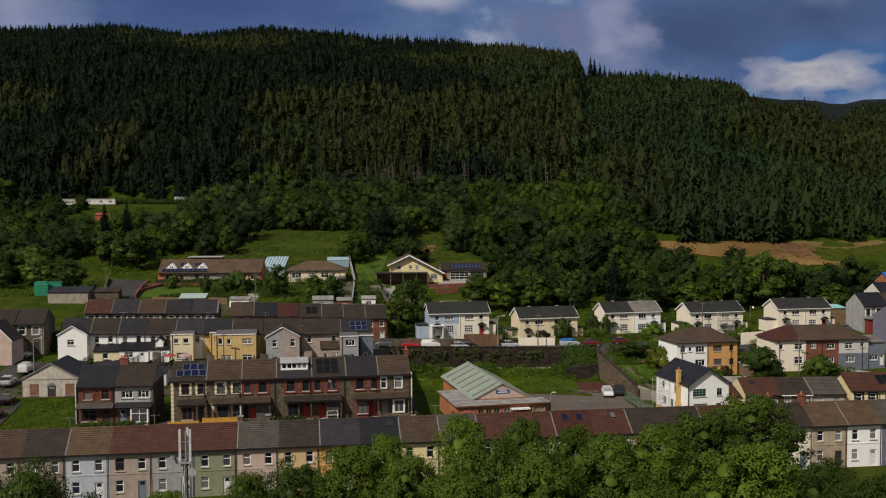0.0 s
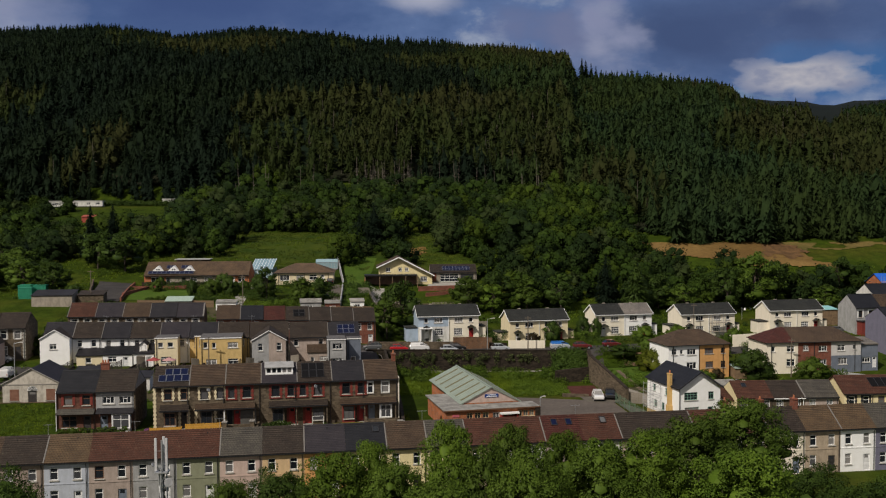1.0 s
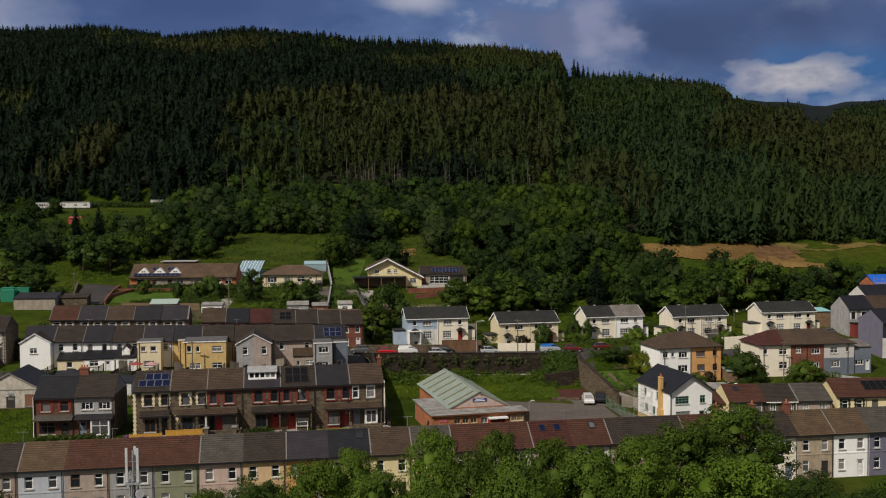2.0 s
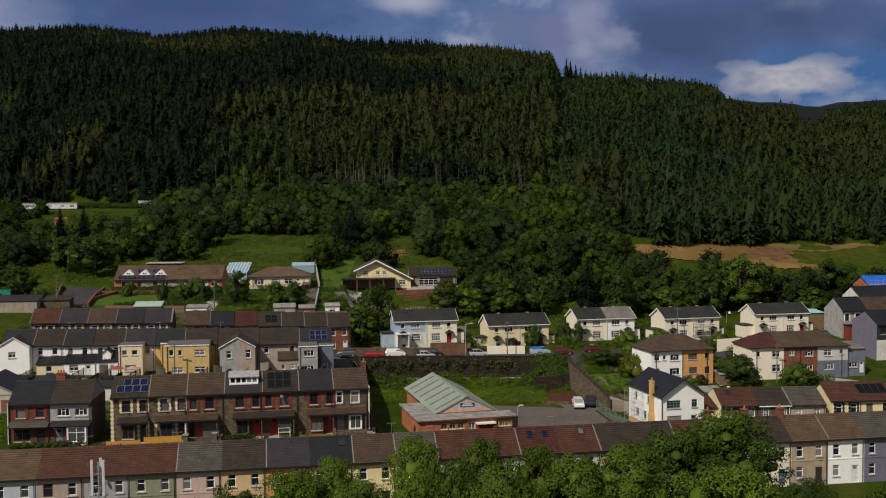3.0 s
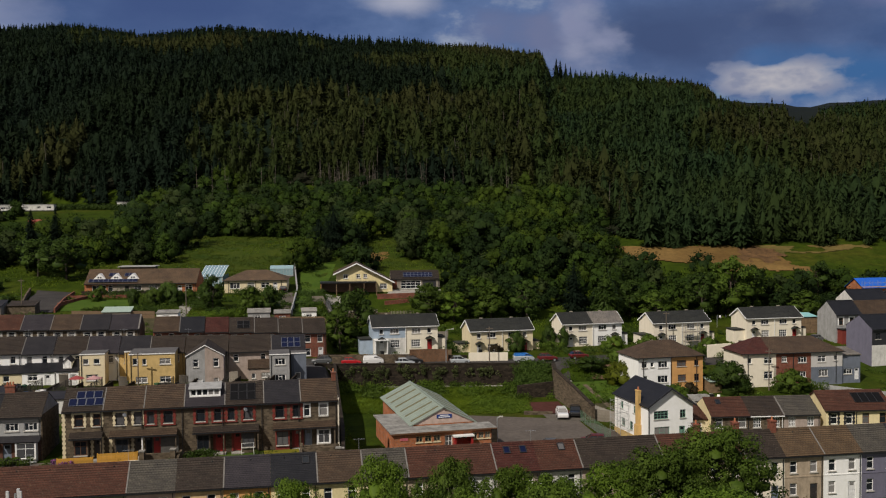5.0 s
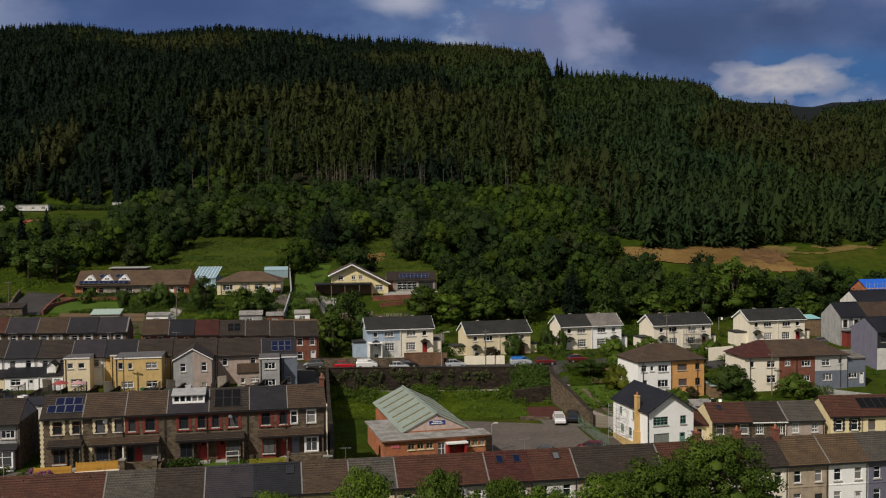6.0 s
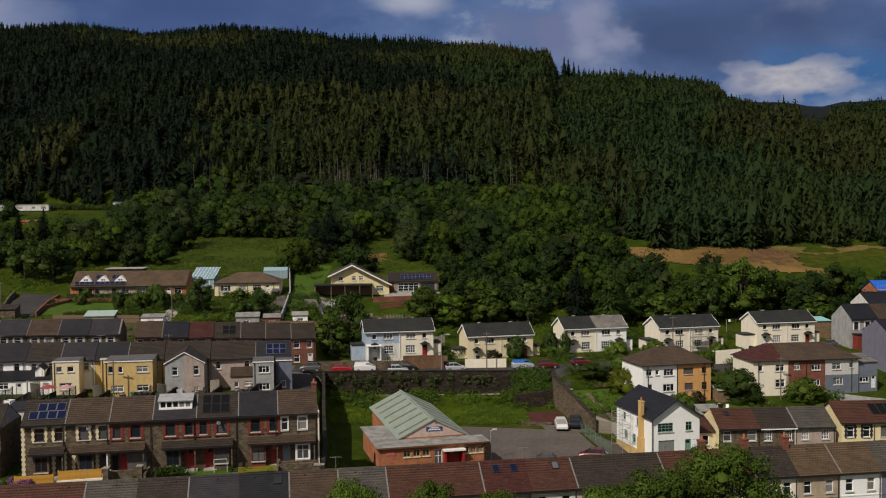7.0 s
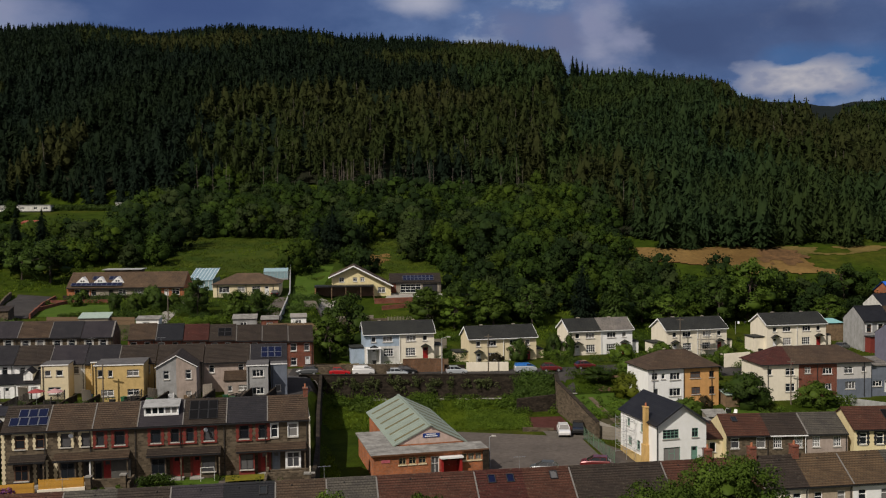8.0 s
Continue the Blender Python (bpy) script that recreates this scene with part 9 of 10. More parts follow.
board_fence([(-60.0, 203.0), (-45.0, 205.0)], 1.4, M_WOOD, "brown garden fence behind the terrace")
board_fence([(-16.5, 222.0), (-3.0, 224.5)], 1.2, M_GREYWOOD, "weathered garden fence below the bungalow")
wall_run("garden_wall", [(70.8, 179.2, gz(70.8, 179.2) + 1.1), (77.5, 176.2, gz(77.5, 176.2) + 1.1), (86.0, 172.8, gz(86.0, 172.8) + 1.1)], 0.4, 1.1, 0.25, M_GREYR, "long grey block garden wall beside the lawn")
wall_run("garden_wall", [(-3.4, 235.6, 13.9), (7.0, 237.3, 14.0)], 0.6, 1.2, 0.35, M_BRICK, "red brick terrace wall below the bungalow")
wall_run("garden_wall", [(-1.6, 231.6, 12.7), (3.8, 233.7, 13.0)], 0.6, 0.8, 0.35, M_BRICK, "red brick terrace wall by the garage")
wall_run("garden_wall", [(-66.5, 228.2, 15.8), (-46.0, 229.0, 15.6)], 1.0, 1.8, 0.35, M_WALLSTONE, "dark stone garden wall below the long bungalow")
wall_run("garden_wall", [(-19.2, 208.0, 13.4), (-20.8, 232.0, 15.8), (-25.0, 262.0, 19.8)], 1.0, 1.6, 0.25, M_GREYR, "grey block wall beside the drive")
wall_run("garden_wall", [(-66.0, 212.5, 14.8), (-62.0, 226.5, 15.6)], 1.0, 1.0, 0.3, M_BRICK, "low brick wall beside the steep drive")
wall_run("garden_wall", [(-22.2, 127.0, 4.9), (-22.4, 129.6, 5.1)], 1.0, 1.4, 0.25, M_STONE, "stone wall between front gardens")
wall_run("garden_wall", [(-8.2, 127.0, 4.9), (-8.6, 131.6, 5.2)], 1.0, 1.4, 0.25, M_STONE, "stone wall between front gardens")


def shed(x, y, a, w, d, h, rise, wall, roof, label, win=True):
    t = thing("shed", pose(x, y, gz(x, y), 0, 0, a), label, "shed", "garden sheds")
    bm = bmesh.new()
    hole = [(w * 0.3, h * 0.4, min(1.2, w * 0.4), h * 0.35)] if win else []
    wall_plane(bm, w, -1.2, h, hole)
    face(bm, (0, d, -1.2), (0, 0, -1.2), (0, 0, h), (0, d, h + rise))
    face(bm, (w, 0, -1.2), (w, d, -1.2), (w, d, h + rise), (w, 0, h))
    face(bm, (w, d, -1.2), (0, d, -1.2), (0, d, h + rise), (w, d, h + rise))
    part("wall", bm, wall, t)
    bm = bmesh.new()
    slab(bm, [(-0.15, -0.2, h + 0.05), (w + 0.15, -0.2, h + 0.05), (w + 0.15, d + 0.15, h + rise + 0.1), (-0.15, d + 0.15, h + rise + 0.1)], 0.07)
    part("roof", bm, roof, t)
    for q in hole:
        window(t, *q, style="two")
    return t


M_GREENSHED = plain("faded_green_sheet", (0.30, 0.38, 0.33), 0.6)
M_CYAN = plain("turquoise_sheet_roof", (0.25, 0.50, 0.50), 0.5)
shed(-54.4, 203.2, 4, 5.2, 2.8, 1.3, 0.7, M_GREYWOOD, M_GREENSHED, "long shed with faded green roof", False)
shed(-44.0, 202.6, 4, 4.0, 2.8, 1.6, 0.3, M_WHITE, M_FELT, "small white flat-roofed shed")
shed(-27.0, 204.0, 8, 4.2, 3.0, 1.9, 0.5, M_GREYR, M_FELT, "grey rendered garden shed with felt roof")
shed(-22.0, 204.6, 8, 3.0, 2.8, 1.8, 0.4, M_BRICK, M_FELT, "small red brick garden shed")
shed(-17.0, 207.0, 8, 2.8, 2.6, 1.8, 0.4, M_WHITE, M_CONCRETE, "small white garden shed with pale roof")
shed(85.6, 221.6, 8, 5.4, 4.0, 3.6, 0.4, M_WOOD, M_CYAN, "long shed with turquoise sheet roof", False)
shed(48.4, 166.5, 4, 3.0, 2.4, 1.9, 0.5, M_GREYWOOD, M_FELT, "small shed with pale grey roof")
shed(54.0, 176.5, 10, 2.2, 2.4, 1.9, 0.4, M_WOOD, M_GREENSHED, "brown garden shed beside the orange house", False)
shed(-31.5, 148.0, 9, 3.0, 3.0, 1.9, 0.4, M_DASH, M_FELT, "pebble-dashed outhouse in a back yard", False)
shed(-17.5, 149.0, 9, 4.0, 3.0, 2.0, 0.5, M_BRICK, M_TILE_GREY, "brick outhouse in a back yard", False)
shed(-45.0, 147.0, 6, 3.4, 3.0, 2.0, 0.5, M_WHITE_OLD, M_SLATE, "white outhouse in a back yard", False)
shed(-53.5, 149.5, 6, 3.4, 3.0, 2.0, 0.5, M_STONE, M_SLATE, "stone outhouse beside the chapel", False)
M_RUSTY = plain("rusty_sheet_roof", (0.28, 0.07, 0.04), 0.7)
shed(65.6, 164.6, 4, 3.6, 3.2, 1.9, 0.5, M_WHITE_OLD, M_RUSTY, "outhouse with rusty red sheet roof behind the cottages", False)
shed(74.0, 166.0, 4, 5.6, 3.0, 2.0, 0.5, M_DASH, M_RUSTY, "long outhouse with rusty red sheet roof behind the cottages", False)
wall_run("garden_wall", [(60.4, 199.4, 6.7), (65.2, 200.2, 6.9)], 0.8, 1.6, 0.25, M_PALECREAM, "low cream rendered garden wall beside the houses")
shed(61.0, 164.0, 4, 3.2, 3.0, 1.8, 0.4, M_DASH, M_FELT, "pebble-dashed outhouse behind the cottages", False)


def static_caravan(x, y, a, l, label):
    t = thing("static_caravan", pose(x, y, gz(x, y), 0, 0, a), label, "caravan", "caravans by the forest")
    ops = [(1.0, 0.95, 1.6, 0.85), (l * 0.5, 0.95, 1.2, 0.85), (l - 2.4, 0.95, 1.5, 0.85)]
    bm = bmesh.new()
    wall_plane(bm, l, 0.4, 2.35, ops)
    face(bm, (0, 3, 0.4), (0, 0, 0.4), (0, 0, 2.35), (0, 3, 2.35))
    face(bm, (l, 0, 0.4), (l, 3, 0.4), (l, 3, 2.35), (l, 0, 2.35))
    part("body", bm, M_WHITE_OLD, t)
    for q in ops:
        window(t, *q, style="two", sill=False)
    part("roof", boxes((-0.1, l + 0.1, -0.15, 3.15, 2.35, 2.48)), M_GREYR, t)
    part("skirt", boxes((0.1, l - 0.1, 0.1, 2.9, -1.0, 0.4)), M_GUTTER, t)


static_caravan(-136.0, 353.5, 3, 5.0, "white static caravan on the field edge")
static_caravan(-128.5, 354.0, 3, 11.0, "long white static caravan on the field edge")
static_caravan(-97.5, 359.0, 3, 4.5, "small white static caravan below the forest")
shed(-112.0, 318.0, 5, 4.0, 3.0, 1.8, 0.5, plain("rusty_red_barn", (0.30, 0.05, 0.03), 0.8), plain("rusty_sheet", (0.30, 0.06, 0.04), 0.7), "small rusty red field barn", False)


def container(x, y, a, m):
    t = thing("storage_container", pose(x, y, gz(x, y), 0, 0, a), "green steel storage container on the hillside yard", "container", "green containers")
    part("body", boxes((0, 2.6, 0, 2.4, -0.2, 2.3)), m, t)
    for i in range(9):
        part("rib", boxes((0.1 + i * 0.28, 0.2 + i * 0.28, -0.04, 0, 0.05, 2.2)), m, t)
    part("roof", boxes((-0.03, 2.63, -0.05, 2.43, 2.3, 2.38)), m, t)


M_TEAL = plain("green_container_paint", (0.02, 0.22, 0.13), 0.5)
container(-87.0, 209.6, 5, M_TEAL)
container(-84.0, 210.0, 5, M_TEAL)
container(-85.8, 207.0, 8, M_TEAL)


def building_site():
    """House shell under a blue tarpaulin, with scaffolding."""
    t = thing("unfinished_house", pose(107.5, 236.5, gz(108, 238) - 0.3, 0, 0, 8), "unfinished brick house with scaffolding and blue tarpaulin roof", "house")
    ops = [(1.2, 1.0, 1.6, 1.3), (5.0, 1.0, 1.6, 1.3), (1.2, 3.8, 1.6, 1.2), (5.0, 3.8, 1.6, 1.2)]
    bm = bmesh.new()
    wall_plane(bm, 9.0, -2, 5.4, ops)
    face(bm, (0, 7, -2), (0, 0, -2), (0, 0, 5.4), (0, 3.5, 7.4), (0, 7, 5.4))
    face(bm, (9, 0, -2), (9, 7, -2), (9, 7, 5.4), (9, 3.5, 7.4), (9, 0, 5.4))
    part("wall", bm, M_ORANGE_BRICK, t)
    bm = bmesh.new()
    slab(bm, [(-0.3, -0.4, 5.3), (9.3, -0.4, 5.3), (9.3, 3.5, 7.6), (-0.3, 3.5, 7.6)], 0.05)
    slab(bm, [(-0.3, 3.5, 7.6), (9.3, 3.5, 7.6), (9.3, 7.4, 5.3), (-0.3, 7.4, 5.3)], 0.05)
    part("tarpaulin", bm, plain("blue_tarpaulin", (0.01, 0.10, 0.50), 0.45), t, "blue tarpaulin roof cover")
    for i in range(6):
        for py in (-1.3, -0.2):
            bm = bmesh.new()
            prism(bm, (-0.6 + i * 2.0, py, -2), (-0.6 + i * 2.0, py, 7.2), 0.04, n=5)
            part("standard", bm, M_METAL, t)
    for z in (1.9, 3.9, 5.8):
        part("scaffold_board", boxes((-0.9, 9.9, -1.3, -0.2, z, z + 0.07)), M_YWOOD, t)
        bm = bmesh.new()
        prism(bm, (-0.9, -1.3, z + 1.0), (9.9, -1.3, z + 1.0), 0.035, n=5)
        part("guard_rail", bm, M_METAL, t)


building_site()

# scaffold at the front of one pair
sc = thing("scaffold_tower", pose(58.2, 206.3, gz(58.2, 206), 0, 0, 13), "metal scaffold tower before the cream house", "scaffold")
for i in range(3):
    for py in (0.0, 1.1):
        bm = bmesh.new()
        prism(bm, (i * 1.6, py, -0.5), (i * 1.6, py, 5.2), 0.04, n=5)
        part("standard", bm, M_METAL, sc)
for z in (1.6, 3.4):
    part("scaffold_board", boxes((-0.2, 3.4, 0.0, 1.1, z, z + 0.07)), M_GREYWOOD, sc)
    bm = bmesh.new()
    prism(bm, (-0.2, 0, z + 1.0), (3.4, 0, z + 1.0), 0.03, n=4)
    prism(bm, (0.0, 0, z), (1.6, 0, z - 1.7), 0.03, n=4)
    part("brace", bm, M_METAL, sc)


# greenhouse behind the brown bungalow
gh = thing("greenhouse", pose(-29.5, 251.0, gz(-28, 252), 0, 0, 4), "small glazed greenhouse behind the bungalow", "greenhouse")
part("frame", boxes((0, 5.5, 0, 0.06, 0, 0.3), (0, 5.5, 0, 0.06, 1.75, 1.85), *[(i * 0.78, i * 0.78 + 0.06, 0, 0.06, 0.3, 1.75) for i in range(8)]), M_METAL, gh)
part("pane", boxes((0.03, 5.47, 0.02, 0.04, 0.3, 1.75)), M_BLUEROOF, gh)
bm = bmesh.new()
slab(bm, [(0, -0.05, 1.85), (5.5, -0.05, 1.85), (5.5, 1.5, 2.6), (0, 1.5, 2.6)], 0.03)
slab(bm, [(0, 1.5, 2.6), (5.5, 1.5, 2.6), (5.5, 3.0, 1.85), (0, 3.0, 1.85)], 0.03)
part("glazed_roof", bm, M_BLUEROOF, gh)
part("side_wall", boxes((0, 0.05, 0.06, 3.0, 0, 1.85), (5.45, 5.5, 0.06, 3.0, 0, 1.85)), M_BLUEROOF, gh)


# washing line and garden chairs
wl = thing("washing_line", pose(70.5, 226.0, gz(70.5, 226.0) + 0.4, 0, 0, -10), "garden washing line with white and red clothes", "washing line")
for px in (0, 7.0):
    bm = bmesh.new()
    prism(bm, (px, 0, -0.4), (px, 0, 2.3), 0.05)
    part("post", bm, M_METAL, wl)
bm = bmesh.new()
prism(bm, (0, 0, 2.25), (7, 0, 2.25), 0.012, n=3)
part("line", bm, M_METAL, wl)
M_CLOTH_R = plain("red_cloth", (0.45, 0.03, 0.03), 0.9)
for i, (w, h2, m) in enumerate(((0.4, 0.5, M_UPVC), (0.35, 0.4, M_BLACKW), (0.45, 0.5, M_UPVC), (0.4, 0.45, M_UPVC), (0.9, 0.9, M_CLOTH_R))):
    bm = bmesh.new()
    n = 6
    for k in range(n):
        xa, xb = 0.4 + i * 1.3 + w * k / n, 0.4 + i * 1.3 + w * (k + 1) / n
        ya, yb = 0.05 * math.sin(k * 1.7 + i), 0.05 * math.sin((k + 1) * 1.7 + i)
        face(bm, (xa, ya, 2.25 - h2), (xb, yb, 2.25 - h2), (xb, 0, 2.25), (xa, 0, 2.25))
    bmesh.ops.remove_doubles(bm, verts=bm.verts, dist=0.001)
    bmesh.ops.solidify(bm, geom=bm.faces[:], thickness=0.01)
    part("cloth", bm, m, wl)


def garden_chair(x, y, a):
    t = thing("garden_chair", pose(x, y, gz(x, y), 0, 0, a), "white plastic garden chair on the lawn", "chair", "garden chairs")
    part("seat", boxes((0, 0.5, 0, 0.5, 0.40, 0.44)), M_UPVC, t)
    part("backrest", boxes((0, 0.5, 0.46, 0.5, 0.44, 0.9)), M_UPVC, t)
    for px, py in ((0, 0), (0.45, 0), (0, 0.45), (0.45, 0.45)):
        part("leg", boxes((px, px + 0.05, py, py + 0.05, -0.05, 0.40)), M_UPVC, t)


for x, y, a in ((53.0, 172.6, 20), (54.0, 172.9, -30), (53.6, 173.8, 170)):
    garden_chair(x, y, a)


# satellite dishes and aerials on the terraces
def dish(h, x, z):
    bm = bmesh.new()
    prism(bm, (x, -0.02, z), (x, -0.3, z + 0.05), 0.02, n=4)
    prism(bm, (x - 0.02, -0.3, z + 0.05), (x + 0.05, -0.38, z + 0.1), 0.24, 0.22, 12)
    part("satellite_dish", bm, M_METAL, h)


def aerial(h, x, y, z):
    bm = bmesh.new()
    prism(bm, (x, y, z - 0.4), (x, y, z + 1.3), 0.025, n=4)
    prism(bm, (x - 0.6, y, z + 1.2), (x + 0.6, y, z + 1.2), 0.018, n=4)
    for k in range(6):
        prism(bm, (x - 0.5 + k * 0.2, y - 0.22, z + 1.2), (x - 0.5 + k * 0.2, y + 0.22, z + 1.2), 0.01, n=3)
    part("aerial", bm, M_METAL, h)


for i in (5, 14, 21):
    dish(front_houses[i], 2.2, 4.6)
for i in (2, 4, 6, 11, 15, 19):
    aerial(front_houses[i], 4.5, 3.1, 7.6)
for i in (1, 4):
    dish(stone_row[i], 2.4, 5.0)
for i in (2, 5, 7):
    aerial(mid_row[i], 0.3, 3.5, 7.0)
# vent cowls and lead flashings on the lower terrace roofs
for i in range(len(front_houses)):
    bm = bmesh.new()
    vx = random.uniform(1.2, 3.6)
    prism(bm, (vx, 2.6, 7.0), (vx, 2.6, 7.42), 0.06, 0.06, 6)
    part("vent", bm, M_GUTTER, front_houses[i])

# front garden steps of the stone terrace
for sx in (-24.2, -15.6, -6.0):
    st = thing("garden_steps", pose(sx, 126.9 + 0.163 * (sx + 35.7), 3.1, 0, 0, 9.3), "grey concrete garden steps before the terrace", "steps", "garden steps")
    for k in range(5):
        part("step", boxes((0, 2.2, k * 0.32, 1.9, -0.6 + k * 0.19, -0.41 + k * 0.19)), M_CONCRETE, st)


# ---- hedges, ivy and rough grass ----
def hedge(x0, y0, x1, y1, h, w, material, label, seed):
    rg = np.random.default_rng(seed)
    d = math.hypot(x1 - x0, y1 - y0)
    n = max(3, int(d / 0.45))
    f = rg.uniform(0, 1, n * 2)
    c = np.stack([x0 + (x1 - x0) * f, y0 + (y1 - y0) * f, np.zeros(n * 2)], 1) + np.concatenate([rg.normal(size=(n * 2, 2)) * w * 0.22, rg.uniform(0.25, 0.85, (n * 2, 1)) * h], 1)
    c[:, 2] += ground(c[:, 0], c[:, 1])
    v, fc = leaf_cloud(rg, c, np.full(len(c), max(w, h) * 0.42), 90, 0.10)
    t = thing("hedge", pose(0, 0, 0), label, "hedge", "garden hedges")
    part_mesh("leaves", mesh_arrays("leaves", v, fc, material), None, t)
    bm = bmesh.new()
    for q in np.linspace(0.05, 0.95, max(2, int(d / 1.2))):
        px, py = x0 + (x1 - x0) * q, y0 + (y1 - y0) * q
        prism(bm, (px, py, gz(px, py) - 0.3), (px, py, gz(px, py) + h * 0.7), 0.05, 0.02, 5)
    part("stem", bm, M_BARK, t)
    return t


HEDGES = [(-21.2, 128.2, -17.9, 128.7, 1.2, 1.0, M_LEAF_D, "clipped dark green front garden hedge"), (-35.9, 126.0, -33.6, 126.2, 1.0, 1.2, plain("purple_flowers", (0.14, 0.035, 0.13), 0.8), "purple flowering bush in the front garden"),
          (-29.8, 127.2, -28.4, 127.4, 1.0, 0.9, M_LEAF_Y, "yellow-green front garden shrub row"), (-47.2, 126.4, -39.0, 127.0, 0.8, 1.0, M_LEAF, "low green garden hedge before the pair"),
          (43.0, 182.5, 52.0, 184.5, 1.4, 1.4, M_LEAF, "green hedge behind the hipped houses"), (33.8, 165.0, 44.0, 164.6, 1.0, 1.0, M_LEAF, "low green hedge behind the white house"),
          (-60.0, 207.5, -47.0, 208.5, 1.2, 1.4, M_LEAF, "green hedge behind the gardens"), (-34.0, 206.5, -28.5, 207.0, 1.5, 1.6, M_LEAF_B, "bright green garden hedge"), (-38.0, 205.0, -34.0, 205.6, 1.3, 1.6, M_LEAF_B, "bright round green garden hedge"),
          (37.5, 147.4, 40.0, 147.9, 1.0, 0.8, M_LEAF_D, "dark shrub bed before the white house"), (62.0, 201.0, 72.0, 203.0, 1.3, 1.2, M_LEAF, "green hedge between the gardens"),
          (-57.0, 228.5, -46.5, 229.0, 1.2, 1.2, M_LEAF_D, "dark hedge before the long bungalow"), (28.0, 199.2, 32.5, 200.8, 1.5, 1.5, M_LEAF, "green hedge between the pairs"), (10.5, 197.0, 14.6, 199.5, 1.8, 1.5, M_LEAF_D, "dark hedge between the pairs"),
          (64.0, 188.5, 72.5, 190.5, 1.5, 1.5, M_LEAF, "green hedge behind the hipped block"), (70.5, 177.2, 73.5, 177.4, 1.9, 1.8, M_LEAF_B, "bright green garden shrub row")]
for i, hd in enumerate(HEDGES):
    hedge(*hd, 200 + i)


def scatter(name, n, region, mask, sizes, per, leaf, material, label, seed, squash=0.8):
    """Many small clumps of leaves over a stretch of land, as one mesh."""
    rg = np.random.default_rng(seed)
    x, y = rg.uniform(region[0], region[1], n), rg.uniform(region[2], region[3], n)
    keep = np.array([mask(a, b2) for a, b2 in zip(x, y)])
    x, y = x[keep], y[keep]
    r = rg.uniform(*sizes, len(x))
    c = np.stack([x, y, ground(x, y) + r * 0.35], 1)
    v, f = leaf_cloud(rg, c, r, per, leaf, squash, 0.8)
    tagged(new(name, mesh_arrays(name, v, f, material)), label, "undergrowth", kind="stuff")


def grass_blades(name, n, region, mask, tall, material, label, seed, blades=9):
    """Tufts of upright grass over a stretch of land, as one mesh."""
    rg = np.random.default_rng(seed)
    x, y = rg.uniform(region[0], region[1], n), rg.uniform(region[2], region[3], n)
    keep = np.array([mask(a, b2) for a, b2 in zip(x, y)])
    x, y = np.repeat(x[keep], blades), np.repeat(y[keep], blades)
    x, y = x + rg.normal(size=len(x)) * tall * 0.7, y + rg.normal(size=len(x)) * tall * 0.7
    z = ground(x, y) - 0.02
    a, h = rg.uniform(0, 6.28, len(x)), tall * rg.uniform(0.4, 1.3, len(x))
    w = np.stack([np.cos(a), np.sin(a), np.zeros(len(x))], 1) * (tall * 0.16)
    p = np.stack([x, y, z], 1)
    lean = np.stack([rg.normal(size=len(x)) * 0.5, rg.normal(size=len(x)) * 0.5, np.ones(len(x))], 1) * h[:, None]
    v = np.stack([p - w, p + w, p + lean], 1).reshape(-1, 3)
    tagged(new(name, mesh_arrays(name, v, np.arange(len(v)).reshape(-1, 3), material)), label, "grass", kind="stuff")


on_drive = lambda x, y: 205 < y < 238 and -71.6 - 0.30 * (y - 208) < x < -64.4 - 0.18 * (y - 208)
on_lawn = lambda x, y: 207.5 < y < 221.5 and -66 < x < -51
nz = lambda x, y, s, o: noise.noise(Vector((x * s, y * s, o)))
field = lambda x, y: -3.0 - 0.11 * (y - 133) < x < 27 and 143 < y < 181.5 and not (-2 < x + 0.22 * (y - 142) < 15.5 and y < 167.5) and not (11 < x and y < 167.5) and not (x > 21.5 and y > 165)
scatter("field_weeds", 2000, (-8, 28, 143, 182), lambda x, y: field(x, y) and nz(x, y, 0.22, 2.5) > -0.12, (0.16, 0.46), 36, 0.075, M_WEED, "clumps of weeds in the hall field", 311, 0.6)
scatter("wall_scrub", 420, (-8, 29, 174.5, 182), lambda x, y: nz(x, y, 0.2, 8.0) > 0.26 - 0.06 * (y - 178) - (0.3 if x < 0 else 0.0), (0.4, 1.3), 90, 0.12, M_LEAF_B, "bushes growing against the retaining wall", 312, 0.95)
scatter("field_weeds", 340, (-8, 28, 143, 182), lambda x, y: field(x, y) and nz(x, y, 0.30, 17.0) > 0.12, (0.35, 0.95), 60, 0.10, M_LEAF_B, "tall nettles and brambles in the hall field", 313, 0.7)
grass_blades("rough_grass", 19000, (-8, 28, 143, 182), field, 0.36, M_BLADE, "rough uncut grass and weeds in the hall field", 301)
scatter("wall_scrub", 900, (-8, 29, 174, 182), lambda x, y: nz(x, y, 0.25, 1.0) > 0.36 - 0.07 * (y - 177) - (0.3 if x < -1 else 0.0), (0.3, 1.1), 55, 0.12, M_LEAF, "dark scrub along the foot of the retaining wall", 302)
scatter("wall_ivy", 240, (20.5, 28, 178, 184.5), lambda x, y: True, (0.5, 1.0), 60, 0.12, M_LEAF, "ivy and bramble hanging over the wall corner", 303)
verge_m = lambda x, y: (nz(x, y, 0.12, 4.0) > 0.0) and not on_drive(x, y) and not on_lawn(x, y) and not (-68 < x < -40 and 228 < y < 243) and not (-36 < x < 14 and 228 < y < 258) and not (60 < x < 122 and y > 262)
grass_blades("rough_grass", 9000, (-110, 120, 206, 292), verge_m, 0.5, M_BLADE, "tall rough grass on the hillside", 304)
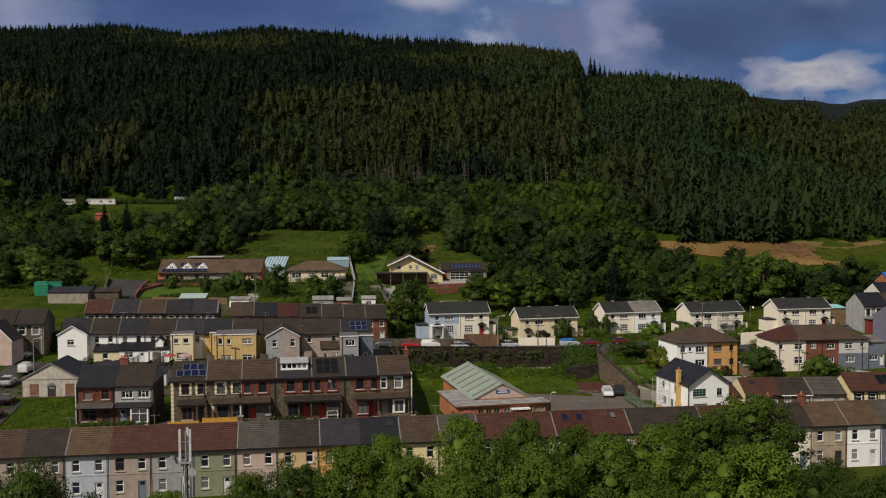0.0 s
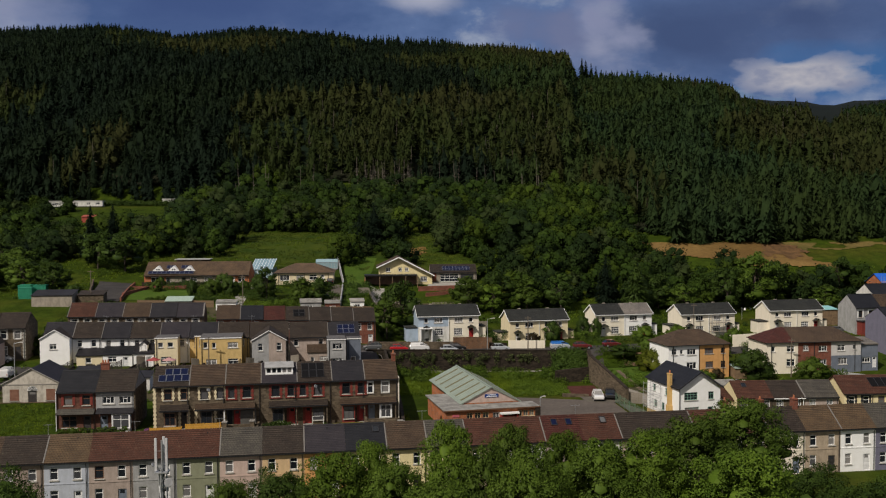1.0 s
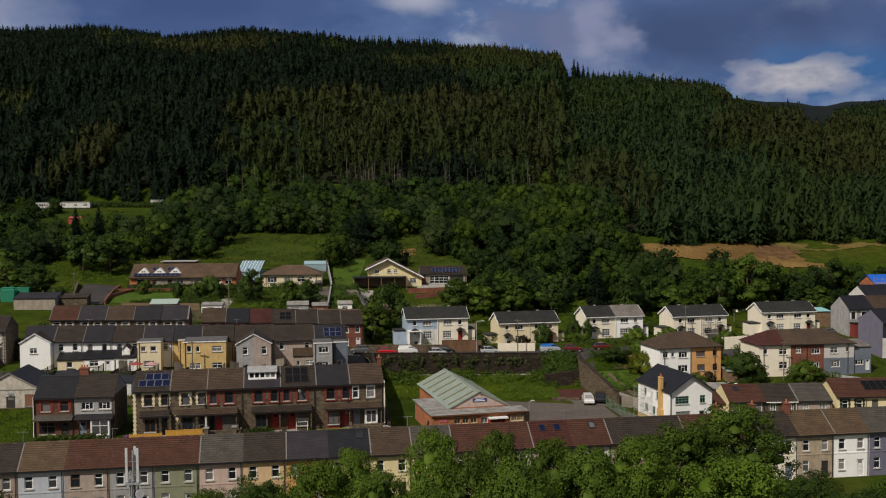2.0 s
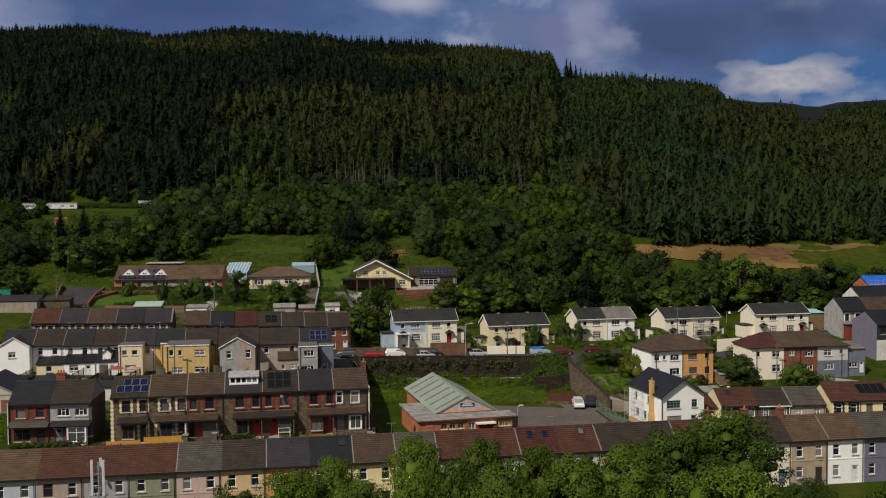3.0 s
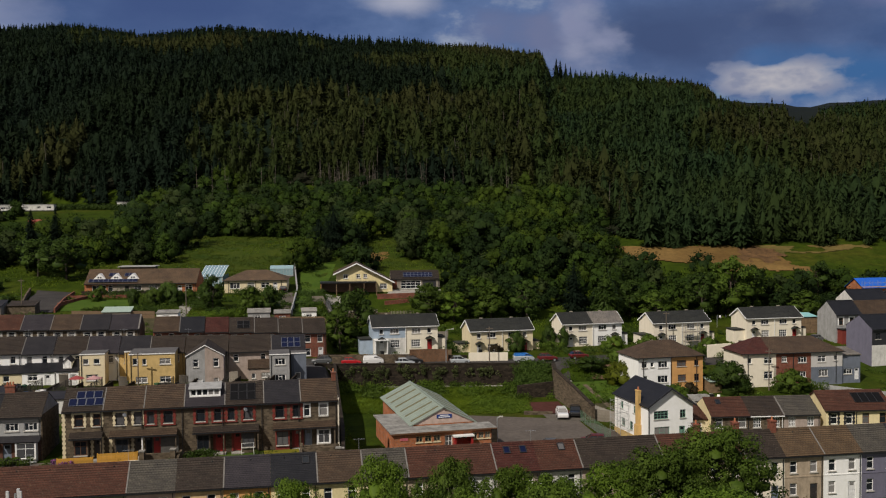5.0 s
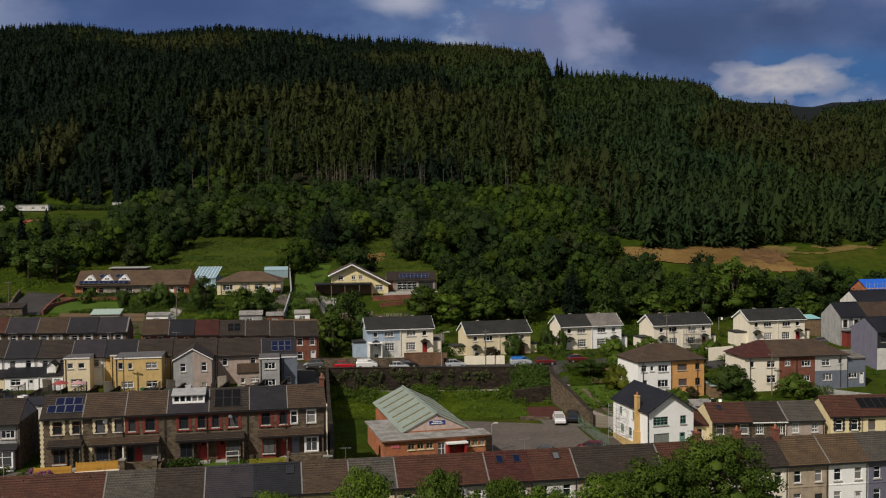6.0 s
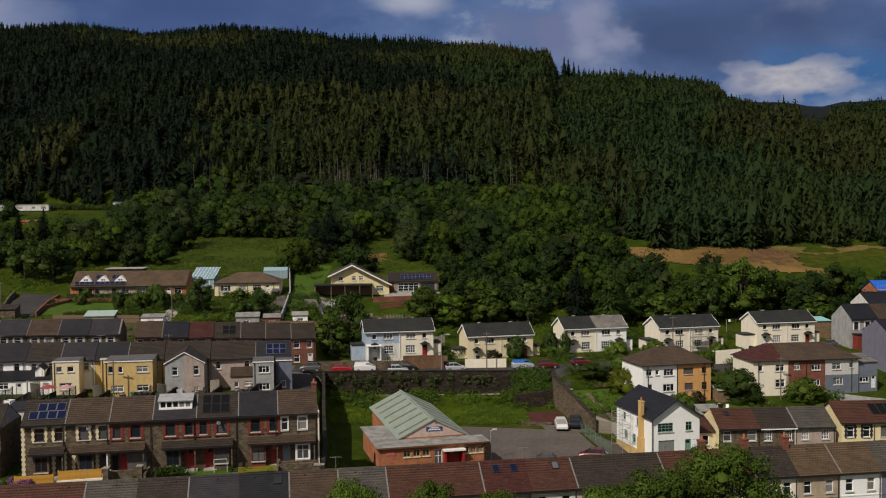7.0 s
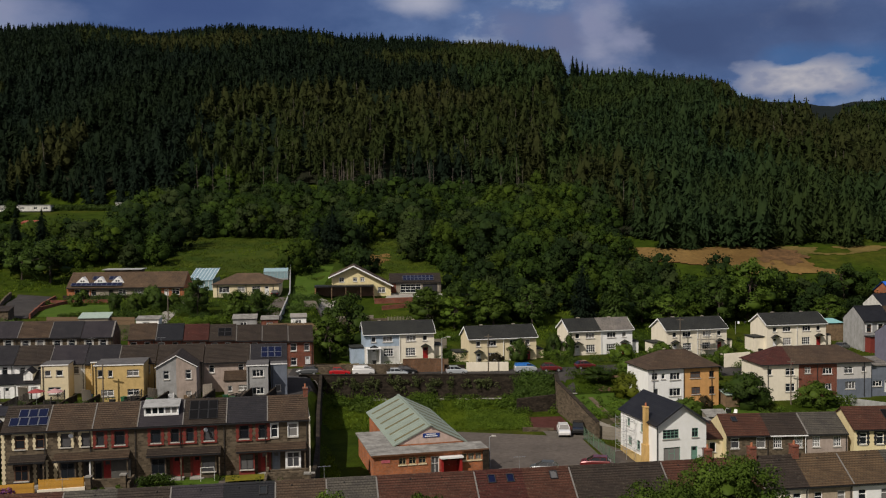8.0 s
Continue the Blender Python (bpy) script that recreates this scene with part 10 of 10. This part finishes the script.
scatter("garden_weeds", 1800, (-66, -10, 142, 208), lambda x, y: (142 < y < 160 or 194 < y < 207) and nz(x, y, 0.2, 6.0) > -0.1, (0.2, 0.6), 30, 0.11, M_LEAF, "weeds and shrubs in the back gardens", 305)
scatter("garden_weeds", 1800, (32, 90, 160, 206), lambda x, y: nz(x, y, 0.16, 7.0) > 0.0 and not (40 < x < 54 and 173 < y < 186) and not (59 < x < 84 and 178 < y < 190) and y < 190 + 0.0 * x, (0.2, 0.6), 30, 0.11, M_LEAF, "weeds and shrubs in the lower gardens", 306)
scatter("garden_weeds", 700, (-66, -50, 120, 140), lambda x, y: x < -49 and nz(x, y, 0.3, 5.0) > 0.0, (0.15, 0.4), 34, 0.07, M_LEAF_B, "rough grass on the bank below the chapel", 307)
scatter("undergrowth", 2400, (-60, 75, 60, 107), lambda x, y: y < 107 + 0.12 * x and y > 66, (0.6, 1.5), 14, 0.26, M_LEAF_D, "dark undergrowth below the lower street", 308)

M_BLADE_D = foliage("meadow_grass_blades", (0.020, 0.042, 0.003), (0.062, 0.078, 0.008))
grass_blades("rough_grass", 5200, (-66, 13, 251, 299), lambda x, y: (x < -25 or (-13 < x < 10)) and nz(x, y, 0.07, 14.0) > -0.35, 0.42, M_BLADE_D, "uneven meadow grass on the sloping field", 309, 6)
draped("moor", ((-500, 780), (1500, 780), (2900, 3300), (-900, 3300)), M_MOOR, "heather moor on the far ridge, its colour darkened for cloud shade", "moor", 70, 16.0)


# ---- garden growth round the pairs and bungalows ----
PLOTS = [(-2.8, 196.2, 9.5, 12.2, 6.4), (15.4, 197.9, 12, 12.2, 6.4), (33.5, 203.2, 12, 12.2, 6.4), (51.9, 206.6, 13, 12.2, 6.4), (72.0, 211.4, 10, 12.2, 6.4), (41.0, 174.9, 13, 11.8, 7.6), (60.6, 179.6, 7, 18.2, 7.6),
         (-67.0, 231.6, 2, 24.2, 8.4), (-36.8, 232.2, 4, 13.6, 9.0), (-44.0, 240.6, 2, 5.2, 9.0), (-13.9, 240.2, 4, 13.8, 9.0), (89.6, 194.2, 12, 7.5, 7.5), (90.5, 212.0, 12, 14.0, 6.2)]


def clear_of_houses(x, y, gap=1.6):
    for hx, hy, a, w, d in PLOTS:
        c, s = math.cos(radians(a)), math.sin(radians(a))
        u, v = (x - hx) * c + (y - hy) * s, -(x - hx) * s + (y - hy) * c
        if -gap - 1.2 < u < w + gap + 0.8 and -gap - 1.2 < v < d + gap:
            return False
    return True


road_v = lambda x, y: y - 0.12 * x
scatter("garden_shrubs", 1500, (-6, 96, 190, 222), lambda x, y: clear_of_houses(x, y) and road_v(x, y) > 191.5 and nz(x, y, 0.16, 11.0) > 0.08, (0.4, 1.2), 90, 0.11, M_LEAF, "green shrubs and hedges in the gardens", 321, 0.9)
scatter("garden_shrubs", 900, (-6, 96, 190, 222), lambda x, y: clear_of_houses(x, y) and road_v(x, y) > 191.5 and nz(x, y, 0.2, 15.0) > 0.2, (0.4, 1.0), 90, 0.11, M_LEAF_D, "dark shrubs in the gardens", 322, 0.9)
scatter("garden_shrubs", 1500, (-72, -12, 206, 230), lambda x, y: clear_of_houses(x, y) and nz(x, y, 0.15, 13.0) > 0.06 and not on_lawn(x, y) and not on_drive(x, y), (0.4, 1.3), 90, 0.11, M_LEAF_D, "dark shrubs and hedges below the bungalows", 323, 0.9)
scatter("garden_shrubs", 900, (-110, -12, 206, 262), lambda x, y: clear_of_houses(x, y) and nz(x, y, 0.13, 17.0) > 0.2 and not on_lawn(x, y) and not on_drive(x, y), (0.4, 1.3), 90, 0.12, M_LEAF, "green shrubs along the garden edges", 324, 0.9)
scatter("garden_shrubs", 700, (33, 96, 160, 180), lambda x, y: clear_of_houses(x, y) and nz(x, y, 0.17, 19.0) > 0.1 and not (36 < x < 45 and y < 166), (0.3, 0.9), 80, 0.1, M_LEAF_B, "bright shrubs in the lower gardens", 325, 0.9)
scatter("front_shrubs", 700, (-47, -5, 123, 134), lambda x, y: 124.8 < y - 0.163 * (x + 35.7) < 127.2 and nz(x, y, 0.45, 3.0) > 0.12, (0.2, 0.5), 90, 0.07, M_LEAF, "small shrubs in the front gardens", 326, 0.9)

# back yards of the middle row: party walls, bins, planks and parasols
for i, wx in enumerate((-58.0, -53.2, -48.6, -45.2, -41.0, -37.8, -31.0, -28.8, -22.6, -17.5, -14.2)):
    yb0 = 161.8 + 0.15 * (wx + 45)
    wall_run("garden_wall", [(wx, yb0 - 6.5, 7.2), (wx + 0.9, yb0 - 0.3, 7.7)], 0.6, 1.4, 0.22, M_WALLSTONE, "yard wall between terraced back yards")


def wheelie_bin(x, y, a, material, label):
    t = thing("wheelie_bin", pose(x, y, gz(x, y) + 0.02, 0, 0, a), label, "bin", "wheelie bins")
    bm = bmesh.new()
    loft(bm, [[(-0.22, -0.25, 0.08), (0.22, -0.25, 0.08), (0.22, 0.25, 0.08), (-0.22, 0.25, 0.08)], [(-0.29, -0.34, 1.0), (0.29, -0.34, 1.0), (0.29, 0.34, 1.0), (-0.29, 0.34, 1.0)]])
    part("body", bm, material, t)
    part("lid", boxes((-0.31, 0.31, -0.37, 0.36, 1.0, 1.07)), material, t)
    for s in (-0.26, 0.2):
        bm = bmesh.new()
        prism(bm, (s, 0.27, 0.1), (s + 0.06, 0.27, 0.1), 0.1, n=10)
        part("wheel", bm, M_RUBBER, t)
    return t


M_BIN_G = plain("green_plastic", (0.02, 0.09, 0.04), 0.5)
rb = random.Random(41)
for k in range(16):
    bx = rb.uniform(-58, -15)
    wheelie_bin(bx, 158.5 + 0.15 * (bx + 45) + rb.uniform(-2.5, 1.5), rb.uniform(0, 360), (M_GUTTER, M_BIN_G)[k % 2], ("black wheelie bin in a back yard", "green wheelie bin in a back yard")[k % 2])
for bx, by in ((-1.0, 194.6), (9.8, 196.4), (17.0, 195.6), (31.0, 200.6), (49.6, 204.6), (70.2, 209.6), (53.2, 172.6), (66.4, 177.6)):
    wheelie_bin(bx, by, 15, M_GUTTER, "black wheelie bin beside the house")


def plank_stack(x, y, a):
    t = thing("plank_stack", pose(x, y, gz(x, y), 0, 0, a), "leaning stack of grey timber planks", "timber", "timber in the yards")
    for k in range(6):
        part_mesh("plank", PLANK, M_GREYWOOD, t, m=pose(k * 0.22, 0.02 * k, 0.0, 14 + 2 * k, 0, 0))


PLANK = bpy.data.meshes.new("plank")
_b = boxes((0, 0.2, 0, 0.04, 0, 2.3))
_b.to_mesh(PLANK)
_b.free()
for x, y, a in ((-47.4, 160.6, 10), (-46.2, 160.9, 200), (-38.6, 160.2, 5), (-30.2, 161.8, 15), (-22.0, 164.6, 190)):
    plank_stack(x, y, a)


def parasol(x, y, material, label):
    t = thing("parasol", pose(x, y, gz(x, y)), label, "parasol", "garden parasols")
    bm = bmesh.new()
    prism(bm, (0, 0, 0), (0, 0, 2.3), 0.03, n=6)
    part("pole", bm, M_METAL, t)
    bm = bmesh.new()
    prism(bm, (0, 0, 1.95), (0, 0, 2.4), 1.15, 0.04, 8)
    part("canopy", bm, material, t)


parasol(-44.3, 158.9, plain("red_canvas", (0.26, 0.04, 0.04), 0.8), "open red garden parasol in a yard")
parasol(-41.9, 159.2, plain("pink_canvas", (0.40, 0.22, 0.22), 0.8), "faded pink garden parasol in a yard")

grass_blades("rough_grass", 2600, (-68, -49.5, 118, 141), lambda x, y: y < 126 or x > -57.2 - 0.165 * (y - 127.2), 0.24, M_BLADE, "rough grass on the chapel bank", 331)
scatter("field_hedge", 260, (-150, -88, 356.5, 361), lambda x, y: True, (0.8, 1.7), 90, 0.18, M_LEAF_D, "dark hedge along the top of the field", 332, 0.9)

# ivy over the corner of the retaining walls
rg = np.random.default_rng(340)
n = 190
ix = rg.uniform(22.0, 27.8, n)
iy = rg.uniform(177.4, 182.4, n) + 0.03 * (ix - 20)
iz = 3.2 + (iy - 177.4) * 0.62 + rg.normal(size=n) * 0.3
v, f = leaf_cloud(rg, np.stack([ix, iy, iz], 1), rg.uniform(0.5, 1.1, n), 90, 0.11, 0.9, 0.4, 0.4)
tagged(new("wall_ivy", mesh_arrays("wall_ivy", v, f, M_LEAF_D)), "thick ivy hanging over the wall corner", "ivy", kind="stuff")
scatter("garden_shrubs", 260, (31.5, 46, 177, 190), lambda x, y: x > 30.4 + 0.0 * y and road_v(x, y) < 184.6 and (nz(x, y, 0.18, 23.0) > 0.22 or road_v(x, y) > 183.0) and clear_of_houses(x, y, 0.6), (0.6, 1.4), 100, 0.11, M_LEAF, "hedge and shrubs below the road", 341, 0.95)
scatter("garden_shrubs", 120, (32.5, 44, 163, 178), lambda x, y: clear_of_houses(x, y, 0.6) and nz(x, y, 0.3, 29.0) > 0.1, (0.4, 0.9), 90, 0.1, M_LEAF_B, "bright garden shrubs behind the white house", 342, 0.95)
scatter("field_weeds", 1500, (14, 24, 160, 176), lambda x, y: x < 23.2 and y > 167.2, (0.2, 0.5), 40, 0.07, M_WEED, "tall weeds beside the parking bay", 343, 0.8)

# grey-green growth hanging on the face of the retaining wall
rg = np.random.default_rng(345)
n = 130
ix = rg.uniform(-8.5, 20.0, n)
keep = np.array([nz(q, 0.0, 0.35, 3.0) > -0.25 for q in ix])
ix = ix[keep]
iy = 181.0 + 0.065 * (ix + 12) - 0.45 + rg.normal(size=len(ix)) * 0.12
iz = 5.3 - 0.02 * ix + rg.normal(size=len(ix)) * 0.45
v, f = leaf_cloud(rg, np.stack([ix, iy, iz], 1), rg.uniform(0.22, 0.55, len(ix)), 80, 0.085, 0.9, 0.4, 0.5)
tagged(new("wall_growth", mesh_arrays("wall_growth", v, f, M_LEAF_G)), "grey-green shrubs rooted in the stone wall", "ivy", kind="stuff")
wall_run("garden_wall", [(4.0, 190.3, 7.7), (7.4, 190.75, 7.7), (10.9, 191.2, 7.55)], 0.6, 2.3, 0.3, M_BROWNBRICK, "tall brown brick garden wall beside the road", cap=M_BROWNBRICK)
wall_run("garden_wall", [(-12.2, 187.6, 7.3), (-3.2, 188.9, 7.2), (4.0, 190.0, 7.0)], 0.6, 1.6, 0.3, M_STONE, "brown stone garden wall beside the road")

wall_run("garden_wall", [(21.8, 166.1, gz(21.8, 166.1) + 0.6), (26.2, 165.8, gz(26.2, 165.8) + 0.5)], 0.4, 0.9, 0.3, M_STONE, "low brown stone wall before the parking bay")
M_PALEBOARD = plain("pale_grey_boards", (0.34, 0.31, 0.27), 0.85, 0, 0.35)
board_fence([(32.4, 165.0), (34.9, 161.4)], 1.8, M_PALEBOARD, "pale weathered board fence beside the white house", step=0.16)
board_fence([(0.0, 222.6), (12.0, 224.2)], 1.5, M_GREYWOOD, "grey board fence above the pale blue house", step=0.3)
wall_run("garden_wall", [(-9.0, 222.0, gz(-9, 222) + 1.2), (0.0, 222.8, gz(0, 222.8) + 1.2)], 0.6, 1.4, 0.35, M_STONE, "rough stone wall above the pale blue house")

# back yards: board fences running downhill, crates and tubs
M_OLDBOARD = plain("weathered_dark_boards", (0.055, 0.047, 0.040), 0.9, 0, 0.4)
for fx in (-57.0, -49.6, -45.6, -41.3, -31.2, -23.4, -17.2):
    y1 = 161.6 + 0.15 * (fx + 45)
    board_fence([(fx - 0.6, y1 - 9.0), (fx, y1 - 1.0)], 1.7, M_OLDBOARD, "weathered dark board fence between back yards", step=0.3)


def crate(x, y, a, w, d, h, material, label):
    t = thing("crate", pose(x, y, gz(x, y) + 0.05, 0, 0, a), label, "crate", "yard clutter")
    part("base", boxes((0, w, 0, d, 0, 0.06)), material, t)
    for k in range(4):
        z = 0.08 + k * (h - 0.1) / 4
        part("slat", boxes((0, w, -0.02, 0.0, z, z + (h - 0.1) / 4 - 0.03), (0, w, d, d + 0.02, z, z + (h - 0.1) / 4 - 0.03), (-0.02, 0, 0, d, z, z + (h - 0.1) / 4 - 0.03), (w, w + 0.02, 0, d, z, z + (h - 0.1) / 4 - 0.03)), material, t)


M_TUB_B = plain("blue_plastic_tub", (0.03, 0.10, 0.26), 0.5)
rb = random.Random(52)
for k in range(22):
    bx = rb.uniform(-58, -14)
    crate(bx, 157.5 + 0.15 * (bx + 45) + rb.uniform(-4.5, 3.0), rb.uniform(0, 90), rb.uniform(0.6, 1.5), rb.uniform(0.5, 1.1), rb.uniform(0.5, 1.2), (M_OLDBOARD, M_WOOD, M_TUB_B, M_UPVC)[k % 4],
          ("dark slatted timber crate in a back yard", "brown slatted timber crate in a back yard", "blue slatted tub in a back yard", "white slatted planter in a back yard")[k % 4])
scatter("garden_shrubs", 420, (-60, -12, 150, 166), lambda x, y: -9 < y - (161.6 + 0.15 * (x + 45)) < -0.8 and nz(x, y, 0.3, 37.0) > 0.1, (0.3, 0.9), 70, 0.09, M_LEAF_D, "dark shrubs in the back yards", 353, 0.95)

# sheds and low walls at the foot of the steep drive
shed(-80.5, 200.5, 3, 8.0, 4.0, 2.2, 0.8, M_DASH, M_SLATE, "long low shed with grey slate roof", False)
shed(-72.0, 202.8, 6, 5.0, 3.4, 2.0, 0.6, M_STONE, M_TILE_DB, "small stone shed with brown roof", False)
wall_run("garden_wall", [(-64.7, 207.0, gz(-64.7, 207) + 0.9), (-66.4, 217.5, gz(-66.4, 217.5) + 0.9), (-68.2, 228.5, gz(-68.2, 228.5) + 0.9)], 0.5, 1.0, 0.3, M_BRICK, "low brick wall along the steep drive")
wall_run("garden_wall", [(-71.4, 207.0, gz(-71.4, 207) + 1.0), (-75.4, 221.0, gz(-75.4, 221) + 1.0), (-79.8, 234.5, gz(-79.8, 234.5) + 0.8)], 0.5, 1.2, 0.35, M_STONE, "rough stone wall along the steep drive")
wall_run("garden_wall", [(-66.8, 222.0, 15.4), (-54.0, 223.2, 15.4)], 0.8, 1.3, 0.3, M_BRICK, "dark brick garden wall above the lawn")

draped("lawn", [(-12.6, 128.6), (-8.6, 129.3), (-8.9, 131.0), (-12.9, 130.3)], earthy("yellowing_grass", (0.10, 0.088, 0.010), (0.16, 0.145, 0.016), 0.9, 0.95, 0.1), "yellowing rough grass bank before the terrace", "lawn", step=0.5, lift=0.5)
draped("lawn", [(-21.6, 127.4), (-13.4, 128.8), (-13.7, 131.2), (-21.9, 129.9)], M_LAWN, "small front lawn before the terrace", "lawn", step=0.8, lift=0.08)
wall_run("garden_wall", [(-31.2, 126.2, 4.5), (-26.6, 126.9, 4.6)], 0.4, 0.6, 0.2, M_PALECREAM, "low cream wall under the yellow fence")
for gx0, gx1 in ((-26.4, -22.4), (-8.4, -4.2)):
    wall_run("garden_wall", [(gx0, 126.6 + 0.163 * (gx0 + 35.7), 5.0), (gx1, 126.6 + 0.163 * (gx1 + 35.7), 5.0)], 0.4, 1.0, 0.3, M_STONE, "low stone wall of a front garden")


def railing(pts, h, label):
    """Iron railing: posts, two rails and thin bars."""
    t = thing("railing", pose(0, 0, 0), label, "railing", "fences")
    for (xa, ya), (xb, yb) in zip(pts[:-1], pts[1:]):
        d = math.hypot(xb - xa, yb - ya)
        n = max(2, int(d / 0.35))
        za, zb = gz(xa, ya), gz(xb, yb)
        for z in (0.15, h - 0.05):
            bm = bmesh.new()
            prism(bm, (xa, ya, za + z), (xb, yb, zb + z), 0.03, n=4)
            part("rail", bm, M_GUTTER, t)
        for i in range(n + 1):
            f = i / n
            bm = bmesh.new()
            prism(bm, (xa + (xb - xa) * f, ya + (yb - ya) * f, za + (zb - za) * f - 0.2), (xa + (xb - xa) * f, ya + (yb - ya) * f, za + (zb - za) * f + h), 0.022, n=4)
            part("bar", bm, M_GUTTER, t)


railing([(-43.6, 125.6), (-38.6, 126.1)], 1.1, "dark iron railing before the grey rendered house")
railing([(-22.0, 128.3), (-17.8, 129.0)], 1.0, "dark iron railing above the front hedge")
wall_run("garden_wall", [(-8.4, 129.6, 5.1), (-4.4, 130.3, 5.1)], 0.6, 1.3, 0.4, M_STONE, "rough stone terrace wall before the end house")
for px, py in ((-4.0, 128.4), (-3.8, 130.6), (-26.3, 127.2), (-22.9, 127.8)):
    pier = thing("gate_pier", pose(px, py, gz(px, py)), "rough stone gate pier of a front garden", "gate pier", "gate piers")
    part("shaft", boxes((-0.28, 0.28, -0.28, 0.28, -0.5, 1.5)), M_STONE, pier)
    part("cap", boxes((-0.34, 0.34, -0.34, 0.34, 1.5, 1.64)), M_CONCRETE, pier)


def goal_frame(x, y, a):
    """A child's goal of white tube on the front lawn."""
    t = thing("toy_goal", pose(x, y, gz(x, y) + 0.05, 0, 0, a), "white tube frame of a small garden goal", "goal")
    for p, q in (((0, 0, 0), (0, 0, 1.5)), ((1.4, 0, 0), (1.4, 0, 1.5)), ((0, 0, 1.5), (1.4, 0, 1.5)), ((0, 0, 1.5), (0, 0.8, 0)), ((1.4, 0, 1.5), (1.4, 0.8, 0))):
        bm = bmesh.new()
        prism(bm, p, q, 0.024, n=6)
        part("tube", bm, M_UPVC, t)


goal_frame(-15.4, 129.7, 12)

scatter("bank_scrub", 420, (-76, -63, 170, 202), lambda x, y: x > -72 + 0.02 * (y - 170) and nz(x, y, 0.15, 31.0) > -0.2, (0.6, 1.5), 90, 0.13, M_LEAF_D, "dark scrub on the bank behind the stone houses", 351, 0.9)
